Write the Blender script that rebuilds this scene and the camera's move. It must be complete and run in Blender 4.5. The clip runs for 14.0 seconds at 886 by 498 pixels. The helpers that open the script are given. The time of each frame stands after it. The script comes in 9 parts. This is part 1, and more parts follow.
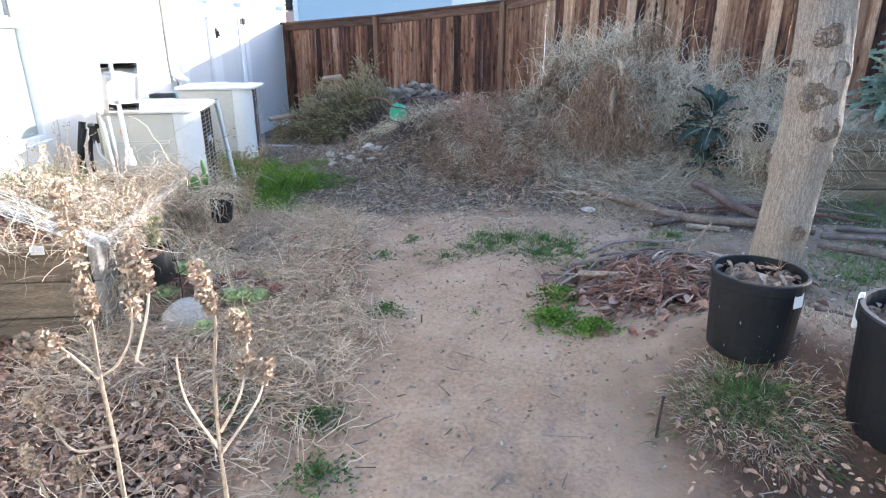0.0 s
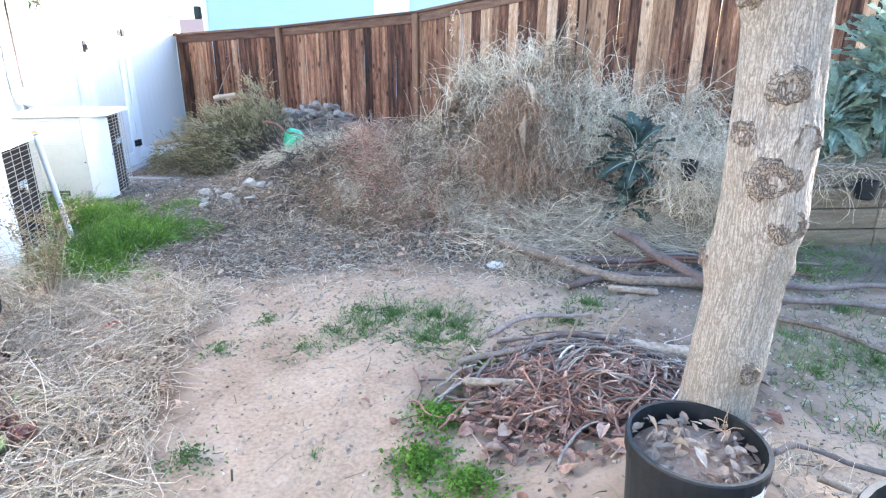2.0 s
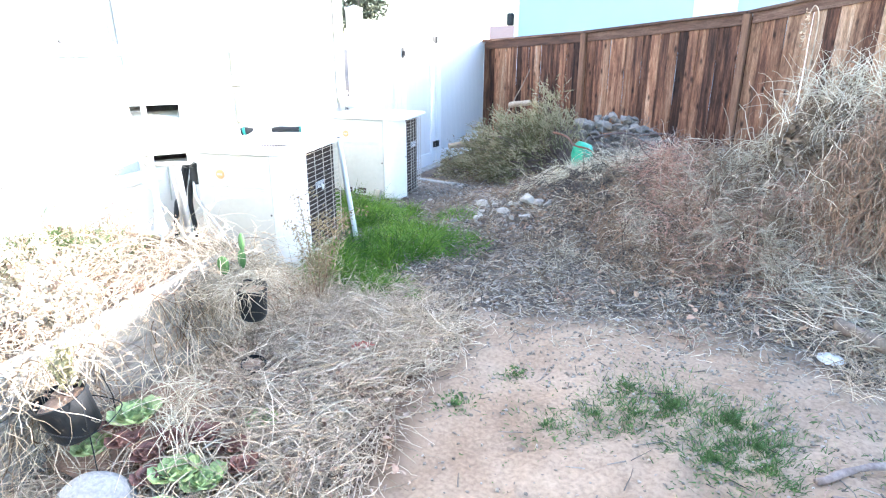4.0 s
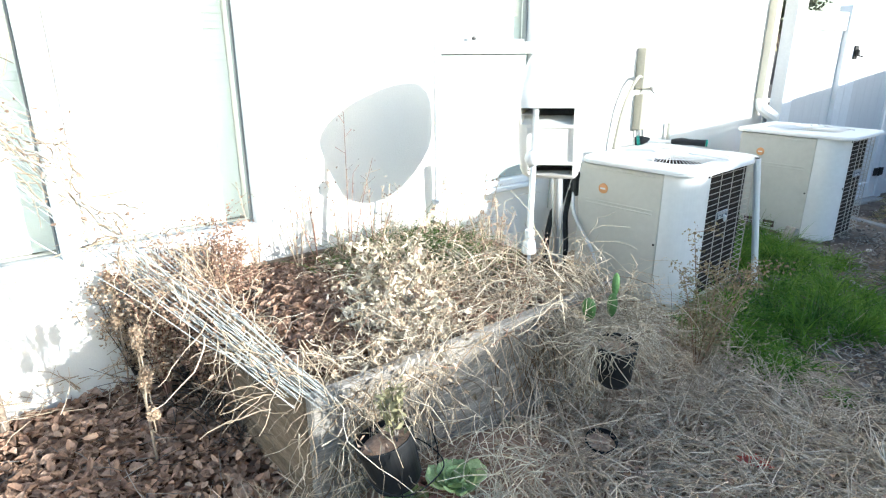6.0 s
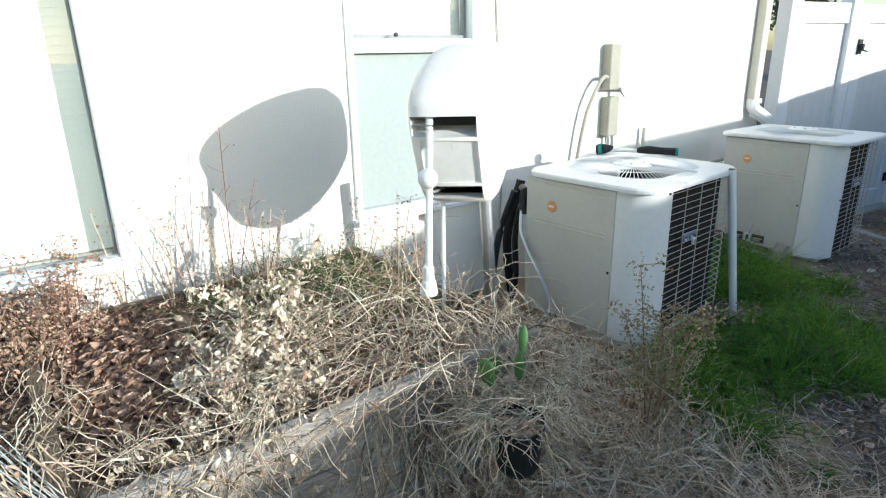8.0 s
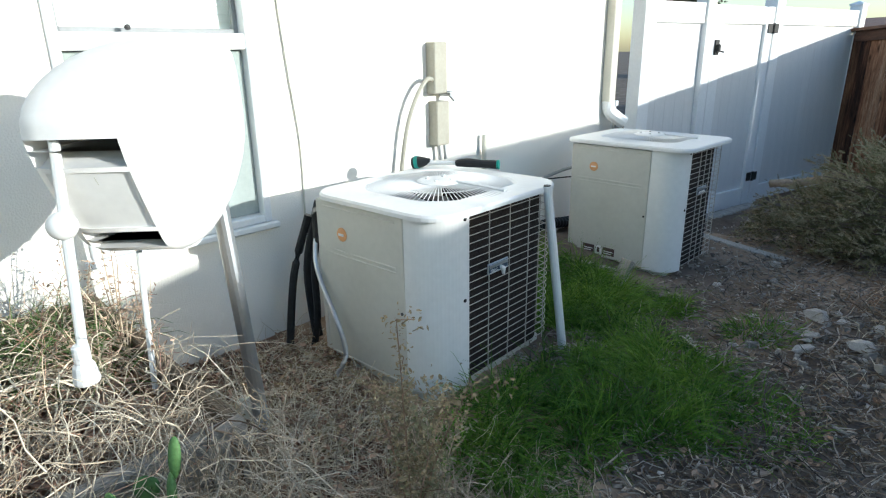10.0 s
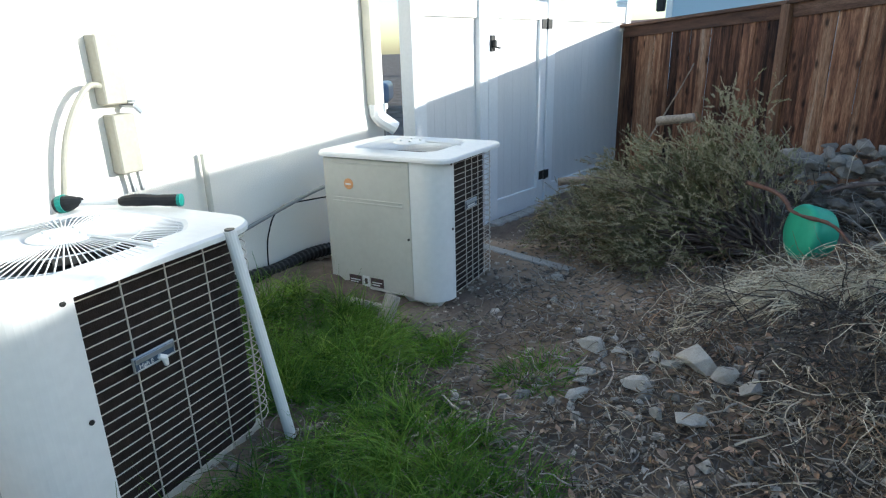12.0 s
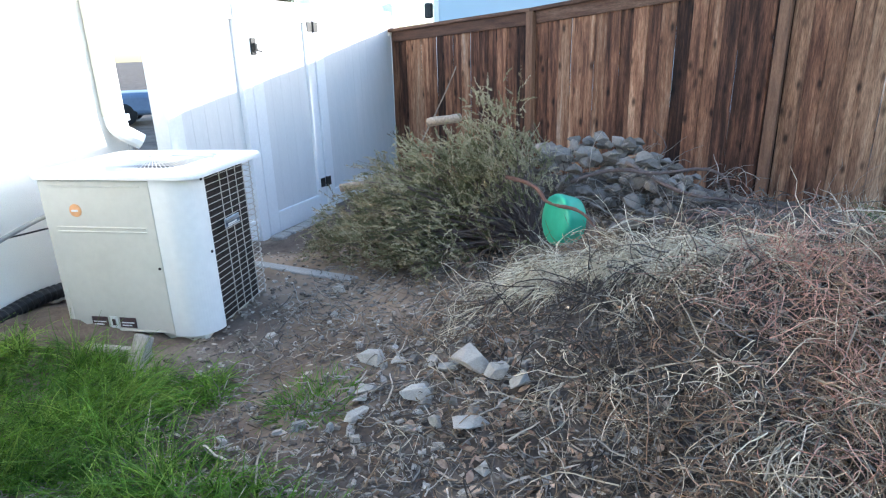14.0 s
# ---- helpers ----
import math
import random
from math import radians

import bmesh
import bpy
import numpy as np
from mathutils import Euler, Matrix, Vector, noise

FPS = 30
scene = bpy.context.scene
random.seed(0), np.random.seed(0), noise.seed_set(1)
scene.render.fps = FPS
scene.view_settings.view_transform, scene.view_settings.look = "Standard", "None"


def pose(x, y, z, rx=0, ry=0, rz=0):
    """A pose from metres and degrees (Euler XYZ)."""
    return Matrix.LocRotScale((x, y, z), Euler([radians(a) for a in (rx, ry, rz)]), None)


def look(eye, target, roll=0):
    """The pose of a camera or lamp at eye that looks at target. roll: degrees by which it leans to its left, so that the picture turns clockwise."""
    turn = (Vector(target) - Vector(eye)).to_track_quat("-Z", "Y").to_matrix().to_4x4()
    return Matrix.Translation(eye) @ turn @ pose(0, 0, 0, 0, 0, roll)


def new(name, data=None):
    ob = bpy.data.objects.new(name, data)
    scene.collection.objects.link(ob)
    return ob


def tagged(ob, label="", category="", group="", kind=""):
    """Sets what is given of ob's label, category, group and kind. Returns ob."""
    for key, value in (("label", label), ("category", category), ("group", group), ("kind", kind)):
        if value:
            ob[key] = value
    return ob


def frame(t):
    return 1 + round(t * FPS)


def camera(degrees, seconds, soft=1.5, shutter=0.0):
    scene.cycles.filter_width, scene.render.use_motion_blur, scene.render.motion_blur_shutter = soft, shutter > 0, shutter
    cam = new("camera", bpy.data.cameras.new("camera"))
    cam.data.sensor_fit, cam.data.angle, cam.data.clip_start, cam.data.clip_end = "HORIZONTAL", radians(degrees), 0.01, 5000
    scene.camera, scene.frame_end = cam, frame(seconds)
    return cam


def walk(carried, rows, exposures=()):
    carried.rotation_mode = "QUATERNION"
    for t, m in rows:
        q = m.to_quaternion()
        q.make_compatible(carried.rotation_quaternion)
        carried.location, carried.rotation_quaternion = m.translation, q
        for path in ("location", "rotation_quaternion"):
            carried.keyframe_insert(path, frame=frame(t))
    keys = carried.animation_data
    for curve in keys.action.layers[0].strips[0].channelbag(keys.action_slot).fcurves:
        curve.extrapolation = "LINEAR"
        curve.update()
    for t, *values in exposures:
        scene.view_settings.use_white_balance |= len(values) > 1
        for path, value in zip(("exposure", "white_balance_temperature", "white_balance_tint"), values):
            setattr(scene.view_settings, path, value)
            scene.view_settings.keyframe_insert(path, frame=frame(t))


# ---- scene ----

# ---- camera ----
cam = camera(73.25, 14.0, 1.2)
PATH = [
    (0, (0.038, 0.108, 1.418), (0.022, 1.991, 0.744), 0.1),
    (0.5, (0.170, 0.449, 1.422), (0.337, 2.325, 0.748), 0.1),
    (1, (0.271, 0.671, 1.429), (0.534, 2.539, 0.763), 0.2),
    (1.5, (0.436, 0.894, 1.475), (0.705, 2.763, 0.815), 0.1),
    (2, (0.502, 1.076, 1.509), (0.670, 2.959, 0.858), 0.3),
    (2.5, (0.483, 1.308, 1.484), (0.620, 3.194, 0.835), 0.3),
    (3, (0.529, 1.530, 1.489), (0.599, 3.421, 0.841), 0.1),
    (3.5, (0.530, 1.675, 1.508), (0.202, 3.540, 0.865), -0.1),
    (4, (0.422, 1.742, 1.522), (-0.296, 3.495, 0.882), 0.1),
    (4.2, (0.314, 1.803, 1.513), (-0.527, 3.500, 0.871), 0.3),
    (6.3, (-0.163, 2.266, 1.472), (-1.798, 3.236, 0.853), -0.4),
    (6.5, (-0.231, 2.296, 1.451), (-1.873, 3.260, 0.839), -0.5),
    (7, (-0.324, 2.403, 1.437), (-1.966, 3.366, 0.824), -0.8),
    (7.5, (-0.313, 2.655, 1.432), (-1.948, 3.628, 0.814), -1.2),
    (8, (-0.265, 2.900, 1.452), (-1.895, 3.879, 0.832), -1.1),
    (8.5, (-0.307, 3.113, 1.433), (-1.883, 4.177, 0.811), -1.0),
    (8.7, (-0.344, 3.204, 1.441), (-1.889, 4.310, 0.816), -0.9),
    (10.8, (-0.338, 4.102, 1.434), (-1.728, 5.400, 0.813), -1.1),
    (11, (-0.393, 4.199, 1.431), (-1.721, 5.558, 0.809), -1.1),
    (11.5, (-0.462, 4.438, 1.402), (-1.619, 5.943, 0.773), -1.3),
    (12, (-0.470, 4.676, 1.389), (-1.572, 6.221, 0.760), -1.6),
    (12.5, (-0.424, 4.760, 1.381), (-1.512, 6.320, 0.761), -1.6),
    (13, (-0.402, 4.794, 1.373), (-1.432, 6.393, 0.756), -1.6),
    (13.5, (-0.401, 4.873, 1.360), (-1.201, 6.596, 0.737), -1.6),
    (14, (-0.391, 4.910, 1.359), (-0.915, 6.734, 0.730), -1.7),
]
EXPOSURES = [(0, 2.05, 5500, 16), (0.5, 2.33, 5480, 15), (1.5, 2.87, 5420, 14), (2, 2.95, 5420, 14), (3, 3.3, 5430, 14), (3.5, 3.36, 5440, 13), (4, 3.12, 5450, 13), (6.5, 1.38, 5500, 5), (7.5, 1.05, 5500, 5), (8.5, 0.86, 5500, 5), (11, 1.05, 5520, 4), (12.5, 1.43, 5500, 6), (13, 1.70, 5500, 7), (13.5, 1.97, 5500, 8), (14, 2.28, 5500, 10)]
walk(cam, [(t, look(eye, target, roll)) for t, eye, target, roll in PATH], EXPOSURES)

# ---- world and sun ----
SUN = Vector((1.0, 0.5565, 0.2496)).normalized()
world = bpy.data.worlds.new("world")
scene.world = world
world.use_nodes = True
_nt = world.node_tree
_sky = _nt.nodes.new("ShaderNodeTexSky")
_sky.sky_type = "NISHITA"
_sky.sun_disc = False
_sky.sun_elevation = math.asin(SUN.z)
_sky.sun_rotation = math.atan2(SUN.x, SUN.y)
_sky.dust_density = 1.0
_sky.air_density = 1.0
_nt.links.new(_sky.outputs[0], _nt.nodes["Background"].inputs[0])
_nt.nodes["Background"].inputs[1].default_value = 0.15
sun_data = bpy.data.lights.new("sun", "SUN")
sun_data.energy = 3.4
sun_data.angle = radians(0.5)
sun_data.color = (1.0, 0.9, 0.76)
sun = new("sun", sun_data)
sun.matrix_world = look(SUN * 30, (0, 0, 0))


# ---- materials ----
def ramp(nt, fac, colors, lo=0.25, hi=0.75):
    node = nt.nodes.new("ShaderNodeValToRGB")
    els = node.color_ramp.elements
    while len(els) < len(colors):
        els.new(0.5)
    for i, c in enumerate(colors):
        els[i].position = lo + (hi - lo) * i / max(1, len(colors) - 1)
        els[i].color = (*c, 1)
    nt.links.new(fac, node.inputs[0])
    return node.outputs[0]


def surface(name, colors, scale=6.0, rough=0.85, bump=0.3, grain=80.0, vary="", amount=0.35, stretch=(1, 1, 1), metal=0.0, spec=0.3, detail=6.0, attr=None, mottle=0.2, knots=None, span=(0.25, 0.75)):
    """A worn surface: broad tone from a ramp over noise, fine grain over it, relief, and a tone of its own for each piece."""
    m = bpy.data.materials.new(name)
    m.use_nodes = True
    nt = m.node_tree
    b = nt.nodes["Principled BSDF"]
    L = nt.links.new
    tc = nt.nodes.new("ShaderNodeTexCoord")
    mp = nt.nodes.new("ShaderNodeMapping")
    mp.inputs["Scale"].default_value = stretch
    L(tc.outputs["Object"], mp.inputs[0])
    vec = mp.outputs[0]
    rnd = None
    if vary == "object":
        rnd = nt.nodes.new("ShaderNodeObjectInfo").outputs["Random"]
        off = nt.nodes.new("ShaderNodeVectorMath")
        off.operation = "ADD"
        mul = nt.nodes.new("ShaderNodeVectorMath")
        mul.operation = "SCALE"
        mul.inputs[0].default_value = (31.0, 17.0, 23.0)
        L(rnd, mul.inputs["Scale"])
        L(vec, off.inputs[0])
        L(mul.outputs[0], off.inputs[1])
        vec = off.outputs[0]
    elif vary == "island":
        rnd = nt.nodes.new("ShaderNodeNewGeometry").outputs["Random Per Island"]
    n1 = nt.nodes.new("ShaderNodeTexNoise")
    n1.inputs["Scale"].default_value = scale
    n1.inputs["Detail"].default_value = detail
    n1.inputs["Roughness"].default_value = 0.62
    L(vec, n1.inputs["Vector"])
    n2 = nt.nodes.new("ShaderNodeTexNoise")
    n2.inputs["Scale"].default_value = grain
    n2.inputs["Detail"].default_value = 4.0
    L(vec, n2.inputs["Vector"])
    fac = n1.outputs["Fac"]
    if rnd is not None and amount > 0:
        mx = nt.nodes.new("ShaderNodeMix")
        mx.inputs["Factor"].default_value = min(0.85, amount * 1.6)
        L(fac, mx.inputs[2])
        sc = nt.nodes.new("ShaderNodeMapRange")
        sc.inputs["To Min"].default_value = 0.22
        sc.inputs["To Max"].default_value = 0.78
        L(rnd, sc.inputs["Value"])
        L(sc.outputs[0], mx.inputs[3])
        fac = mx.outputs[0]
    col = ramp(nt, fac, colors, *span)
    if attr:
        at = nt.nodes.new("ShaderNodeAttribute")
        at.attribute_name = attr[0]
        sep = nt.nodes.new("ShaderNodeSeparateColor")
        L(at.outputs["Color"], sep.inputs[0])
        for i, cols in enumerate(attr[1:]):
            other = ramp(nt, n1.outputs["Fac"], cols)
            # ragged edge between the kinds of soil
            ad = nt.nodes.new("ShaderNodeMath")
            ad.operation = "MULTIPLY_ADD"
            L(n2.outputs["Fac"], ad.inputs[0])
            ad.inputs[1].default_value = 0.7
            L(sep.outputs[i], ad.inputs[2])
            mr = nt.nodes.new("ShaderNodeMapRange")
            mr.inputs["From Min"].default_value = 0.6
            mr.inputs["From Max"].default_value = 1.1
            L(ad.outputs[0], mr.inputs["Value"])
            mx = nt.nodes.new("ShaderNodeMix")
            mx.data_type = "RGBA"
            L(mr.outputs[0], mx.inputs["Factor"])
            L(col, mx.inputs[6])
            L(other, mx.inputs[7])
            col = mx.outputs[2]
    hs = nt.nodes.new("ShaderNodeHueSaturation")
    L(col, hs.inputs["Color"])
    mr = nt.nodes.new("ShaderNodeMapRange")
    mr.inputs["From Min"].default_value = 0.3
    mr.inputs["From Max"].default_value = 0.7
    mr.inputs["To Min"].default_value = 1 - mottle
    mr.inputs["To Max"].default_value = 1 + mottle
    L(n2.outputs["Fac"], mr.inputs["Value"])
    val = mr.outputs[0]
    if rnd is not None:
        mr2 = nt.nodes.new("ShaderNodeMapRange")
        mr2.inputs["To Min"].default_value = 1 - amount
        mr2.inputs["To Max"].default_value = 1 + amount
        w = nt.nodes.new("ShaderNodeMath")
        w.operation = "FRACT"
        w2 = nt.nodes.new("ShaderNodeMath")
        w2.operation = "MULTIPLY"
        w2.inputs[1].default_value = 37.7
        L(rnd, w2.inputs[0])
        L(w2.outputs[0], w.inputs[0])
        L(w.outputs[0], mr2.inputs["Value"])
        mm = nt.nodes.new("ShaderNodeMath")
        mm.operation = "MULTIPLY"
        L(val, mm.inputs[0])
        L(mr2.outputs[0], mm.inputs[1])
        val = mm.outputs[0]
    if knots:
        km = nt.nodes.new("ShaderNodeMapping")
        km.inputs["Scale"].default_value = knots
        L(vec, km.inputs[0])
        vo = nt.nodes.new("ShaderNodeTexVoronoi")
        vo.inputs["Scale"].default_value = 1.0
        L(km.outputs[0], vo.inputs["Vector"])
        kr = nt.nodes.new("ShaderNodeMapRange")
        kr.inputs["From Min"].default_value = 0.08
        kr.inputs["From Max"].default_value = 0.26
        kr.inputs["To Min"].default_value = 0.22
        L(vo.outputs["Distance"], kr.inputs["Value"])
        km2 = nt.nodes.new("ShaderNodeMath")
        km2.operation = "MULTIPLY"
        L(val, km2.inputs[0])
        L(kr.outputs[0], km2.inputs[1])
        val = km2.outputs[0]
    L(val, hs.inputs["Value"])
    L(hs.outputs[0], b.inputs["Base Color"])
    b.inputs["Roughness"].default_value = rough
    b.inputs["Metallic"].default_value = metal
    b.inputs["Specular IOR Level"].default_value = spec
    if bump:
        bp = nt.nodes.new("ShaderNodeBump")
        bp.inputs["Strength"].default_value = bump
        bp.inputs["Distance"].default_value = 0.01
        hsum = nt.nodes.new("ShaderNodeMath")
        hsum.operation = "ADD"
        L(n1.outputs["Fac"], hsum.inputs[0])
        L(n2.outputs["Fac"], hsum.inputs[1])
        L(hsum.outputs[0], bp.inputs["Height"])
        L(bp.outputs[0], b.inputs["Normal"])
    return m


def glass(name, tint=(0.85, 0.95, 0.92)):
    m = bpy.data.materials.new(name)
    m.use_nodes = True
    nt = m.node_tree
    out = nt.nodes["Material Output"]
    tr = nt.nodes.new("ShaderNodeBsdfTransparent")
    tr.inputs[0].default_value = (*tint, 1)
    gl = nt.nodes.new("ShaderNodeBsdfGlossy")
    gl.inputs["Roughness"].default_value = 0.02
    fr = nt.nodes.new("ShaderNodeFresnel")
    fr.inputs["IOR"].default_value = 1.5
    mx = nt.nodes.new("ShaderNodeMixShader")
    nt.links.new(fr.outputs[0], mx.inputs[0])
    nt.links.new(tr.outputs[0], mx.inputs[1])
    nt.links.new(gl.outputs[0], mx.inputs[2])
    nt.links.new(mx.outputs[0], out.inputs[0])
    return m


def furrowed(name, plate, fissure, scale=150.0, along=0.09, depth=0.9):
    """Bark: wavy upright fissures between pale plates, with broad stains."""
    m = bpy.data.materials.new(name)
    m.use_nodes = True
    nt = m.node_tree
    b = nt.nodes["Principled BSDF"]
    L = nt.links.new
    tc = nt.nodes.new("ShaderNodeTexCoord")
    warp = nt.nodes.new("ShaderNodeTexNoise")
    warp.inputs["Scale"].default_value = 9.0
    L(tc.outputs["Object"], warp.inputs["Vector"])
    off = nt.nodes.new("ShaderNodeVectorMath")
    off.operation = "MULTIPLY_ADD"
    L(warp.outputs["Color"], off.inputs[0])
    off.inputs[1].default_value = (0.022, 0.022, 0.05)
    L(tc.outputs["Object"], off.inputs[2])
    mp = nt.nodes.new("ShaderNodeMapping")
    mp.inputs["Scale"].default_value = (1, 1, along)
    L(off.outputs[0], mp.inputs[0])
    n = nt.nodes.new("ShaderNodeTexNoise")
    n.inputs["Scale"].default_value = scale
    n.inputs["Detail"].default_value = 3.0
    L(mp.outputs[0], n.inputs["Vector"])
    sub = nt.nodes.new("ShaderNodeMath")
    sub.operation = "SUBTRACT"
    L(n.outputs["Fac"], sub.inputs[0])
    sub.inputs[1].default_value = 0.5
    ab = nt.nodes.new("ShaderNodeMath")
    ab.operation = "ABSOLUTE"
    L(sub.outputs[0], ab.inputs[0])
    ridge = nt.nodes.new("ShaderNodeMapRange")
    ridge.inputs["From Max"].default_value = 0.075
    L(ab.outputs[0], ridge.inputs["Value"])
    broad = nt.nodes.new("ShaderNodeTexNoise")
    broad.inputs["Scale"].default_value = 4.5
    broad.inputs["Detail"].default_value = 5.0
    L(tc.outputs["Object"], broad.inputs["Vector"])
    col = ramp(nt, broad.outputs["Fac"], plate)
    fine = nt.nodes.new("ShaderNodeTexNoise")
    fine.inputs["Scale"].default_value = 160.0
    L(tc.outputs["Object"], fine.inputs["Vector"])
    hs = nt.nodes.new("ShaderNodeHueSaturation")
    fr = nt.nodes.new("ShaderNodeMapRange")
    fr.inputs["From Min"].default_value = 0.3
    fr.inputs["From Max"].default_value = 0.7
    fr.inputs["To Min"].default_value = 0.75
    fr.inputs["To Max"].default_value = 1.22
    L(fine.outputs["Fac"], fr.inputs["Value"])
    L(col, hs.inputs["Color"])
    L(fr.outputs[0], hs.inputs["Value"])
    mx = nt.nodes.new("ShaderNodeMix")
    mx.data_type = "RGBA"
    L(ridge.outputs[0], mx.inputs["Factor"])
    mx.inputs[6].default_value = (*fissure, 1)
    L(hs.outputs[0], mx.inputs[7])
    L(mx.outputs[2], b.inputs["Base Color"])
    b.inputs["Roughness"].default_value = 0.92
    b.inputs["Specular IOR Level"].default_value = 0.2
    bp = nt.nodes.new("ShaderNodeBump")
    bp.inputs["Strength"].default_value = depth
    bp.inputs["Distance"].default_value = 0.006
    hsum = nt.nodes.new("ShaderNodeMath")
    hsum.operation = "MULTIPLY_ADD"
    L(fine.outputs["Fac"], hsum.inputs[0])
    hsum.inputs[1].default_value = 0.5
    L(ridge.outputs[0], hsum.inputs[2])
    L(hsum.outputs[0], bp.inputs["Height"])
    L(bp.outputs[0], b.inputs["Normal"])
    return m


M = {}
M["soil"] = surface("soil", [(0.25, 0.165, 0.105), (0.345, 0.245, 0.165), (0.43, 0.32, 0.225)], 2.2, 0.95, 0.5, 55, attr=("cover", [(0.062, 0.047, 0.037), (0.135, 0.105, 0.083), (0.25, 0.202, 0.163)], [(0.06, 0.036, 0.024), (0.12, 0.072, 0.046), (0.22, 0.145, 0.095)]))
M["stucco"] = surface("stucco", [(0.80, 0.77, 0.70), (0.84, 0.81, 0.74), (0.87, 0.84, 0.78)], 1.3, 0.9, 0.35, 140, mottle=0.03)
M["white_trim"] = surface("white_trim", [(0.76, 0.77, 0.76), (0.82, 0.82, 0.81)], 3, 0.5, 0, 60, spec=0.4, mottle=0.03)
M["vinyl"] = surface("vinyl", [(0.76, 0.77, 0.78), (0.81, 0.82, 0.82)], 2, 0.45, 0, 40, spec=0.45, mottle=0.03)
M["vinyl_panel"] = surface("vinyl_panel", [(0.65, 0.655, 0.65), (0.70, 0.70, 0.695)], 2, 0.55, 0, 40, "", 0.0, (1, 4, 0.5), spec=0.35, mottle=0.04)
M["sash_grey"] = surface("sash_grey", [(0.20, 0.21, 0.21), (0.30, 0.31, 0.31)], 6, 0.5, 0, 60, mottle=0.05)
M["blind"] = surface("blind", [(0.80, 0.85, 0.83), (0.85, 0.89, 0.87)], 3, 0.6, 0, 40, mottle=0.03)
M["screen"] = surface("screen", [(0.38, 0.43, 0.405), (0.43, 0.48, 0.455)], 40, 0.8, 0, 400, mottle=0.03)
_nt = M["screen"].node_tree
_clear, _mix = _nt.nodes.new("ShaderNodeBsdfTransparent"), _nt.nodes.new("ShaderNodeMixShader")
_mix.inputs[0].default_value = 0.8
_nt.links.new(_clear.outputs[0], _mix.inputs[1])
_nt.links.new(_nt.nodes["Principled BSDF"].outputs[0], _mix.inputs[2])
_nt.links.new(_mix.outputs[0], _nt.nodes["Material Output"].inputs["Surface"])
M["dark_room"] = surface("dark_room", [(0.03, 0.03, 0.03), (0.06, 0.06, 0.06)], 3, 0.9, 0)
M["glass"] = glass("window_glass", (0.97, 0.99, 0.985))
M["fence_wood"] = surface("fence_wood", [(0.016, 0.009, 0.007), (0.045, 0.021, 0.013), (0.126, 0.056, 0.032), (0.257, 0.126, 0.068), (0.396, 0.234, 0.140), (0.495, 0.360, 0.266)], 4.2, 0.85, 0.7, 42, "object", 0.26, (4.2, 4.2, 0.34), mottle=0.42, knots=(2.2, 2.2, 12.0), span=(0.31, 0.74))
M["bleached_wood"] = surface("bleached_wood", [(0.085, 0.042, 0.025), (0.23, 0.122, 0.068), (0.38, 0.225, 0.132), (0.50, 0.325, 0.205), (0.58, 0.42, 0.30)], 4.2, 0.85, 0.7, 42, "object", 0.26, (4.2, 4.2, 0.34), mottle=0.42, knots=(2.2, 2.2, 12.0), span=(0.31, 0.74))
M["fence_rail"] = surface("fence_rail", [(0.035, 0.02, 0.015), (0.115, 0.06, 0.038), (0.24, 0.15, 0.10)], 5, 0.85, 0.5, 60, "object", 0.25, (0.6, 5, 5), mottle=0.35)
M["fence_post"] = surface("fence_post", [(0.10, 0.055, 0.035), (0.24, 0.13, 0.075), (0.34, 0.20, 0.12)], 5, 0.85, 0.5, 60, "object", 0.2, (5, 5, 0.6))
M["old_timber"] = surface("old_timber", [(0.075, 0.055, 0.038), (0.19, 0.145, 0.098), (0.32, 0.255, 0.18)], 5, 0.9, 0.7, 60, "object", 0.2, (0.7, 6, 6), mottle=0.35)
M["grey_board"] = surface("grey_board", [(0.17, 0.15, 0.13), (0.32, 0.295, 0.26), (0.46, 0.43, 0.39)], 5, 0.9, 0.7, 60, "object", 0.15, (6, 0.7, 6), mottle=0.35)
M["ac_beige"] = surface("ac_beige", [(0.481, 0.472, 0.424), (0.533, 0.525, 0.472), (0.559, 0.551, 0.503)], 2.5, 0.45, 0, 30, spec=0.4, mottle=0.03)
M["ac_white"] = surface("ac_white", [(0.679, 0.689, 0.679), (0.737, 0.737, 0.723)], 2.5, 0.42, 0, 30, spec=0.4, mottle=0.03)
M["coil"] = surface("coil", [(0.018, 0.014, 0.012), (0.045, 0.032, 0.026)], 30, 0.9, 0.8, 300)
M["wire"] = surface("wire", [(0.46, 0.41, 0.35), (0.58, 0.53, 0.46)], 10, 0.5, 0, 60, mottle=0.03)
M["black_plastic"] = surface("black_plastic", [(0.008, 0.009, 0.010), (0.018, 0.019, 0.021)], 5, 0.5, 0.08, 40, spec=0.28)
M["dark_metal"] = surface("dark_metal", [(0.02, 0.02, 0.02), (0.05, 0.05, 0.05)], 10, 0.5, 0.1, 60, metal=0.5)
M["steel"] = surface("steel", [(0.42, 0.44, 0.46), (0.58, 0.60, 0.62)], 6, 0.38, 0.05, 60, metal=0.85, mottle=0.03)
M["box_grey"] = surface("box_grey", [(0.50, 0.49, 0.42), (0.60, 0.58, 0.50)], 6, 0.5, 0, 60, mottle=0.03)
M["toy_white"] = surface("toy_white", [(0.68, 0.67, 0.64), (0.76, 0.755, 0.73)], 3, 0.5, 0, 30, spec=0.4, mottle=0.03)
M["orange_logo"] = surface("orange_logo", [(0.62, 0.30, 0.12), (0.70, 0.38, 0.18)], 20, 0.5, 0, mottle=0.03)
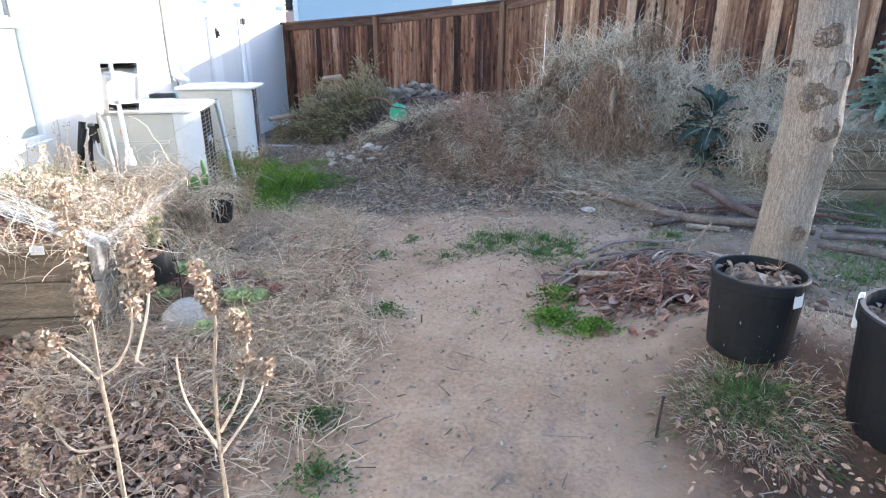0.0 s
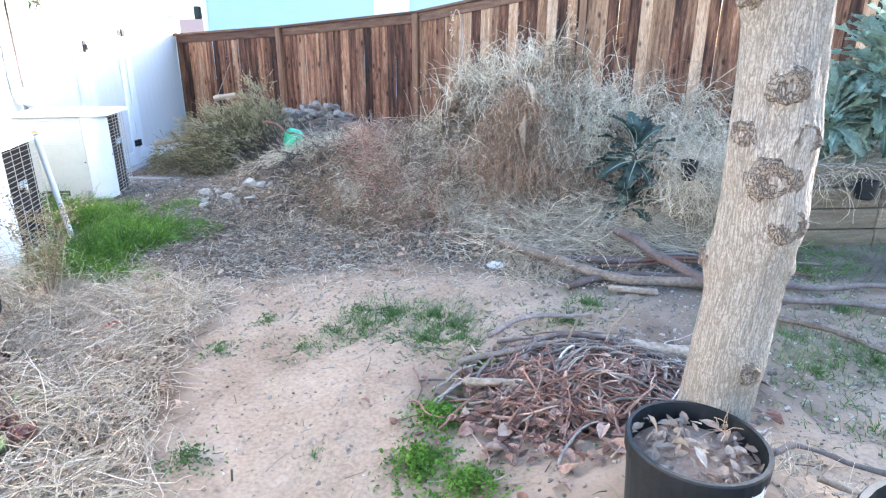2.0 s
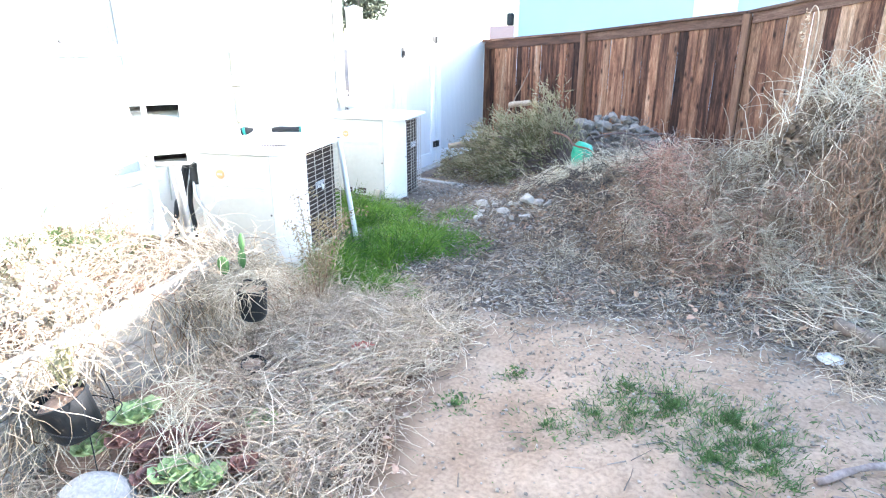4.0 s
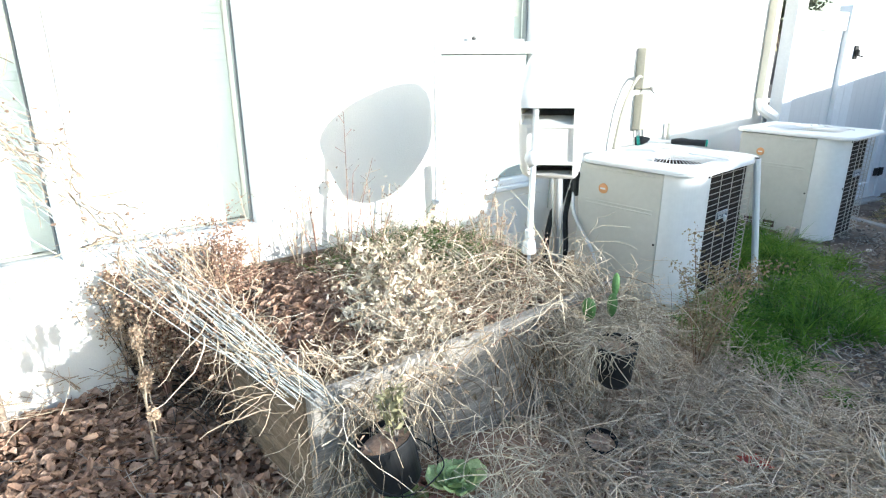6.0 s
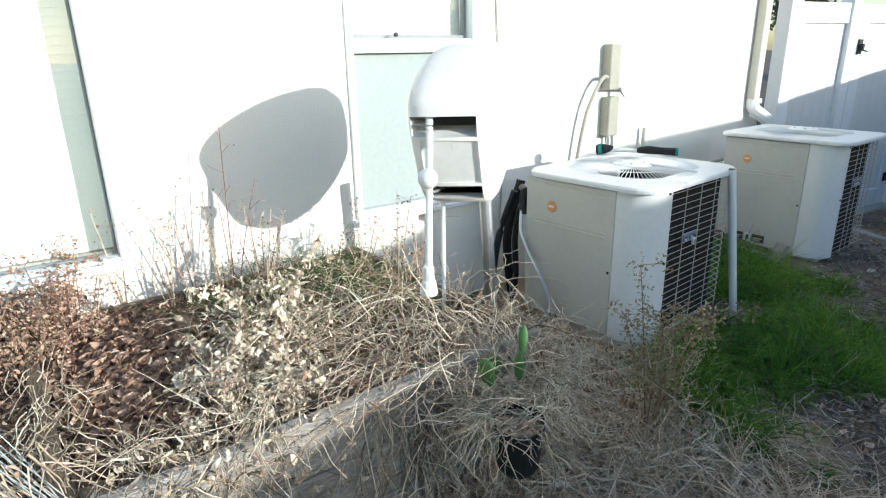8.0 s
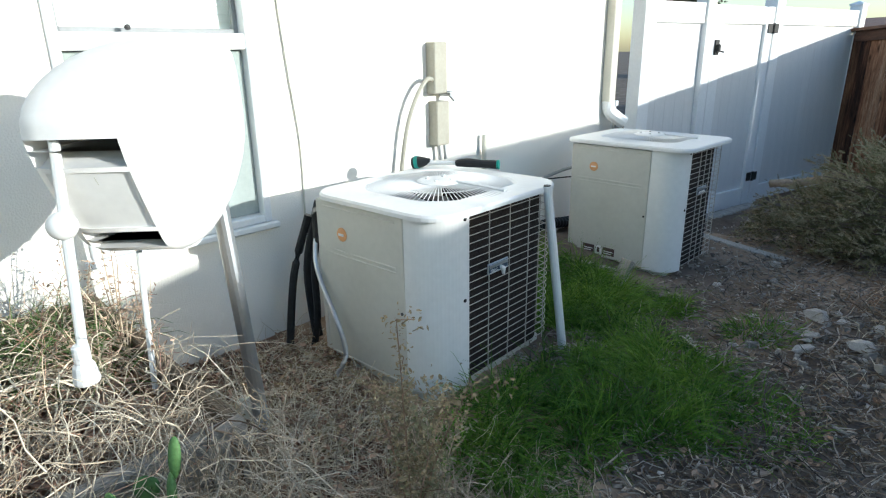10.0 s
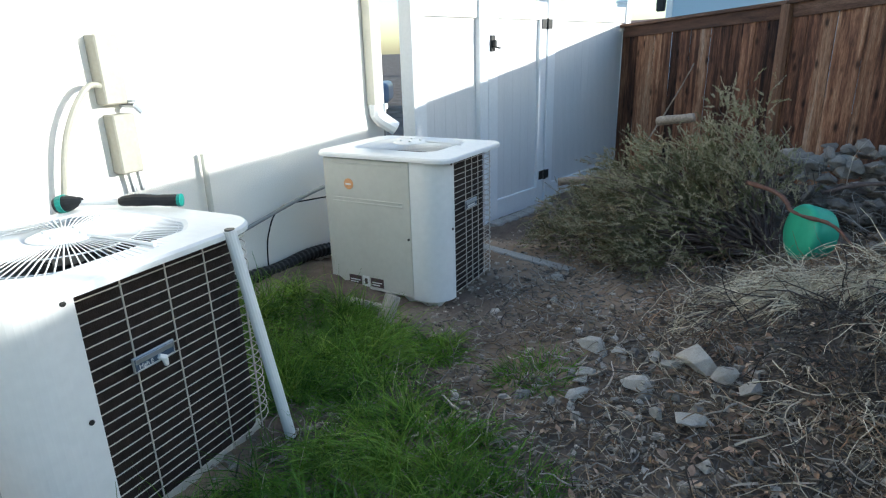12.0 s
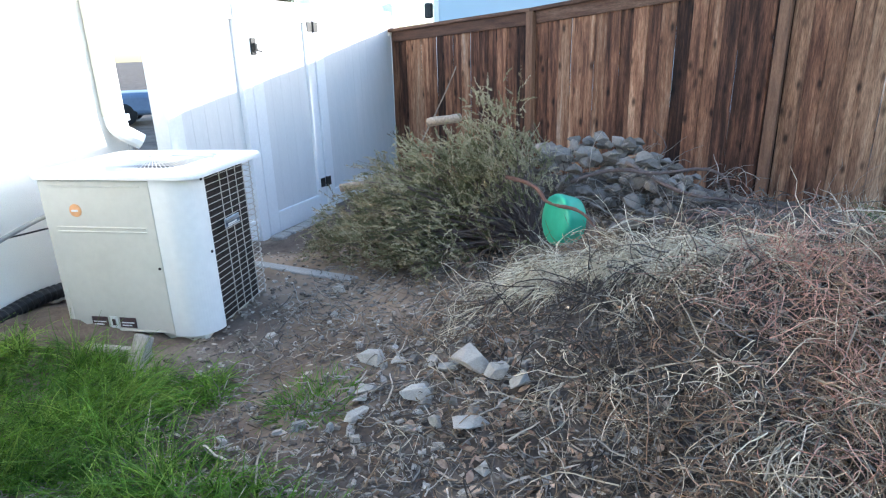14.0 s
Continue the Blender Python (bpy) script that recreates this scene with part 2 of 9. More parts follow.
M["label_dark"] = surface("label_dark", [(0.05, 0.035, 0.035), (0.10, 0.06, 0.06)], 60, 0.5, 0)
M["label_white"] = surface("label_white", [(0.68, 0.68, 0.67), (0.76, 0.76, 0.75)], 20, 0.5, 0, mottle=0.03)
M["badge"] = surface("badge", [(0.05, 0.075, 0.12), (0.10, 0.135, 0.19)], 20, 0.3, 0, metal=0.3, mottle=0.03)
M["elec_beige"] = surface("elec_beige", [(0.33, 0.315, 0.255), (0.39, 0.375, 0.31)], 6, 0.5, 0, 60, mottle=0.05)
M["teal"] = surface("teal", [(0.02, 0.18, 0.15), (0.03, 0.26, 0.21)], 20, 0.4, 0)
M["bowl_green"] = surface("bowl_green", [(0.045, 0.34, 0.20), (0.065, 0.42, 0.26)], 4, 0.4, 0, 30, spec=0.4, mottle=0.03)
M["blue_plastic"] = surface("blue_plastic", [(0.09, 0.20, 0.48), (0.12, 0.25, 0.55)], 4, 0.35, 0, 30, spec=0.5, mottle=0.03)
M["concrete"] = surface("concrete", [(0.288, 0.280, 0.264), (0.400, 0.384, 0.360)], 6, 0.9, 0.4, 90)
M["rock"] = surface("rock", [(0.324, 0.291, 0.257), (0.443, 0.406, 0.358), (0.538, 0.496, 0.440)], 6, 0.9, 0.6, 60, "object", 0.18)
M["pale_stone"] = surface("pale_stone", [(0.17, 0.15, 0.13), (0.29, 0.265, 0.235), (0.44, 0.41, 0.375)], 20, 0.9, 0.3, 80, "island", 0.25)
M["rubble"] = surface("rubble", [(0.149, 0.124, 0.100), (0.258, 0.219, 0.183), (0.376, 0.326, 0.273)], 6, 0.9, 0.6, 60, "object", 0.3)
M["pebble"] = surface("pebble", [(0.15, 0.12, 0.092), (0.29, 0.24, 0.19), (0.43, 0.385, 0.33)], 20, 0.9, 0.3, 80, "island", 0.3)
M["chip"] = surface("chip", [(0.075, 0.055, 0.042), (0.21, 0.172, 0.138), (0.50, 0.45, 0.385)], 20, 0.9, 0.3, 80, "island", 0.4)
M["twig"] = surface("twig", [(0.055, 0.046, 0.039), (0.195, 0.168, 0.143), (0.45, 0.405, 0.355)], 12, 0.9, 0.3, 80, "island", 0.4)
M["pale_stick"] = surface("pale_stick", [(0.202, 0.160, 0.120), (0.370, 0.312, 0.252), (0.554, 0.492, 0.416)], 12, 0.9, 0.3, 80, "island", 0.3)
M["dark_twig"] = surface("dark_twig", [(0.03, 0.024, 0.02), (0.085, 0.068, 0.057), (0.20, 0.168, 0.142)], 12, 0.9, 0.3, 80, "island", 0.35)
M["red_stick"] = surface("red_stick", [(0.112, 0.054, 0.040), (0.259, 0.140, 0.102), (0.471, 0.356, 0.276)], 12, 0.85, 0.3, 80, "island", 0.35)
M["straw"] = surface("straw", [(0.28, 0.20, 0.13), (0.55, 0.44, 0.315), (0.77, 0.665, 0.525)], 8, 0.8, 0.1, 80, "island", 0.3)
M["grey_straw"] = surface("grey_straw", [(0.25, 0.19, 0.125), (0.52, 0.44, 0.325), (0.77, 0.695, 0.56)], 8, 0.8, 0.1, 80, "island", 0.36)
M["bleached_straw"] = surface("bleached_straw", [(0.44, 0.36, 0.24), (0.67, 0.59, 0.44), (0.84, 0.78, 0.64)], 8, 0.8, 0.1, 80, "island", 0.25)
M["red_straw"] = surface("red_straw", [(0.21, 0.115, 0.08), (0.40, 0.235, 0.165), (0.58, 0.395, 0.30)], 8, 0.8, 0.1, 80, "island", 0.3)
M["pink_stem"] = surface("pink_stem", [(0.287, 0.148, 0.106), (0.482, 0.267, 0.198), (0.677, 0.435, 0.336)], 8, 0.8, 0.1, 80, "island", 0.3)
M["rust_straw"] = surface("rust_straw", [(0.152, 0.088, 0.054), (0.314, 0.198, 0.126), (0.475, 0.330, 0.223)], 8, 0.8, 0.1, 80, "island", 0.3)
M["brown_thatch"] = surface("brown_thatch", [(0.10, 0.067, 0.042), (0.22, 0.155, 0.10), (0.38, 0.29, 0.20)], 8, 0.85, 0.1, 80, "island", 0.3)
M["dry_leaf"] = surface("dry_leaf", [(0.157, 0.092, 0.062), (0.336, 0.215, 0.145), (0.545, 0.392, 0.286)], 14, 0.8, 0.2, 90, "island", 0.35)
M["pale_leaf"] = surface("pale_leaf", [(0.22, 0.145, 0.10), (0.38, 0.275, 0.20), (0.54, 0.43, 0.335)], 14, 0.8, 0.2, 90, "island", 0.3)
M["grass"] = surface("grass", [(0.058, 0.123, 0.015), (0.121, 0.236, 0.026), (0.225, 0.353, 0.053)], 9, 0.55, 0.0, 40, "island", 0.3, spec=0.3)
M["grass_deep"] = surface("grass_deep", [(0.029, 0.070, 0.010), (0.063, 0.139, 0.018), (0.115, 0.215, 0.032)], 9, 0.55, 0.0, 40, "island", 0.25, spec=0.3)
M["grass_pale"] = surface("grass_pale", [(0.104, 0.174, 0.026), (0.209, 0.318, 0.050), (0.324, 0.421, 0.101)], 9, 0.55, 0.0, 40, "island", 0.25, spec=0.3)
M["weed_green"] = surface("weed_green", [(0.060, 0.105, 0.030), (0.11, 0.18, 0.055), (0.18, 0.26, 0.095)], 6, 0.6, 0.0, 40, "island", 0.3)
# Three foliage tones; deep and pale also carry the bush's shade and light.
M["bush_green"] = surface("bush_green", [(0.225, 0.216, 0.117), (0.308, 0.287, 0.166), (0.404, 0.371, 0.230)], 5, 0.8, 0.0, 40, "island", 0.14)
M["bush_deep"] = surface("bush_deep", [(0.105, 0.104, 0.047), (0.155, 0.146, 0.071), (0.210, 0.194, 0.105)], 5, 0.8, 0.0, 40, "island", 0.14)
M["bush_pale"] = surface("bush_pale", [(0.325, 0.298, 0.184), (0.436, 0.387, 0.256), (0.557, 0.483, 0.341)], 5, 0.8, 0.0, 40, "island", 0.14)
M["bush_tan"] = surface("bush_tan", [(0.189, 0.135, 0.081), (0.311, 0.243, 0.135), (0.432, 0.351, 0.216)], 3, 0.8, 0.0, 40, "island", 0.35)
M["kale"] = surface("kale", [(0.300, 0.388, 0.310), (0.460, 0.553, 0.450), (0.630, 0.689, 0.585)], 10, 0.75, 0.2, 50, "object", 0.3)
M["kale_rib"] = surface("kale_rib", [(0.34, 0.42, 0.34), (0.50, 0.56, 0.47)], 10, 0.6, 0.1, 50, mottle=0.1)
M["kale_dark"] = surface("kale_dark", [(0.060, 0.090, 0.074), (0.105, 0.145, 0.122), (0.18, 0.23, 0.20)], 10, 0.7, 0.2, 50, "object", 0.3)
M["succulent"] = surface("succulent", [(0.214, 0.300, 0.111), (0.380, 0.473, 0.204), (0.577, 0.630, 0.323)], 10, 0.5, 0.1, 50, "object", 0.2)
M["succulent_red"] = surface("succulent_red", [(0.190, 0.090, 0.072), (0.361, 0.180, 0.135)], 10, 0.5, 0.1, 50, "object", 0.2)
M["cactus"] = surface("cactus", [(0.06, 0.14, 0.04), (0.12, 0.23, 0.075)], 14, 0.6, 0.15, 120, "object", 0.15)
M["seed_head"] = surface("seed_head", [(0.30, 0.20, 0.125), (0.46, 0.345, 0.235), (0.60, 0.49, 0.365)], 30, 0.85, 0.2, 90, "island", 0.25)
M["bark"] = furrowed("bark", [(0.26, 0.218, 0.175), (0.32, 0.278, 0.23), (0.36, 0.32, 0.272)], (0.20, 0.166, 0.132), depth=0.55)
M["knot"] = furrowed("knot", [(0.17, 0.13, 0.098), (0.25, 0.20, 0.155), (0.33, 0.28, 0.225)], (0.13, 0.10, 0.078), 120, 0.6)
M["log_bark"] = surface("log_bark", [(0.07, 0.05, 0.045), (0.16, 0.12, 0.105), (0.30, 0.25, 0.22)], 7, 0.9, 0.6, 60, "object", 0.3)
M["tan_bark"] = surface("tan_bark", [(0.102, 0.075, 0.056), (0.200, 0.157, 0.123), (0.315, 0.264, 0.217)], 7, 0.9, 0.6, 60, "object", 0.2, mottle=0.3)
M["pale_wood"] = surface("pale_wood", [(0.17, 0.125, 0.09), (0.30, 0.235, 0.175), (0.43, 0.36, 0.285)], 8, 0.85, 0.5, 50, "object", 0.2, mottle=0.3)
M["net"] = surface("net", [(0.357, 0.383, 0.365), (0.510, 0.527, 0.501)], 8, 0.6, 0, 60, "object", 0.2)
M["blue_house"] = surface("blue_house", [(0.46, 0.565, 0.64), (0.49, 0.595, 0.67)], 1.2, 0.85, 0.2, 90, mottle=0.03)
M["roof_red"] = surface("roof_red", [(0.36, 0.20, 0.14), (0.46, 0.28, 0.20)], 5, 0.9, 0.3, 60)
M["red_leaf"] = surface("red_leaf", [(0.46, 0.10, 0.08), (0.56, 0.17, 0.13)], 20, 0.7, 0.1, 60)
M["far_leaf"] = surface("far_leaf", [(0.06, 0.07, 0.04), (0.14, 0.14, 0.09)], 5, 0.85, 0, 30, "island", 0.3)
M["car_blue"] = surface("car_blue", [(0.10, 0.15, 0.24), (0.16, 0.22, 0.32)], 3, 0.3, 0, 30, spec=0.5, mottle=0.03)


def let_through(m, share_):
    """Thin leaves and blades: part of the light passes to the far side."""
    nt = m.node_tree
    b = nt.nodes["Principled BSDF"]
    tr = nt.nodes.new("ShaderNodeBsdfTranslucent")
    mx = nt.nodes.new("ShaderNodeMixShader")
    mx.inputs[0].default_value = share_
    nt.links.new(b.inputs["Base Color"].links[0].from_socket, tr.inputs["Color"])
    nt.links.new(b.outputs[0], mx.inputs[1])
    nt.links.new(tr.outputs[0], mx.inputs[2])
    nt.links.new(mx.outputs[0], nt.nodes["Material Output"].inputs["Surface"])


for _name, _share in (("kale", 0.5), ("kale_dark", 0.25), ("grass", 0.3), ("grass_deep", 0.3), ("grass_pale", 0.3), ("weed_green", 0.3), ("bush_green", 0.25), ("bush_deep", 0.2), ("bush_pale", 0.3)):
    let_through(M[_name], _share)

# ---- building helpers ----
def mesh_object(name, verts, faces, material, parent=None, smooth=False):
    me = bpy.data.meshes.new(name)
    verts = np.asarray(verts, dtype=np.float32)
    faces = np.asarray(faces, dtype=np.int32)
    me.vertices.add(len(verts))
    me.vertices.foreach_set("co", verts.ravel())
    n, k = faces.shape
    me.loops.add(n * k)
    me.loops.foreach_set("vertex_index", faces.ravel())
    me.polygons.add(n)
    me.polygons.foreach_set("loop_start", np.arange(n, dtype=np.int32) * k)
    me.polygons.foreach_set("loop_total", np.full(n, k, dtype=np.int32))
    me.update(calc_edges=True)
    me.polygons.foreach_set("use_smooth", np.full(n, smooth))
    me.materials.append(material)
    ob = new(name, me)
    if parent is not None:
        ob.parent = parent
    return ob


def thing(name, label, category, group="", m=None, kind=""):
    ob = new(name)
    ob.empty_display_size = 0.1
    if m is not None:
        ob.matrix_basis = m
    return tagged(ob, label, category, group, kind)


def part(name, bm, material, parent, label="", smooth=False, m=None):
    me = bpy.data.meshes.new(name)
    bm.to_mesh(me)
    bm.free()
    me.materials.append(material)
    if smooth:
        me.polygons.foreach_set("use_smooth", np.full(len(me.polygons), True))
    ob = new(name, me)
    if parent is not None:
        ob.parent = parent
    if m is not None:
        ob.matrix_basis = m
    if label:
        ob["label"] = label
    return ob


def share(ob, parent, m):
    """Another piece on the same mesh."""
    o = new(ob.name.split(".")[0], ob.data)
    o.parent = parent
    o.matrix_basis = m
    return o


def box(bm, lo, hi, bevel=0.0, seg=1, m=None):
    lo, hi = Vector(lo), Vector(hi)
    r = bmesh.ops.create_cube(bm, size=1.0, matrix=Matrix.Translation((lo + hi) / 2) @ Matrix.Diagonal((*(hi - lo), 1)))
    vs = r["verts"]
    if bevel:
        es = list({e for v in vs for e in v.link_edges})
        r = bmesh.ops.bevel(bm, geom=es, offset=bevel, segments=seg, affect="EDGES", profile=0.5)
        vs = list({v for f in r["faces"] for v in f.verts} | {v for v in vs if v.is_valid})
    if m is not None:
        bmesh.ops.transform(bm, matrix=m, verts=vs)
    return vs


def new_box(lo, hi, bevel=0.0, seg=1):
    bm = bmesh.new()
    box(bm, lo, hi, bevel, seg)
    return bm


def lathe(bm, profile, seg=24, m=None, wobble=0.0):
    """A turned solid from (radius, height) pairs."""
    rings = []
    for r, z in profile:
        ring = []
        for i in range(seg):
            a = 2 * math.pi * i / seg
            rr = r * (1 + wobble * math.sin(3 * a + z * 9))
            v = Vector((rr * math.cos(a), rr * math.sin(a), z))
            ring.append(bm.verts.new(m @ v if m is not None else v))
        rings.append(ring)
    for a, b in zip(rings, rings[1:]):
        for i in range(seg):
            j = (i + 1) % seg
            bm.faces.new((a[i], a[j], b[j], b[i]))
    if profile[0][0] > 1e-4:
        bm.faces.new(rings[0][::-1])
    if profile[-1][0] > 1e-4:
        bm.faces.new(rings[-1])
    return bm


def tube(bm, pts, radii, seg=8, cap=True):
    pts = [Vector(p) for p in pts]
    if not hasattr(radii, "__len__"):
        radii = [radii] * len(pts)
    rings = []
    up = Vector((0.13, 0.21, 1)).normalized()
    for i, p in enumerate(pts):
        t = (pts[min(i + 1, len(pts) - 1)] - pts[max(i - 1, 0)]).normalized()
        a = t.cross(up)
        if a.length < 0.05:
            a = t.cross(Vector((1, 0, 0)))
        a.normalize()
        b = t.cross(a)
        rings.append([bm.verts.new(p + radii[i] * (math.cos(2 * math.pi * k / seg) * a + math.sin(2 * math.pi * k / seg) * b)) for k in range(seg)])
    for r, s in zip(rings, rings[1:]):
        for k in range(seg):
            l = (k + 1) % seg
            bm.faces.new((r[k], s[k], s[l], r[l]))
    if cap:
        bm.faces.new(rings[0])
        bm.faces.new(rings[-1][::-1])
    return bm


def curve_pts(pts, n=6):
    """Points along a smooth curve through the given ones."""
    P = [Vector(p) for p in pts]
    out = []
    for i in range(len(P) - 1):
        p0, p1, p2, p3 = P[max(i - 1, 0)], P[i], P[i + 1], P[min(i + 2, len(P) - 1)]
        for k in range(n):
            t = k / n
            out.append(0.5 * (2 * p1 + (p2 - p0) * t + (2 * p0 - 5 * p1 + 4 * p2 - p3) * t * t + (3 * p1 - p0 - 3 * p2 + p3) * t ** 3))
    out.append(P[-1])
    return out


rng = np.random.default_rng(7)


def strands(name, P, R, material, parent=None, sides=3):
    """Many stems at once: P (n, k, 3) their lines, R (n, k) their radii; two sides make a flat blade."""
    n, k, _ = P.shape
    T = np.gradient(P, axis=1)
    T /= np.linalg.norm(T, axis=2, keepdims=True) + 1e-9
    ref = rng.normal(size=(n, 1, 3))
    A = np.cross(T, ref)
    A /= np.linalg.norm(A, axis=2, keepdims=True) + 1e-9
    B = np.cross(T, A)
    V = []
    for s in range(sides):
        a = 2 * math.pi * s / sides
        V.append(P + R[..., None] * (math.cos(a) * A + math.sin(a) * B))
    V = np.stack(V, axis=2).reshape(-1, 3)
    idx = np.arange(n * k * sides).reshape(n, k, sides)
    F = []
    for s in range(sides if sides > 2 else 1):
        t = (s + 1) % sides
        F.append(np.stack([idx[:, :-1, s], idx[:, 1:, s], idx[:, 1:, t], idx[:, :-1, t]], axis=-1).reshape(-1, 4))
    return mesh_object(name, V, np.concatenate(F), material, parent, smooth=sides > 2)


def wander(start, direction, length, k=6, curl=0.25, droop=0.0):
    """Lines that start at start, run along direction for length and bend at random."""
    n = len(start)
    d = direction / (np.linalg.norm(direction, axis=1, keepdims=True) + 1e-9)
    P = np.zeros((n, k, 3))
    P[:, 0] = start
    step = (length / (k - 1))[:, None]
    for i in range(1, k):
        d = d + curl * rng.normal(size=(n, 3)) * 0.6
        d[:, 2] -= droop / (k - 1)
        d /= np.linalg.norm(d, axis=1, keepdims=True) + 1e-9
        P[:, i] = P[:, i - 1] + d * step
    return P


def leaf_litter(name, C, size, material, parent=None, flat=0.5):
    """Curled dry leaves lying at the points C."""
    n = len(C)
    u = np.array([-1, 0, 1.0])
    v = np.array([0, 0.25, 0.55, 0.8, 1.0])
    w = np.array([0.12, 0.85, 1.0, 0.6, 0.03])
    U, Vv = np.meshgrid(u, v)
    Wd = np.repeat(w[:, None], 3, 1)
    fold = rng.uniform(0.1, 0.9, n)[:, None, None]
    curl = rng.uniform(-0.7, 1.1, n)[:, None, None]
    twist = rng.normal(0, 0.35, n)[:, None, None]
    s = (size * rng.uniform(0.5, 1.4, n))[:, None, None]
    asp = rng.uniform(0.16, 0.36, n)[:, None, None]
    X = U * Wd * asp * s * (1 - 0.3 * fold)
    Y = (Vv - 0.5) * s * (1 - 0.2 * np.abs(curl))
    Z = (fold * np.abs(U * Wd) * asp + curl * (Vv - 0.5) ** 2 + twist * U * asp * (Vv - 0.5)) * s + 0.015 * s * rng.normal(size=(n, 5, 3))
    L = np.stack([X, Y, Z], -1).reshape(n, 15, 3)
    yaw = rng.uniform(0, 2 * math.pi, n)
    tx, ty = rng.normal(0, flat, n), rng.normal(0, flat, n)
    cy, sy, cx, sx, cz, sz = np.cos(ty), np.sin(ty), np.cos(tx), np.sin(tx), np.cos(yaw), np.sin(yaw)
    Rm = np.zeros((n, 3, 3))
    Rm[:, 0] = np.stack([cz * cy, cz * sy * sx - sz * cx, cz * sy * cx + sz * sx], -1)
    Rm[:, 1] = np.stack([sz * cy, sz * sy * sx + cz * cx, sz * sy * cx - cz * sx], -1)
    Rm[:, 2] = np.stack([-sy, cy * sx, cy * cx], -1)
    W = np.einsum("nij,nkj->nki", Rm, L) + C[:, None, :]
    q = []
    for r in range(4):
        for c in range(2):
            a = r * 3 + c
            q.append((a, a + 1, a + 4, a + 3))
    F = (np.arange(n)[:, None, None] * 15 + np.array(q)[None]).reshape(-1, 4)
    return mesh_object(name, W.reshape(-1, 3), F, material, parent)


def stones(name, C, size, material, parent=None, squash=0.6):
    """Small angular stones or chips at the points C, joined."""
    n = len(C)
    base = np.array([(-1, -1, -1), (1, -1, -1), (1, 1, -1), (-1, 1, -1), (-0.7, -0.7, 1), (0.7, -0.7, 1), (0.7, 0.7, 1), (-0.7, 0.7, 1)], float) * 0.5
    V = base[None] + rng.normal(0, 0.14, (n, 8, 3))
    sc = (size * rng.uniform(0.5, 1.5, n))[:, None, None] * np.stack([np.ones(n), rng.uniform(0.4, 1, n), squash * rng.uniform(0.5, 1.2, n)], -1)[:, None, :]
    V = V * sc
    a = rng.uniform(0, 2 * math.pi, n)
    ca, sa = np.cos(a)[:, None], np.sin(a)[:, None]
    X = V[..., 0] * ca - V[..., 1] * sa
    Y = V[..., 0] * sa + V[..., 1] * ca
    W = np.stack([X, Y, V[..., 2]], -1) + C[:, None, :]
    q = np.array([(0, 3, 2, 1), (4, 5, 6, 7), (0, 1, 5, 4), (1, 2, 6, 5), (2, 3, 7, 6), (3, 0, 4, 7)])
    F = (np.arange(n)[:, None, None] * 8 + q[None]).reshape(-1, 4)
    return mesh_object(name, W.reshape(-1, 3), F, material, parent)


def rock_mesh(name, seed, material, flat=0.75):
    """One broken stone about 1 across: the hull of some scattered points."""
    bm = bmesh.new()
    r = random.Random(seed)
    for _ in range(11):
        v = Vector((r.gauss(0, 1), r.gauss(0, 1), r.gauss(0, 1))).normalized() * r.uniform(0.40, 0.56)
        bm.verts.new((v.x, v.y, v.z * flat))
    res = bmesh.ops.convex_hull(bm, input=bm.verts)
    bmesh.ops.delete(bm, geom=list({v for v in res["geom_interior"] if isinstance(v, bmesh.types.BMVert)}), context="VERTS")
    bmesh.ops.bevel(bm, geom=bm.edges[:], offset=0.02, segments=1, affect="EDGES")
    me = bpy.data.meshes.new(name)
    bm.to_mesh(me)
    bm.free()
    me.materials.append(material)
    return me


def locks(n_locks, per, centre, aim, length, curl=0.35, droop=1.0, spread=0.03, fray=0.35, k=8):
    """Strand lines gathered in locks: centre (n, 3) and aim (n, 3) of each lock, its length, and how far its stems stray."""
    m = n_locks * per
    c = np.repeat(centre, per, axis=0) + rng.normal(0, 1, (m, 3)) * spread
    d = np.repeat(aim / (np.linalg.norm(aim, axis=1, keepdims=True) + 1e-9), per, axis=0) + rng.normal(0, fray, (m, 3))
    ln = np.repeat(length, per) * rng.uniform(0.45, 1.15, m)
    return wander(c, d, ln, k, curl, droop)


# ---- ground ----
def smooth(a, b, x):
    t = np.clip((x - a) / (b - a), 0, 1)
    return t * t * (3 - 2 * t)


def bump_at(x, y, cx, cy, sx, sy, turn=0.0):
    c, s = math.cos(radians(turn)), math.sin(radians(turn))
    u, v = (x - cx) * c + (y - cy) * s, -(x - cx) * s + (y - cy) * c
    return np.exp(-0.5 * ((u / sx) ** 2 + (v / sy) ** 2))


FENCE_A, FENCE_B = np.array([-1.288, 11.865]), np.array([0.941, 10.731])
FENCE_DIR = (FENCE_B - FENCE_A) / np.linalg.norm(FENCE_B - FENCE_A)
FENCE_N = np.array([FENCE_DIR[1], -FENCE_DIR[0]])  # into the yard
FENCE_TURN = math.degrees(math.atan2(FENCE_DIR[1], FENCE_DIR[0]))


def ripple(x, y):
    return 0.5 * np.sin(2.1 * x + 1.3 * y + 0.4) * np.sin(1.7 * y - 0.9 * x + 1.0) + 0.3 * np.sin(5.3 * x - 2.2 * y) * np.sin(4.1 * y + 1.6 * x) + 0.2 * np.sin(11 * x + 7 * y) * np.sin(9 * y - 13 * x)


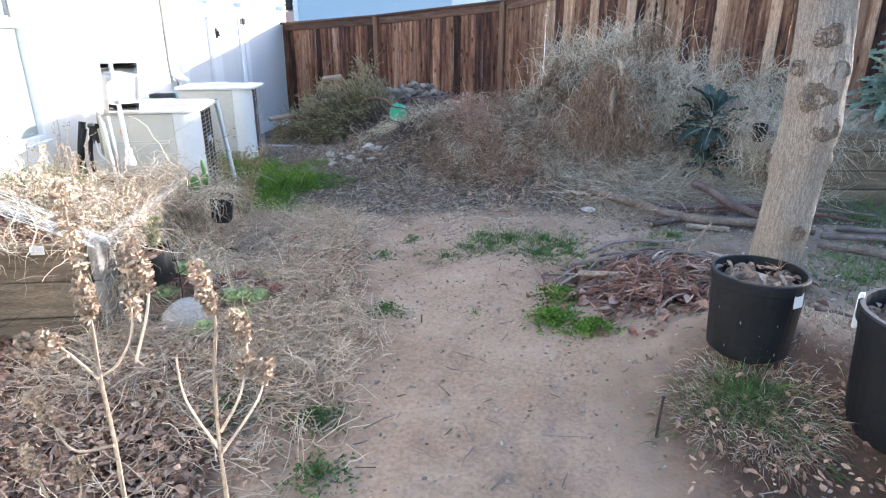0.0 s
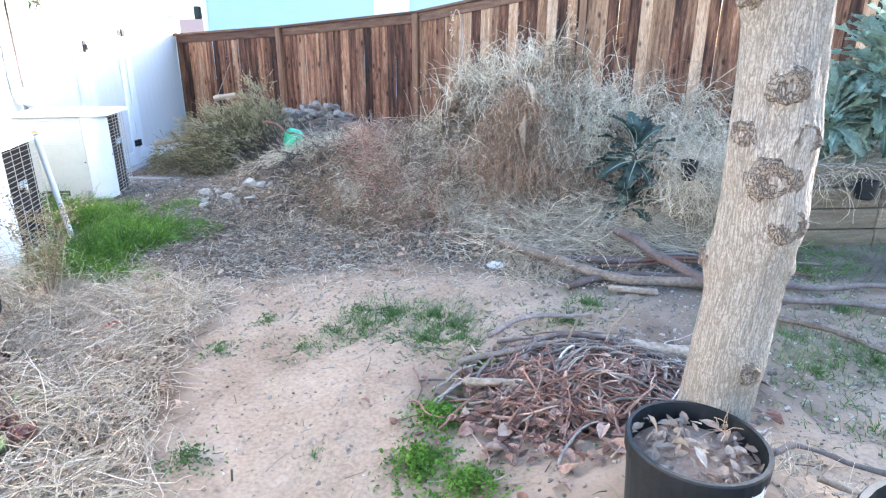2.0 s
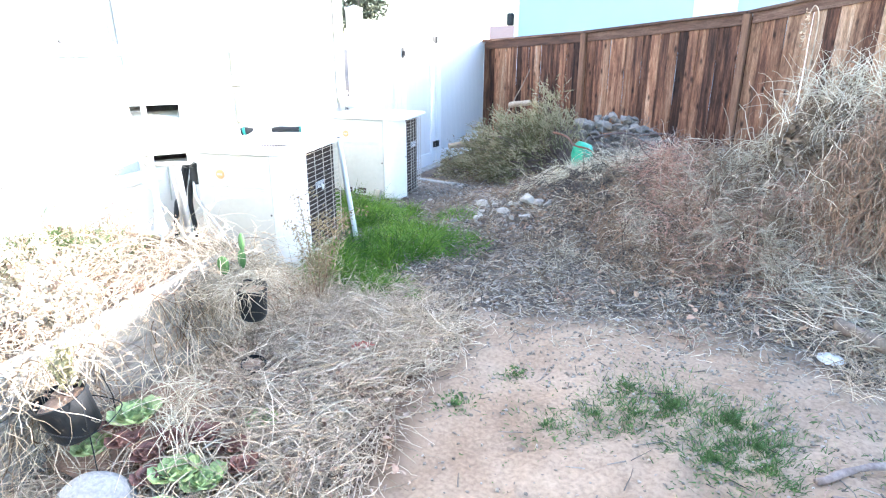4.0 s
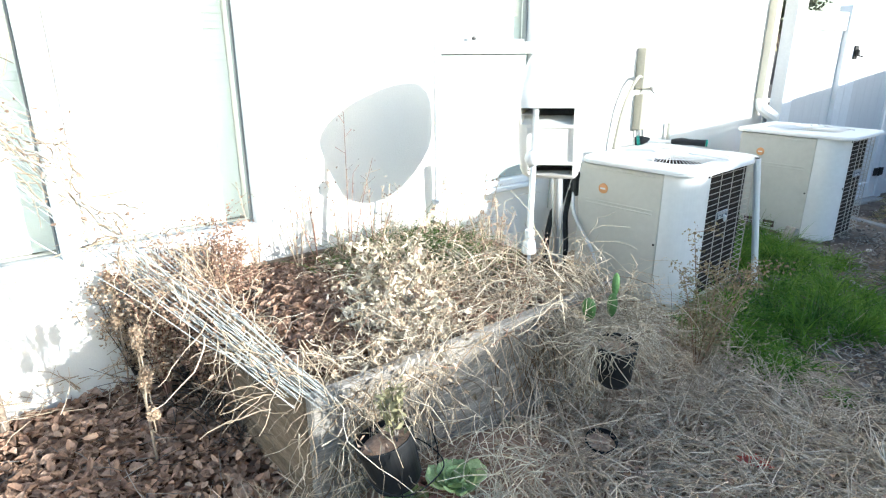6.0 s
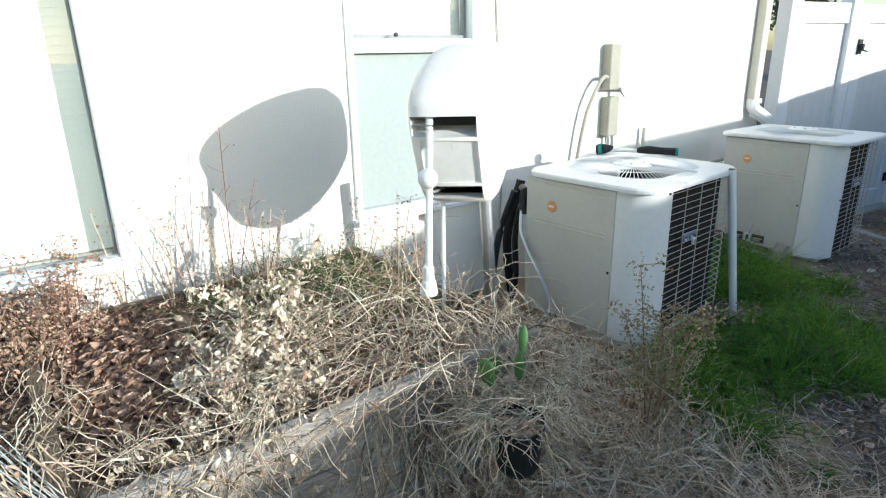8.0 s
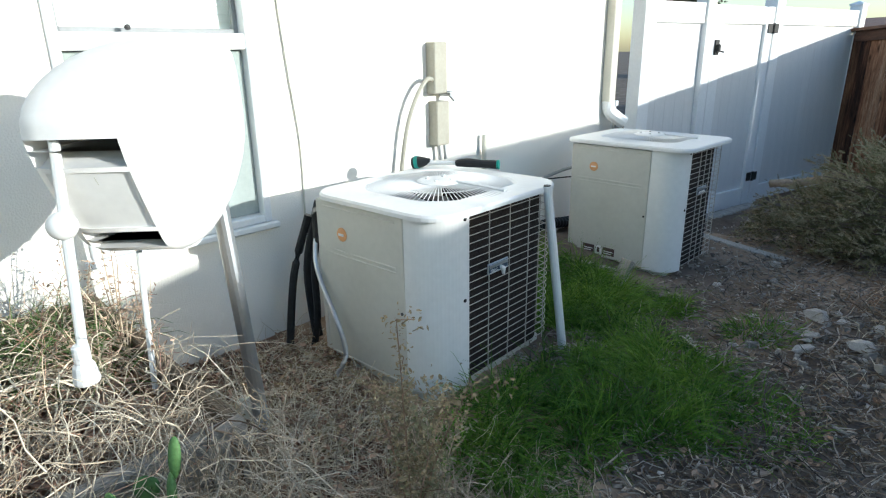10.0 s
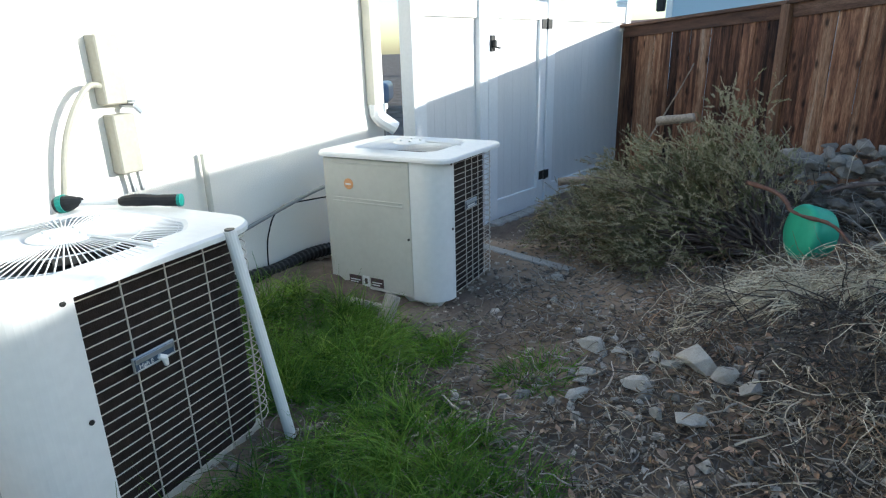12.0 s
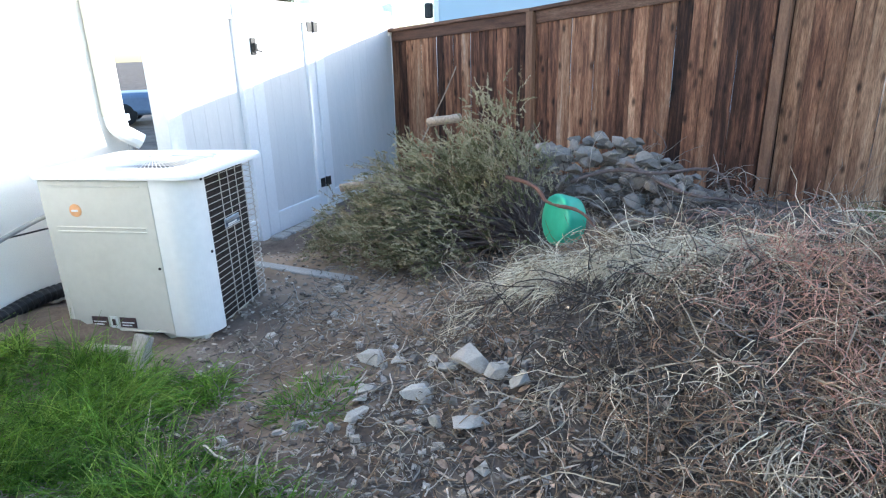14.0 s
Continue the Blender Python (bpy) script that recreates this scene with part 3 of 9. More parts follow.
def gz(x, y):
    """The ground's height."""
    x, y = np.asarray(x, float), np.asarray(y, float)
    near = smooth(30, 12, np.hypot(x, y - 5))
    z = 0.022 * ripple(x, y) * near
    z = z + 0.225 * bump_at(x, y, 1.50, 2.36, 0.42, 0.42) + 0.06 * bump_at(x, y, 2.0, 3.6, 1.2, 0.8)
    z = z + 0.40 * bump_at(x, y, 0.75, 7.0, 0.95, 0.62, -18) + 0.34 * bump_at(x, y, 2.1, 6.6, 0.85, 0.75)
    z = z + 0.42 * bump_at(x, y, -0.35, 9.5, 0.75, 0.5, -25) + 0.22 * bump_at(x, y, 1.2, 8.6, 1.0, 0.6, -31)
    z = z + 0.12 * bump_at(x, y, -0.5, 7.5, 0.6, 0.6) + 0.13 * bump_at(x, y, 0.02, 7.38, 0.5, 0.34, -10)
    z = z + 0.45 * smooth(5.4, 6.4, y) * smooth(2.8, 3.6, x) * near
    z = z - 0.34 * smooth(8.1, 9.7, y) * smooth(-1.7, -2.9, x)
    z = z + 0.10 * smooth(-2.4, -3.1, x) * smooth(5.9, 6.5, y) * smooth(7.6, 7.0, y)
    return z


def cover(x, y):
    """How much of the ground is mulch and how much brown litter."""
    edge = 4.95 + 0.25 * np.sin(2.3 * x) - 0.22 * (x - 0.3)
    mulch = smooth(edge - 0.35, edge + 0.35, y)
    mulch = np.maximum(mulch, 0.5 * smooth(1.1, 2.0, x) * smooth(2.7, 3.2, y))
    mulch = mulch * (1 - 0.75 * bump_at(x, y, -2.3, 8.9, 0.7, 0.8)) * (1 - 0.6 * bump_at(x, y, -1.55, 7.75, 0.45, 0.4)) * (1 - 0.5 * bump_at(x, y, -1.5, 6.75, 0.35, 0.3))
    left = -0.62 + 0.22 * np.sin(1.9 * y + 0.4) + 0.12 * np.sin(4.3 * y)
    brown = smooth(left + 0.15, left - 0.35, x) * smooth(5.2, 4.6, y)
    brown = np.maximum(brown, 0.5 * bump_at(x, y, 1.35, 3.35, 0.6, 0.4))
    brown = np.maximum(brown, 0.95 * bump_at(x, y, 1.30, 1.90, 0.42, 0.52))
    return mulch, brown


def axis(lo, hi, step, far):
    inner = np.arange(lo, hi + step / 2, step)
    out, d, p = [], step, 0.0
    while p < far:
        d *= 1.35
        p += d
        out.append(p)
    out = np.array(out)
    return np.concatenate([lo - out[::-1], inner, hi + out])


gx, gy = axis(-3.6, 5.6, 0.04, 500), axis(0.0, 12.6, 0.045, 500)
GX, GY = np.meshgrid(gx, gy)
GZ = gz(GX, GY)
_in = (np.abs(GX - 1) < 5.5) & (np.abs(GY - 6) < 7.5)
GZ = GZ + np.where(_in, 0.006 * rng.normal(size=GZ.shape), 0)
_nx, _ny = len(gx), len(gy)
_id = np.arange(_nx * _ny).reshape(_ny, _nx)
_f = np.stack([_id[:-1, :-1], _id[:-1, 1:], _id[1:, 1:], _id[1:, :-1]], -1).reshape(-1, 4)
ground = mesh_object("ground", np.stack([GX, GY, GZ], -1).reshape(-1, 3), _f, M["soil"], smooth=True)
_mu, _br = cover(GX, GY)
_at = ground.data.color_attributes.new("cover", "FLOAT_COLOR", "POINT")
_at.data.foreach_set("color", np.stack([_mu, _br, 0 * _mu, 1 + 0 * _mu], -1).astype(np.float32).ravel())
tagged(ground, "bare tan dirt path fading into grey-brown mulch and leaf litter", "ground", kind="structure")

# ---- house wall, with its windows ----
HOUSE_TURN = radians(6.4)
HOUSE = Matrix.Translation((-3.12, 4.12, 0)) @ Matrix.Rotation(HOUSE_TURN, 4, "Z")
# along the wall (y), z: openings
OPENINGS = [(-2.75, -1.985, 0.655, 2.12), (-1.90, -1.15, 0.66, 2.12), (-0.04, 0.80, 0.63, 2.25)]
W_LO, W_HI, W_TOP, W_T = -6.5, 4.22, 2.75, 0.22
bm = bmesh.new()
_y = W_LO
for a, b, lo, hi in OPENINGS:
    box(bm, (-W_T, _y, -0.4), (0, a, W_TOP))
    box(bm, (-W_T, a, -0.4), (0, b, lo))
    box(bm, (-W_T, a, hi), (0, b, W_TOP))
    _y = b
box(bm, (-W_T, _y, -0.4), (0, W_HI, W_TOP))
box(bm, (-7.0, W_HI - W_T, -0.4), (-W_T, W_HI, W_TOP))
bmesh.ops.remove_doubles(bm, verts=bm.verts, dist=0.0005)
wall_west = part("wall_west", bm, M["stucco"], None, m=HOUSE)
tagged(wall_west, "cream-white stucco house wall with three windows", "wall", kind="structure")
bm = bmesh.new()
box(bm, (-7.2, W_LO - 0.3, W_TOP + 0.003), (0.42, W_HI + 0.4, W_TOP + 0.05))
box(bm, (0.42, W_LO - 0.3, W_TOP - 0.06), (0.46, W_HI + 0.4, W_TOP + 0.14))
eave = part("eave", bm, M["white_trim"], None, m=HOUSE)
tagged(eave, "white painted eave over the house wall", "eave", kind="structure")


def window_unit(name, a, b, lo, hi, split=None, fw=0.014, s=0.010, deep=0.205):
    """A slider in a white frame, with a pane or two and slatted blinds behind."""
    win = thing(name, "white framed window with pale closed slatted blinds behind glass", "window", m=HOUSE, kind="structure")
    bm = bmesh.new()
    for y0, y1, z0, z1 in ((a, a + fw, lo, hi), (b - fw, b, lo, hi), (a + fw, b - fw, lo, lo + fw), (a + fw, b - fw, hi - fw, hi)):
        box(bm, (-0.11, y0, z0), (0.018, y1, z1), 0.006)
    part("window_frame", bm, M["white_trim"], win)
    part("sill", new_box((0.0, a - 0.03, lo - 0.035), (0.04, b + 0.03, lo - 0.002), 0.006), M["white_trim"], win)
    spans = [(lo + fw, hi - fw)]
    if split:
        part("meeting_rail", new_box((-0.10, a + fw, split - 0.035), (0.012, b - fw, split + 0.035), 0.006), M["white_trim"], win)
        spans = [(lo + fw, split - 0.035), (split + 0.035, hi - fw)]
    for z0, z1 in spans:
        bm = bmesh.new()
        for y0, y1, w0, w1 in ((a + fw, a + fw + s, z0, z1), (b - fw - s, b - fw, z0, z1), (a + fw + s, b - fw - s, z0, z0 + s), (a + fw + s, b - fw - s, z1 - s, z1)):
            box(bm, (-0.075, y0, w0), (-0.045, y1, w1), 0.003)
        part("sash", bm, M["sash_grey"], win, "thin dark grey sash")
        bm = bmesh.new()
        bm.faces.new([bm.verts.new((-0.06, yy, zz)) for yy, zz in ((a + fw + s, z0 + s), (b - fw - s, z0 + s), (b - fw - s, z1 - s), (a + fw + s, z1 - s))])
        pane = part("pane", bm, M["glass"], win, "clear glass")
        pane.visible_shadow = False
    bm = bmesh.new()
    box(bm, (-0.006, -(b - a) / 2 + 0.003, -0.0015), (0.030, (b - a) / 2 - 0.003, 0.0015), m=Matrix.Rotation(radians(79), 4, "Y"))
    first = part("slat", bm, M["blind"], win)
    n = int((hi - lo - 0.02) / 0.034)
    for i in range(n):
        mm = Matrix.Translation((-deep, (a + b) / 2, lo + 0.036 + 0.034 * i)) @ Matrix.Rotation(radians(0.3 * math.sin(i * 7.0)), 4, "X")
        if i == 0:
            first.matrix_basis = mm
        else:
            share(first, win, mm)
    if split:
        bm = bmesh.new()
        z0, z1 = spans[0]
        bm.faces.new([bm.verts.new((-0.030, yy, zz)) for yy, zz in ((a + fw + 0.004, z0 + 0.004), (b - fw - 0.004, z0 + 0.004), (b - fw - 0.004, z1 - 0.004), (a + fw + 0.004, z1 - 0.004))])
        part("insect_screen", bm, M["screen"], win, "fine grey-green insect screen")
    # Near-black sheet: the unlit room's darkness is painted on, no room is built.
    part("room_back", new_box((-0.6, a - 0.2, lo - 0.2), (-0.58, b + 0.2, hi + 0.2)), M["dark_room"], win, "near-black sheet standing in for the unlit room behind the blinds")
    return win


window_unit("window_1", *OPENINGS[0])
window_unit("window_2", *OPENINGS[1])
window_unit("window_3", *OPENINGS[2], split=1.50, fw=0.04, s=0.02, deep=0.125)


def hp(y, z=0.0, out=0.0):
    """A place on the house wall, by the yard's y, a height and a distance off the wall."""
    return HOUSE @ Vector((out, (y - 4.12) / math.cos(HOUSE_TURN), z))


# ---- white vinyl fence and gate ----
VINYL = Matrix.Translation((-3.60, 9.96, 0)) @ Matrix.Rotation(radians(-5.9), 4, "Z")
white_fence = thing("white_fence", "white vinyl privacy fence beside the house", "fence", m=VINYL)
for y0, y1, top in ((-1.13, -0.97, 1.98), (-0.20, -0.07, 1.94), (1.02, 1.18, 1.94), (2.95, 3.08, 1.93)):
    part("post", new_box((-0.13, y0, -0.6), (0.02, y1, top), 0.006), M["vinyl"], white_fence)
bm = bmesh.new()
lathe(bm, [(0.115, 0), (0.115, 0.02), (0.0, 0.06)], 4, Matrix.Rotation(radians(45), 4, "Z"))
cap = part("post_cap", bm, M["vinyl"], white_fence)
cap.matrix_basis = Matrix.Translation((-0.055, 3.015, 1.93))
share(cap, white_fence, Matrix.Translation((-0.055, -1.05, 1.98)))
for y0, y1 in ((-0.97, -0.20), (1.18, 2.95)):
    part("rail", new_box((-0.08, y0, 1.68), (-0.005, y1, 1.87), 0.005), M["vinyl"], white_fence)
    part("rail", new_box((-0.08, y0, -0.32), (-0.005, y1, -0.13), 0.005), M["vinyl"], white_fence)
    n = round((y1 - y0) / 0.17)
    w = (y1 - y0) / n
    first = None
    for i in range(n):
        mm = Matrix.Translation((-0.045, y0 + (i + 0.5) * w, 0.775))
        if first is None:
            first = part("panel_board", new_box((-0.012, -w / 2 + 0.0004, -0.905), (0.012, w / 2 - 0.0004, 0.905), 0.0008), M["vinyl_panel"], white_fence)
            first.matrix_basis = mm
        else:
            share(first, white_fence, mm)
gate = thing("gate", "closed white vinyl yard gate with black latch and hinges", "gate", m=VINYL)
for y0, y1 in ((-0.055, 0.105), (0.865, 1.0)):
    part("stile", new_box((-0.06, y0, -0.34), (0.012, y1, 1.86), 0.006), M["vinyl"], gate)
part("rail", new_box((-0.055, 0.105, 1.68), (0.008, 0.865, 1.86), 0.005), M["vinyl"], gate)
part("rail", new_box((-0.055, 0.105, -0.34), (0.008, 0.865, -0.13), 0.005), M["vinyl"], gate)
for i in range(5):
    part("panel_board", new_box((-0.04, 0.105 + 0.152 * i + 0.0004, -0.13), (-0.022, 0.105 + 0.152 * (i + 1) - 0.0004, 1.68), 0.0008), M["vinyl_panel"], gate)
bm = bmesh.new()
box(bm, (0.012, -0.03, 1.375), (0.028, 0.04, 1.525), 0.004)
box(bm, (0.028, -0.015, 1.415), (0.06, 0.025, 1.48), 0.006)
tube(bm, [(0.05, 0.005, 1.415), (0.075, 0.055, 1.405)], 0.008)
part("latch", bm, M["dark_metal"], gate, "black metal latch")
for z in (1.64, 0.0):
    bm = bmesh.new()
    box(bm, (0.0125, 0.90, z - 0.05), (0.022, 0.985, z + 0.05), 0.003)
    box(bm, (0.0205, 1.022, z - 0.05), (0.028, 1.095, z + 0.05), 0.003)
    lathe(bm, [(0.013, -0.055), (0.013, 0.055)], 10, Matrix.Translation((0.026, 1.005, z)))
    part("hinge", bm, M["dark_metal"], gate, "black metal hinge")

# ---- brown board fence ----
fence = thing("board_fence", "weathered red-brown wooden board fence with capped top", "fence")


def fence_xy(s, out=0.0):
    return FENCE_A + FENCE_DIR * s + FENCE_N * out


def fence_top(s):
    """Height of the cap along the fence, s from the second post."""
    x = FENCE_A[0] + FENCE_DIR[0] * s
    return float(np.interp(x, [-3.3, -1.29, 0.94, 2.2, 3.5, 12], [1.65, 1.77, 1.965, 2.27, 2.42, 2.5]))


def fence_m(s, z, out=0.0, slope=0.0, lean=0.0):
    p = fence_xy(s, out)
    return Matrix.Translation((p[0], p[1], z)) @ Matrix.Rotation(radians(FENCE_TURN), 4, "Z") @ Matrix.Rotation(-slope, 4, "Y") @ Matrix.Rotation(lean, 4, "Y")


SEC = 2.50
_variants = []
r_f = random.Random(3)
for k in range(5):
    w = 0.139 + 0.004 * k / 4
    bm = bmesh.new()
    box(bm, (-w / 2, -0.009, 0), (w / 2, 0.009, 2.6), 0.0055)
    bmesh.ops.subdivide_edges(bm, edges=[e for e in bm.edges if abs(e.verts[0].co.z - e.verts[1].co.z) > 1], cuts=3)
    for v in bm.verts:
        v.co.x += 0.002 * math.sin(3.1 * v.co.z + k)
        v.co.y += 0.004 * math.sin(2.3 * v.co.z + 2 * k) * (1 if v.co.z > 0.1 else 0)
    _variants.append(bm)
_boards = [part("board", bm, M["fence_wood"], fence) for bm in _variants]
_paler = [b.data.copy() for b in _boards]
for me in _paler:
    me.materials[0] = M["bleached_wood"]
r_w = random.Random(8)
_used = set()
s = -2.21
i = 0
while s < 12.2:
    k = r_f.randrange(5)
    top = fence_top(s) - 0.055
    mm = fence_m(s, top - 2.6, 0.010 * (i % 2) - 0.004 if s < 3.2 else 0.007 * (i % 2) - 0.003, 0, r_f.uniform(-0.001, 0.001))
    i += 1
    if k not in _used:
        _boards[k].matrix_basis = mm
        _used.add(k)
    else:
        o = share(_boards[k], fence, mm)
        # paler boards are commonest from about 3 to 5 m along, fewer beyond
        if r_w.random() < 0.72 * float(smooth(1.9, 3.0, s)) * float(smooth(7.0, 5.2, s)) + 0.3 * float(smooth(6.0, 8.5, s)):
            o.data = _paler[k]
    step = 0.138
    # shrunken boards leave a slit of light here and there
    if any(s < q <= s + step for q in (1.77, 3.24, 3.65, 5.5, 6.7, 7.16)):
        step += 0.005
    s += step
for k in range(-1, 6):
    s0 = k * SEC
    top = fence_top(s0)
    if k >= 0:
        part("post", new_box((-0.045, 0.0, -2.7), (0.045, 0.07, 0.0), 0.004), M["fence_post"], fence, m=fence_m(s0, top - 0.03, 0.012) @ Matrix.Rotation(math.pi, 4, "Z"))
    s1 = (k + 1) * SEC
    a, b = max(s0, -2.28), min(s1, 12.3)
    rise = math.atan2(fence_top(b) - fence_top(a), b - a)
    ln = (b - a) / math.cos(rise)
    mid = (fence_top(a) + fence_top(b)) / 2
    part("trim_rail", new_box((-ln / 2 + 0.047, -0.035, -0.16), (ln / 2 - 0.047, -0.011, -0.03), 0.004), M["fence_rail"], fence, m=fence_m((a + b) / 2, mid, 0, rise))
    part("cap_rail", new_box((-ln / 2 + 0.003, -0.075, -0.03), (ln / 2 - 0.003, 0.07, 0.008), 0.005), M["fence_rail"], fence, m=fence_m((a + b) / 2, mid, 0, rise))
    part("back_rail", new_box((-ln / 2, 0.012, -1.5), (ln / 2, 0.05, -1.41), 0.004), M["fence_rail"], fence, m=fence_m((a + b) / 2, mid, 0, rise))

# ---- neighbour's house and the distance ----
blue_house = thing("neighbour_house", "pale blue stucco neighbour house behind the fence", "house", m=Matrix.Translation((-4.75, 20.0, -0.3)) @ Matrix.Rotation(radians(-11.4), 4, "Z"))
part("wall", new_box((0, 0, 0), (7.6, 7, 5.2)), M["blue_house"], blue_house)
part("corner_trim", new_box((-0.03, -0.03, 0), (0.12, 0.03, 5.2), 0.005), M["white_trim"], blue_house)
bm = bmesh.new()
v = [bm.verts.new(p) for p in ((-0.5, -0.5, 5.2), (8.1, -0.5, 5.2), (8.1, 7.5, 5.2), (-0.5, 7.5, 5.2), (2.5, 3.5, 7.0), (5.5, 3.5, 7.0))]
for f in ((0, 1, 5, 4), (1, 2, 5), (2, 3, 4, 5), (3, 0, 4), (3, 2, 1, 0)):
    bm.faces.new([v[q] for q in f])
part("roof", bm, M["roof_red"], blue_house)
win = part("window", new_box((4.98, -0.05, 2.55), (6.0, 0.02, 4.0), 0.01), M["white_trim"], blue_house, "white window frame with pale blinds")
for z0 in range(13):
    part("slat", new_box((5.05, -0.065, 2.62 + 0.1 * z0), (5.93, -0.052, 2.70 + 0.1 * z0)), M["blind"], win)
bm = bmesh.new()
box(bm, (-0.30, -0.02, 2.45), (-0.10, 0.12, 2.80), 0.03)
tube(bm, [(-0.10, 0.05, 2.7), (0.0, 0.05, 2.75)], 0.02)
part("wall_lamp", bm, M["dark_metal"], blue_house, "small dark wall lamp")

far_house = thing("far_house", "distant low house with a reddish tiled roof", "house", m=Matrix.Translation((-13.5, 44, 0)) @ Matrix.Rotation(radians(-20), 4, "Z"))
part("wall", new_box((-7, 0, -0.5), (7, 8, 2.0)), M["stucco"], far_house)
bm = bmesh.new()
v = [bm.verts.new(p) for p in ((-7.5, -0.5, 2.0), (7.5, -0.5, 2.0), (7.5, 8.5, 2.0), (-7.5, 8.5, 2.0), (-4, 4, 3.1), (4, 4, 3.1))]
for f in ((0, 1, 5, 4), (1, 2, 5), (2, 3, 4, 5), (3, 0, 4), (3, 2, 1, 0)):
    bm.faces.new([v[q] for q in f])
part("roof", bm, M["roof_red"], far_house)


def far_tree(x, y, h, seed):
    t = thing("far_tree", "distant bare-crowned street tree with sparse leaves", "tree", "far trees", m=Matrix.Translation((x, y, -0.2)))
    bm = bmesh.new()
    tube(bm, [(0, 0, 0), (0.05, 0, h * 0.3), (0, 0.1, h * 0.6)], [0.16, 0.12, 0.07])
    r = random.Random(seed)
    for k in range(7):
        a = r.uniform(0, 6.28)
        z0 = h * r.uniform(0.3, 0.55)
        tube(bm, [(0, 0, z0), (math.cos(a) * h * 0.18, math.sin(a) * h * 0.18, z0 + h * 0.2), (math.cos(a) * h * 0.28, math.sin(a) * h * 0.28, z0 + h * 0.35)], [0.06, 0.04, 0.02])
    part("trunk", bm, M["log_bark"], t)
    n = 2600
    d = rng.normal(size=(n, 3))
    d /= np.linalg.norm(d, axis=1, keepdims=True)
    lump = rng.integers(0, 9, n)
    ang = lump * 2.4 + seed
    c = np.stack([np.cos(ang) * h * 0.2 * (lump % 3) / 2, np.sin(ang) * h * 0.2 * (lump % 3) / 2, h * (0.55 + 0.045 * lump)], -1)
    leaf_litter("crown", c + d * h * 0.17 * rng.uniform(0.2, 1, (n, 1)), 0.22, M["far_leaf"], t, 1.2)
    return t


far_tree(-17.5, 33, 5.5, 1)
far_tree(-12.0, 52, 5.2, 2)
far_tree(-24.0, 21, 6.5, 3)
parked_car = thing("parked_car", "dark blue parked car out on the street", "car", m=Matrix.Translation((-14.5, 18.2, -0.3)) @ Matrix.Rotation(radians(35), 4, "Z"))
part("body", new_box((-2.1, -0.85, 0.25), (2.1, 0.85, 0.85), 0.14, 3), M["car_blue"], parked_car)
part("cabin", new_box((-1.1, -0.75, 0.852), (0.9, 0.75, 1.4), 0.16, 3), M["dark_metal"], parked_car)
for wx in (-1.3, 1.3):
    for wy in (-0.86, 0.7):
        bm = bmesh.new()
        lathe(bm, [(0.2, 0), (0.32, 0.02), (0.32, 0.14), (0.2, 0.16)], 18, Matrix.Translation((wx, wy, 0.32)) @ Matrix.Rotation(radians(-90), 4, "X"))
        part("wheel", bm, M["black_plastic"], parked_car)


# ---- air conditioners ----
def rounded_rect(w, d, r, n=6):
    pts = []
    for cx, cy, a0 in ((w / 2 - r, d / 2 - r, 0), (-w / 2 + r, d / 2 - r, 90), (-w / 2 + r, -d / 2 + r, 180), (w / 2 - r, -d / 2 + r, 270)):
        for i in range(n + 1):
            a = radians(a0 + 90 * i / n)
            pts.append((cx + r * math.cos(a), cy + r * math.sin(a)))
    return pts


def sheet(bm, pts, z0, z1, t=0.012):
    """A bent upright sheet along pts, with thickness inwards."""
    inner = []
    for i, (x, y) in enumerate(pts):
        a, b = Vector(pts[max(i - 1, 0)]), Vector(pts[min(i + 1, len(pts) - 1)])
        d = (b - a).normalized()
        inner.append((x - d.y * t, y + d.x * t))
    prism_pts = list(pts) + inner[::-1]
    lo = [bm.verts.new((x, y, z0)) for x, y in prism_pts]
    hi = [bm.verts.new((x, y, z1)) for x, y in prism_pts]
    n, m = len(pts), len(prism_pts)
    for i in range(m):
        j = (i + 1) % m
        bm.faces.new((lo[i], lo[j], hi[j], hi[i]))
    for i in range(n - 1):
        bm.faces.new((hi[i], hi[i + 1], hi[m - 2 - i], hi[m - 1 - i]))
        bm.faces.new((lo[i + 1], lo[i], lo[m - 1 - i], lo[m - 2 - i]))


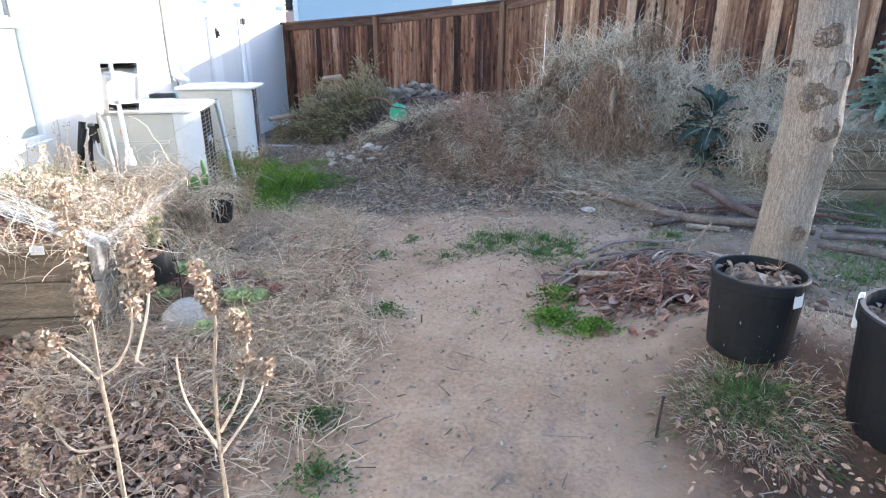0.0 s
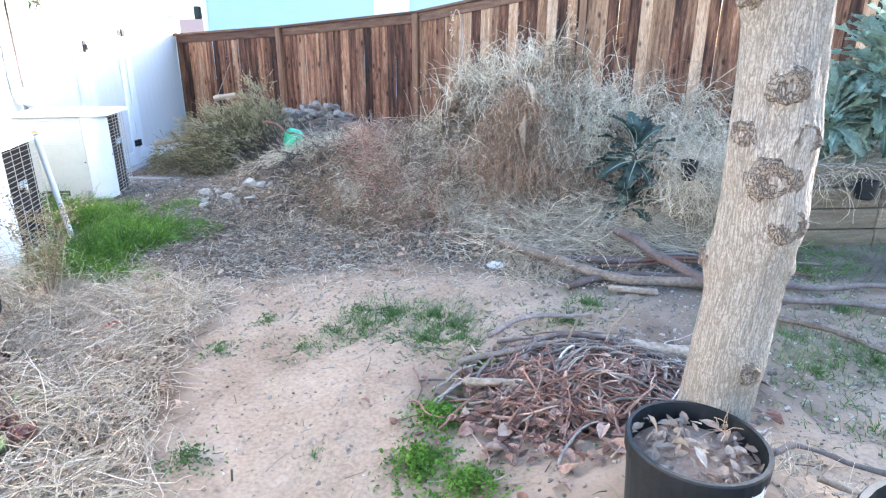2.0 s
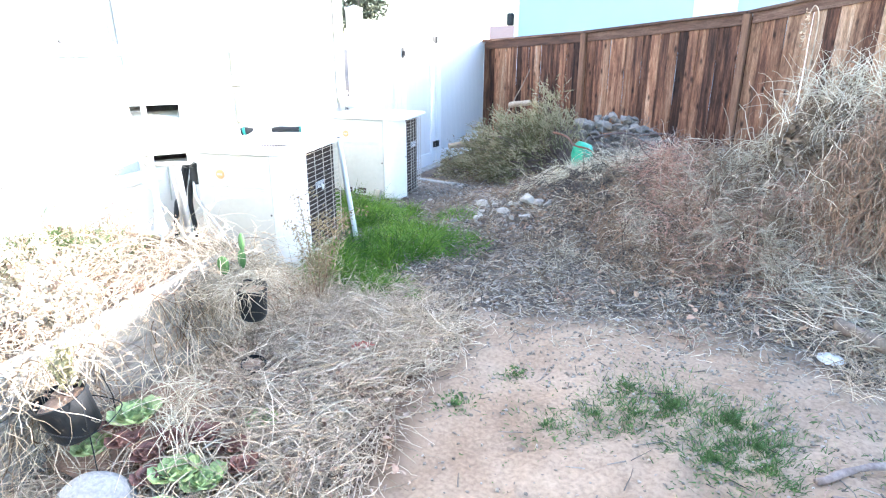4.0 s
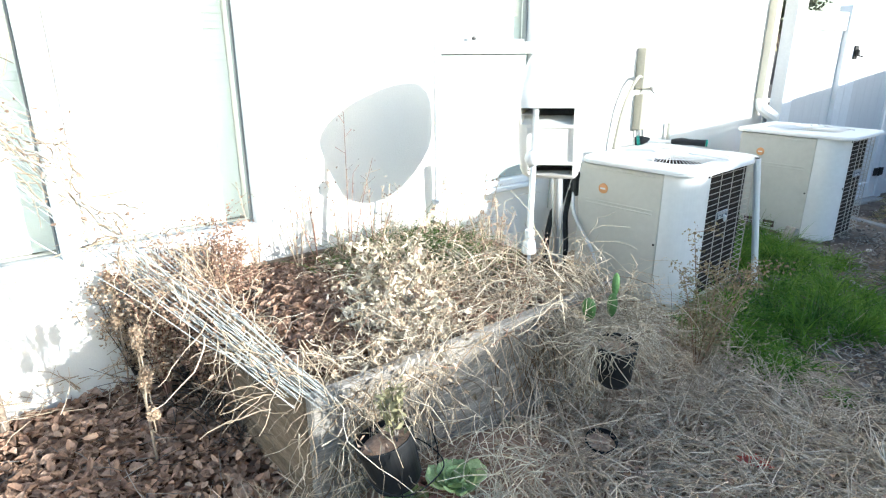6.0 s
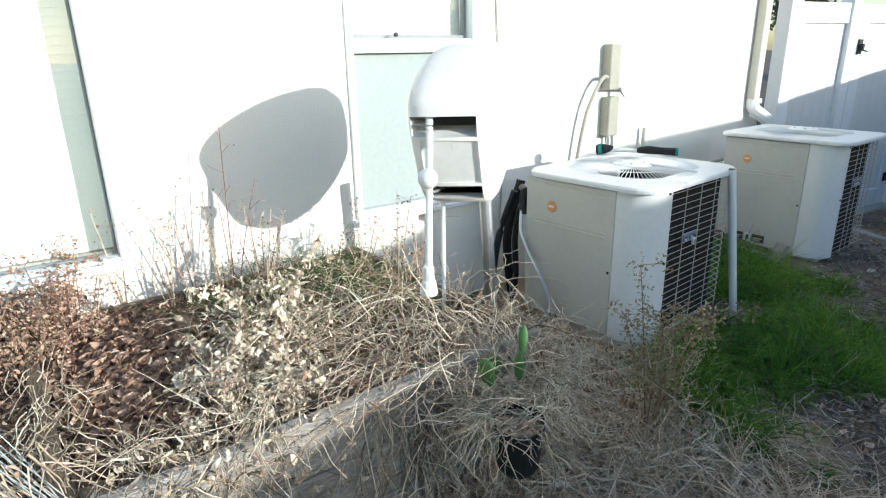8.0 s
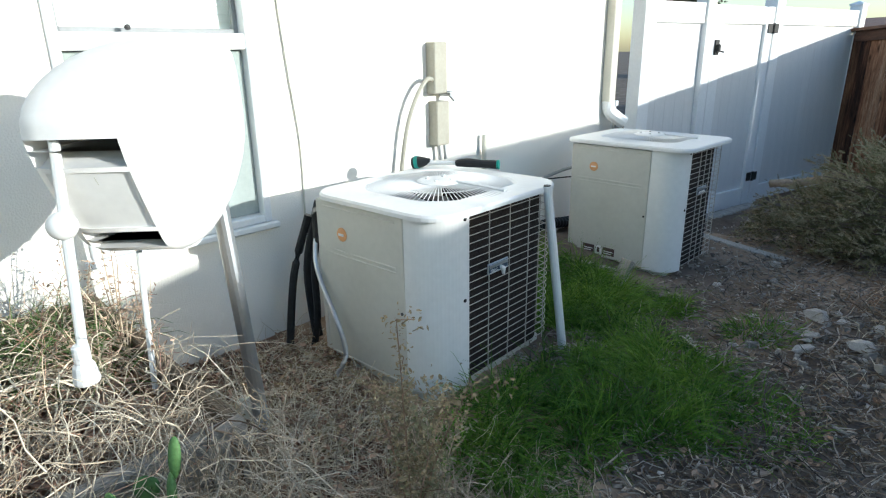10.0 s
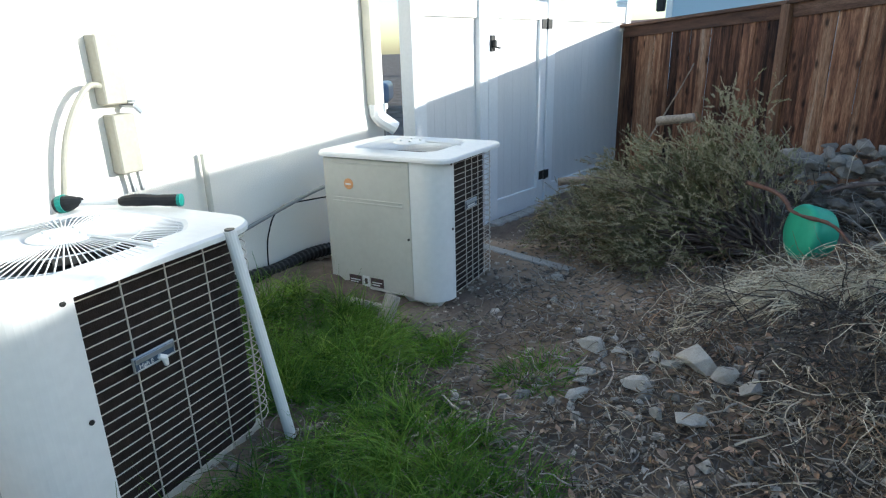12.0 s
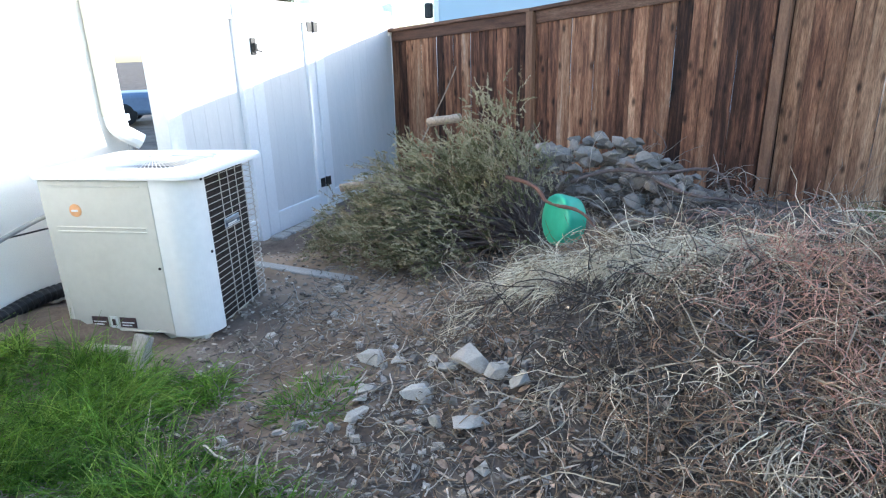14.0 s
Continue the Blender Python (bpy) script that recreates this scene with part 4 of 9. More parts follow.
def air_conditioner(label, w, d, h, m, corner, rows, words, r, fx, over):
    """A beige condenser: access panel in front, bent corner panel, wire guard round a dark coil, lid with a fan guard."""
    ac = thing("air_conditioner", label, "air conditioner", "air conditioners", m)
    x0, x1, y0, y1 = -w / 2, w / 2, -d / 2, d / 2
    top = h - 0.024
    bm = bmesh.new()
    box(bm, (x0 + 0.004, y0, 0.03), (fx - 0.003, y0 + 0.02, top - 0.008), 0.004)
    pane = part("access_panel", bm, M["ac_beige"], ac, "beige sheet-metal access panel")
    for z in (h * 0.69, h * 0.665, h * 0.93, h * 0.045):
        part("pressed_rib", new_box((x0 + 0.06, y0 - 0.004, z - 0.004), (fx - 0.05, y0 + 0.002, z + 0.004), 0.002), M["ac_beige"], pane)
    part("pressed_rib", new_box((x0 + 0.03, y0 - 0.004, h * 0.06), (x0 + 0.036, y0 + 0.002, h * 0.30), 0.002), M["ac_beige"], pane)
    part("seam", new_box((fx - 0.002, y0 + 0.006, 0.03), (fx + 0.0, y0 + 0.016, top - 0.008)), M["dark_metal"], pane)
    bm = bmesh.new()
    pts = [(fx, y0)] + [(x1 - r + r * math.sin(a), y0 + r - r * math.cos(a)) for a in [radians(6 * k) for k in range(16)]] + [(x1, y0 + corner)]
    sheet(bm, pts, 0.02, top - 0.006, 0.014)
    part("corner_panel", bm, M["ac_white"], ac, "white bent corner panel", smooth=False)
    part("base_pan", new_box((x0 + 0.03, y0 + 0.03, -0.06), (x1 - 0.05, y1 - 0.05, 0.02), 0.008), M["box_grey"], ac)
    inset = 0.035
    bm = bmesh.new()
    pts = [(x1 - inset, y0 + corner - 0.02)] + [(x1 - inset - 0.1 + 0.1 * math.cos(a), y1 - inset - 0.1 + 0.1 * math.sin(a)) for a in [radians(15 * k) for k in range(7)]] + [(x0 + inset + 0.02, y1 - inset)]
    sheet(bm, pts, 0.02, top - 0.004, 0.03)
    part("coil", bm, M["coil"], ac, "dark dusty finned coil")
    part("side_panel", new_box((x0 + 0.005, y0 + 0.022, 0.02), (x0 + 0.02, y1 - 0.03, top - 0.006), 0.003), M["ac_beige"], ac)
    # horizontal guard wires
    rr = 0.10
    line = [(x1, y0 + corner, 0)] + [(x1 - rr + rr * math.cos(a), y1 - rr + rr * math.sin(a), 0) for a in [radians(18 * k) for k in range(6)]] + [(x0 + 0.06, y1, 0)]
    first = None
    for i in range(rows):
        z = 0.05 + (top - 0.075) * i / (rows - 1)
        mm = Matrix.Translation((0, 0, z))
        if first is None:
            first = part("guard_wire", tube(bmesh.new(), line, 0.0020, 5), M["wire"], ac, m=mm)
        else:
            share(first, ac, mm)
    up = None
    for yy in np.linspace(y0 + corner + 0.13, y1 - rr, 4 if not words else 5):
        mm = Matrix.Translation((x1 + 0.004, float(yy), 0))
        if up is None:
            up = part("guard_bar", tube(bmesh.new(), [(0, 0, 0.03), (0, 0, top - 0.01)], 0.0026, 5), M["wire"], ac, m=mm)
        else:
            share(up, ac, mm)
    for xx in (x1 - rr, 0.0, x0 + 0.1):
        share(up, ac, Matrix.Translation((xx, y1 + 0.004, 0)))
    # lid with round opening
    bm = bmesh.new()
    out = rounded_rect(w + over, d + 0.045, 0.09 if words else 0.15, 8)
    n = len(out)
    R = min(w, d) * 0.455
    ring = [(R * math.cos(math.atan2(y, x)), R * math.sin(math.atan2(y, x))) for x, y in out]
    levels = [(out, top), (out, h - 0.008), ([(x * 0.985, y * 0.985) for x, y in out], h + 0.001), ([(x * 1.06, y * 1.06) for x, y in ring], h + 0.012), (ring, h + 0.004), (ring, h - 0.07)]
    rows_v = [[bm.verts.new((x, y, z)) for x, y in p] for p, z in levels]
    for a, b in zip(rows_v, rows_v[1:]):
        for i in range(n):
            j = (i + 1) % n
            bm.faces.new((a[i], a[j], b[j], b[i]))
    low = [bm.verts.new((x * 0.9, y * 0.9, top)) for x, y in out]
    for i in range(n):
        j = (i + 1) % n
        bm.faces.new((rows_v[0][j], rows_v[0][i], low[i], low[j]))
    lid = part("lid", bm, M["ac_white"], ac, "cream painted steel lid", smooth=False)
    spoke = part("guard_spoke", tube(bmesh.new(), [(0.10, 0, h + 0.022), (R * 0.7, 0, h + 0.018), (R * 1.02, 0, h + 0.006)], 0.0022, 4, False), M["ac_white"], lid)
    for k in range(1, 96):
        share(spoke, lid, Matrix.Rotation(2 * math.pi * k / 96, 4, "Z"))
    for q in (0.34, 0.66, 0.97):
        pts = [(R * q * math.cos(2 * math.pi * k / 40), R * q * math.sin(2 * math.pi * k / 40), h + 0.017 - 0.012 * (q > 0.9)) for k in range(41)]
        part("guard_ring", tube(bmesh.new(), pts, 0.0024, 4, False), M["ac_white"], lid)
    bm = bmesh.new()
    lathe(bm, [(0.105, h + 0.016), (0.105, h + 0.026), (0.09, h + 0.031), (0.0, h + 0.033)], 28)
    for a in (0.4, 2.0, 3.6, 5.2):
        lathe(bm, [(0.009, h + 0.03), (0.009, h + 0.04), (0.0, h + 0.041)], 8, Matrix.Translation((0.06 * math.cos(a), 0.06 * math.sin(a), 0)))
    part("motor_cap", bm, M["ac_white"], lid, "round motor cap with bolts")
    bm = bmesh.new()
    tube(bm, [(0.09, 0.02, h + 0.03), (R * 0.98, 0.06, h + 0.014)], 0.007, 6)
    part("conduit", bm, M["ac_white"], lid)
    bm = bmesh.new()
    for k in range(3):
        mm = Matrix.Rotation(2.094 * k + 0.5, 4, "Z") @ Matrix.Translation((R * 0.55, 0, h - 0.10)) @ Matrix.Rotation(radians(24), 4, "X")
        box(bm, (-R * 0.38, -0.09, -0.003), (R * 0.38, 0.09, 0.003), 0.002, 1, mm)
    lathe(bm, [(0.05, h - 0.14), (0.05, h - 0.06)], 14)
    part("fan", bm, M["dark_metal"], ac, "dark fan blades")
    part("inner_floor", new_box((x0 + 0.08, y0 + 0.03, 0.03), (x1 - 0.09, y1 - 0.09, 0.06)), M["coil"], ac)
    bm = bmesh.new()
    lathe(bm, [(0.032, 0), (0.032, 0.004), (0.027, 0.006), (0.0, 0.006)], 24, Matrix.Translation((x0 + 0.185, y0 + 0.0005, h * 0.79)) @ Matrix.Rotation(radians(90), 4, "X"))
    logo = part("logo_disc", bm, M["orange_logo"], ac, "round orange maker's disc")
    part("logo_bar", new_box((x0 + 0.168, y0 - 0.009, h * 0.79 - 0.005), (x0 + 0.202, y0 - 0.0055, h * 0.79 + 0.005)), M["label_white"], logo)
    bd = part("badge", new_box((x1 + 0.006, y0 + corner + 0.118, h * 0.612), (x1 + 0.013, y0 + corner + 0.256, h * 0.664), 0.003), M["badge"], ac, "small silver-blue badge")
    part("badge_band", new_box((x1 + 0.0125, y0 + corner + 0.122, h * 0.641), (x1 + 0.0145, y0 + corner + 0.252, h * 0.661), 0.001), M["steel"], bd, "brushed silver upper band")
    part("badge_line", new_box((x1 + 0.0125, y0 + corner + 0.124, h * 0.6155), (x1 + 0.0142, y0 + corner + 0.250, h * 0.6185)), M["label_white"], bd, "thin white line")
    part("badge_rim", new_box((x1 + 0.0045, y0 + corner + 0.114, h * 0.608), (x1 + 0.0115, y0 + corner + 0.260, h * 0.668), 0.002), M["steel"], bd, "silver rim")
    if words:
        part("badge_bar", new_box((x1 + 0.0135, y0 + corner + 0.135, h * 0.623), (x1 + 0.015, y0 + corner + 0.225, h * 0.634)), M["label_white"], bd)
    else:
        crv = bpy.data.curves.new("words", "FONT")
        crv.body = "High E"
        crv.size = 0.0185
        crv.extrude = 0.0006
        tmp = bpy.data.objects.new("words", crv)
        scene.collection.objects.link(tmp)
        me = bpy.data.meshes.new_from_object(tmp)
        bpy.data.objects.remove(tmp)
        me.materials.clear()
        me.materials.append(M["label_white"])
        wd = new("words", me)
        wd.parent = bd
        wd.matrix_basis = Matrix.Translation((x1 + 0.0136, y0 + corner + 0.130, h * 0.6225)) @ Matrix.Rotation(radians(90), 4, "Z") @ Matrix.Rotation(radians(90), 4, "X")
    if not words:
        bm = bmesh.new()
        tube(bm, [(x1 + 0.018, y0 + corner + 0.195, h * 0.636), (x1 + 0.022, y0 + corner + 0.210, h * 0.622), (x1 + 0.018, y0 + corner + 0.216, h * 0.588)], [0.008, 0.011, 0.007], 8)
        part("clip", bm, M["label_white"], bd, "small white clip on the badge")
    for zz in (h * 0.52, h * 0.95):
        bm = bmesh.new()
        lathe(bm, [(0.008, 0), (0.008, 0.004), (0.0, 0.005)], 8, Matrix.Translation((x1 + 0.0005, y0 + corner - 0.03, zz)) @ Matrix.Rotation(radians(90), 4, "Y"))
        part("screw", bm, M["dark_metal"], ac)
    bm = bmesh.new()
    lathe(bm, [(0.007, 0), (0.007, 0.004), (0.0, 0.005)], 8, Matrix.Translation((fx - 0.02, y0 - 0.0005, h * 0.45)) @ Matrix.Rotation(radians(90), 4, "X"))
    part("screw", bm, M["dark_metal"], ac)
    if words:
        for k, xx in enumerate((x0 + 0.185, x0 + 0.345)):
            lab = part("warning_label", new_box((xx - 0.045, y0 - 0.004, 0.055), (xx + 0.045, y0 - 0.001, 0.11)), M["label_dark"], ac, "dark red and black warning label")
            part("print_bar", new_box((xx - 0.035, y0 - 0.006, 0.08), (xx + 0.035, y0 - 0.0045, 0.086)), M["label_white"], lab)
            part("print_bar", new_box((xx - 0.035, y0 - 0.006, 0.065), (xx + 0.02, y0 - 0.0045, 0.071)), M["label_white"], lab)
        sym = part("warning_label", new_box((x0 + 0.243, y0 - 0.004, 0.05), (x0 + 0.287, y0 - 0.001, 0.115)), M["label_white"], ac, "small white symbol label")
        part("print_bar", new_box((x0 + 0.256, y0 - 0.006, 0.065), (x0 + 0.275, y0 - 0.0045, 0.10)), M["label_dark"], sym)
    return ac


AC1 = Matrix.Translation((-2.493, 5.456, 0.025)) @ Matrix.Rotation(radians(9.3), 4, "Z")
AC2 = Matrix.Translation((-2.700, 7.499, 0.005)) @ Matrix.Rotation(radians(6), 4, "Z")
air_conditioner("beige outdoor air conditioner in tall grass, a pipe against it", 0.75, 0.88, 0.82, AC1, 0.205, 22, False, 0.165, 0.20, 0.06)
air_conditioner("beige outdoor air conditioner with dark warning labels on its panel", 0.80, 0.695, 0.85, AC2, 0.142, 24, True, 0.135, 0.20, 0.10)

pvc_pipe = thing("pvc_pipe", "white plastic pipe leaning against the air conditioner", "pipe")
bm = bmesh.new()
tube(bm, [(-2.075, 5.90, 0.02), (-2.135, 5.805, 0.85)], 0.021, 14)
part("tube", bm, M["ac_white"], pvc_pipe)
# The tube is closed; a dark disc paints the shade of its open end.
bm = bmesh.new()
lathe(bm, [(0.017, -0.002), (0.017, 0.003)], 14, Matrix.Translation((-2.135, 5.805, 0.851)))
part("end_hole", bm, M["dark_metal"], pvc_pipe)

wand = thing("watering_wand", "black and teal watering wand lying on the air conditioner lid", "watering wand", m=Matrix.Translation((-2.74, 5.765, 0.862)) @ Matrix.Rotation(radians(36), 4, "Z"))
bm = bmesh.new()
tube(bm, [(-0.16, 0, 0.02), (0.02, 0, 0.02)], 0.011, 10)
part("shaft", bm, M["ac_white"], wand, "pale shaft")
bm = bmesh.new()
tube(bm, curve_pts([(0.0, 0, 0.02), (0.06, 0, 0.025), (0.15, 0, 0.022), (0.22, 0, 0.02)], 5), [0.014, 0.018, 0.02, 0.021, 0.022, 0.024, 0.024, 0.023, 0.022, 0.021, 0.021, 0.022, 0.022, 0.023, 0.023, 0.024], 12)
part("grip", bm, M["black_plastic"], wand, "black grip")
bm = bmesh.new()
lathe(bm, [(0.025, 0), (0.025, 0.012), (0.012, 0.013)], 14, Matrix.Translation((0.221, 0, 0.02)) @ Matrix.Rotation(radians(90), 4, "Y"))
part("end_ring", bm, M["teal"], wand, "teal end ring")
bm = bmesh.new()
lathe(bm, [(0.012, 0), (0.03, 0.05), (0.034, 0.085), (0.030, 0.10), (0, 0.101)], 16, Matrix.Translation((-0.14, 0, 0.03)) @ Matrix.Rotation(radians(-100), 4, "Y"))
part("spray_head", bm, M["black_plastic"], wand, "black spray head")
bm = bmesh.new()
lathe(bm, [(0.035, 0.0), (0.035, 0.02)], 16, Matrix.Translation((-0.205, 0, 0.02)) @ Matrix.Rotation(radians(-100), 4, "Y"))
part("spray_ring", bm, M["teal"], wand, "dark teal ring")

# ---- fittings on the house wall ----
elec = thing("electrical_box", "two beige electrical boxes on the house wall with flexible conduit", "electrical box")
part("upper_box", new_box((-0.005, -0.055, 0), (0.075, 0.055, 0.30), 0.006), M["elec_beige"], elec, m=Matrix.Translation(hp(6.09, 1.20)) @ Matrix.Rotation(HOUSE_TURN, 4, "Z"))
part("lower_box", new_box((-0.005, -0.055, 0), (0.075, 0.055, 0.27), 0.006), M["elec_beige"], elec, m=Matrix.Translation(hp(6.105, 0.885)) @ Matrix.Rotation(HOUSE_TURN, 4, "Z"))
bm = bmesh.new()
tube(bm, curve_pts([hp(6.05, 1.28, 0.05), hp(5.97, 1.285, 0.07), hp(5.88, 1.18, 0.07), hp(5.81, 1.0, 0.06), hp(5.75, 0.65, 0.05), hp(5.73, 0.3, 0.05)], 6), 0.013, 8)
part("conduit", bm, M["elec_beige"], elec, "beige flexible conduit")
bm = bmesh.new()
for yy in (6.10, 6.145):
    tube(bm, [hp(yy, 0.885, 0.04), hp(yy + 0.01, 0.79, 0.04)], 0.012, 8)
part("stub", bm, M["steel"], elec)
tap = thing("hose_tap", "small metal garden tap on the house wall", "tap")
bm = bmesh.new()
tube(bm, [hp(6.15, 1.19, 0), hp(6.16, 1.19, 0.09)], 0.012, 8)
tube(bm, [hp(6.16, 1.19, 0.08), hp(6.18, 1.155, 0.10)], 0.012, 8)
part("spout", bm, M["steel"], tap)
bm = bmesh.new()
lathe(bm, [(0.025, 0), (0.025, 0.01), (0, 0.011)], 10, Matrix.Translation(hp(6.16, 1.205, 0.075)))
part("tap_wheel", bm, M["steel"], tap)
stub_pipe = thing("stub_pipe", "short upright grey pipe standing by the house wall", "pipe")
bm = bmesh.new()
tube(bm, [hp(6.53, 0.02, 0.04), hp(6.53, 0.905, 0.04)], 0.016, 10)
part("tube", bm, M["box_grey"], stub_pipe)
downspout = thing("downspout", "cream metal downspout with an elbow at the house corner", "downspout")
bm = bmesh.new()
c = hp(8.13, 0, 0.045)
mm = Matrix.Translation((c.x, c.y, 0)) @ Matrix.Rotation(HOUSE_TURN, 4, "Z")
box(bm, (-0.04, -0.05, 1.02), (0.035, 0.05, 2.74), 0.006, 1, mm)
part("pipe", bm, M["box_grey"], downspout)
bm = bmesh.new()
tube(bm, curve_pts([hp(8.13, 1.03, 0.045), hp(8.14, 0.95, 0.05), hp(8.18, 0.89, 0.10), hp(8.23, 0.84, 0.15)], 4), 0.055, 10)
part("elbow", bm, M["white_trim"], downspout, "white elbow")
drain = thing("meter_pipe", "thin grey pipe and dark coupling at the house corner", "pipe")
bm = bmesh.new()
tube(bm, [hp(8.27, 0.0, 0.03), hp(8.27, 1.0, 0.03)], 0.013, 8)
tube(bm, [hp(8.27, 0.98, 0.03), hp(8.27, 1.02, 0.03)], 0.03, 8)
part("tube", bm, M["steel"], drain)
refrig = thing("refrigerant_line", "grey insulated refrigerant line from wall to air conditioner", "pipe")
bm = bmesh.new()
tube(bm, curve_pts([(-3.06, 7.32, 0.64), (-3.2, 7.2, 0.60), (-3.38, 6.92, 0.46), (-3.37, 6.5, 0.37), (-3.30, 6.15, 0.33), (-2.95, 5.78, 0.3)], 6), 0.012, 8)
part("line", bm, M["sash_grey"], refrig)
cable = thing("black_cable", "thin black cable sagging down the wall", "cable")
bm = bmesh.new()
tube(bm, curve_pts([(-3.06, 7.30, 0.56), (-3.22, 7.16, 0.54), (-3.38, 7.02, 0.49), (-3.42, 6.94, 0.32), (-3.40, 6.90, 0.13)], 6), 0.005, 5)
part("line", bm, M["black_plastic"], cable)
corr = thing("drain_tube", "black corrugated drain tube along the wall foot", "drain tube")
prof = []
bm = bmesh.new()
pts = [tuple(hp(6.45 + 1.25 * k / 120, 0.150 - 0.07 * k / 120 + 0.008 * math.sin(k * 0.1), 0.06 + 0.012 * math.sin(k * 0.06))) for k in range(121)]
tube(bm, pts, [0.04 + 0.005 * (k % 4 < 2) for k in range(121)], 10)
part("tube", bm, M["black_plastic"], corr)
vcable = thing("wall_cable", "grey cable running down the house wall", "cable")
bm = bmesh.new()
tube(bm, curve_pts([hp(5.06, 2.75, 0.008), hp(5.05, 1.9, 0.008), hp(5.08, 1.4, 0.01), hp(5.12, 0.95, 0.008), hp(5.1, 0.4, 0.008)], 6), 0.005, 5)
part("line", bm, M["box_grey"], vcable)
bracket = thing("wall_bolt", "tiny dark bolt in the stucco", "bolt")
bm = bmesh.new()
lathe(bm, [(0.012, 0), (0.012, 0.012), (0, 0.014)], 8, Matrix.Translation(hp(4.373, 1.554, 0)) @ Matrix.Rotation(radians(90), 4, "Y"))
part("head", bm, M["dark_metal"], bracket)

# hose and valves behind the first air conditioner
hose = thing("garden_hose", "grey hose hanging from a valve beside the air conditioner", "hose")
bm = bmesh.new()
tube(bm, curve_pts([(-2.86, 5.00, 0.68), (-2.83, 4.96, 0.52), (-2.75, 4.94, 0.42), (-2.61, 4.93, 0.28), (-2.54, 4.93, 0.13), (-2.56, 4.88, 0.02)], 6), 0.012, 8)
part("line", bm, M["steel"], hose)
bm = bmesh.new()
tube(bm, [(-2.86, 5.00, 0.70), (-2.85, 4.99, 0.58)], [0.024, 0.024], 10)
tube(bm, [(-2.90, 5.02, 0.72), (-2.82, 4.98, 0.72)], 0.022, 10)
part("valve", bm, M["dark_metal"], hose, "dark brass valve")
bm = bmesh.new()
tube(bm, curve_pts([(-2.93, 4.99, 0.70), (-2.98, 4.91, 0.4), (-2.95, 4.84, 0.05)], 6), 0.020, 8)
tube(bm, curve_pts([(-3.0, 5.09, 0.74), (-3.02, 5.01, 0.4), (-2.94, 4.99, 0.05)], 6), 0.027, 10)
tube(bm, curve_pts([(-2.90, 5.04, 0.70), (-2.93, 5.0, 0.45), (-2.88, 4.97, 0.2), (-2.90, 4.95, 0.03)], 6), 0.018, 8)
part("sleeve", bm, M["black_plastic"], hose, "black foam pipe sleeve")

# ---- plastic backboard on poles ----
toy = thing("plastic_backboard", "white moulded plastic toy backboard shell mounted on poles", "toy backboard")
A_T, B_T = Vector((-2.023, 3.872)), Vector((-2.51, 4.4255))
wdir = (B_T - A_T).normalized() * 0.96
ndir = Vector((-wdir.y, wdir.x)) * -1  # towards the sun
prof = [(0, 1.27), (0.03, 1.335), (0.1, 1.395), (0.235, 1.455), (0.4, 1.49), (0.56, 1.5), (0.66, 1.48), (0.69, 1.43), (0.715, 1.22), (0.68, 1.14), (0.59, 1.03), (0.45, 0.945), (0.33, 0.912), (0.21, 0.918), (0.145, 0.942), (0.12, 1), (0.06, 1.13)]
outline = [p for k in range(len(prof)) for p in (prof[k], ((prof[k][0] + prof[(k + 1) % len(prof)][0]) / 2, (prof[k][1] + prof[(k + 1) % len(prof)][1]) / 2))]
for _ in range(2):
    outline = [((outline[k - 1][0] + 2 * outline[k][0] + outline[(k + 1) % len(outline)][0]) / 4, (outline[k - 1][1] + 2 * outline[k][1] + outline[(k + 1) % len(outline)][1]) / 4) for k in range(len(outline))]
_fine = []
for k in range(len(outline)):
    (u0, z0), (u1, z1) = outline[k], outline[(k + 1) % len(outline)]
    m_ = max(1, round(math.hypot(u1 - u0, z1 - z0) / 0.014))
    _fine += [(u0 + (u1 - u0) * q / m_, z0 + (z1 - z0) * q / m_) for q in range(m_)]
outline = _fine
bm = bmesh.new()
cu, cz = 0.38, 1.21
loops = []
for scale_, dep in ((0.90, -0.06), (0.965, -0.045), (0.99, -0.018), (1.0, 0.012), (1.0, 0.185), (0.985, 0.193), (0.95, 0.201), (0.86, 0.209), (0.6, 0.216), (0.2, 0.218)):
    ring = []
    for u, z in outline:
        uu, zz = cu + (u - cu) * scale_, cz + (z - cz) * scale_
        uu += 0.30 * max(dep, 0) * (1 - u / 0.72)
        q = A_T + wdir * uu + ndir * dep
        ring.append(bm.verts.new((q.x, q.y, zz)))
    loops.append(ring)
n = len(outline)
slot_faces = [[], [], [], [], []]
for lv, (a, b) in enumerate(zip(loops, loops[1:])):
    for i in range(n):
        j = (i + 1) % n
        f = bm.faces.new((a[i], b[i], b[j], a[j]))
        zc = (outline[i][1] + outline[j][1]) / 2
        if 1 <= lv <= 3 and outline[i][0] < 0.33:
            for q, (z0, z1) in enumerate(((1.226, 1.258), (0.976, 1.004), (1.015, 1.170), (1.182, 1.226), (0.946, 0.976))):
                if z0 < zc < z1 and (q in (0, 3) or lv >= 2):
                    slot_faces[q].append(f)
bm.faces.new(loops[-1])
bm.faces.new(loops[0][::-1])
bmesh.ops.recalc_face_normals(bm, faces=bm.faces)
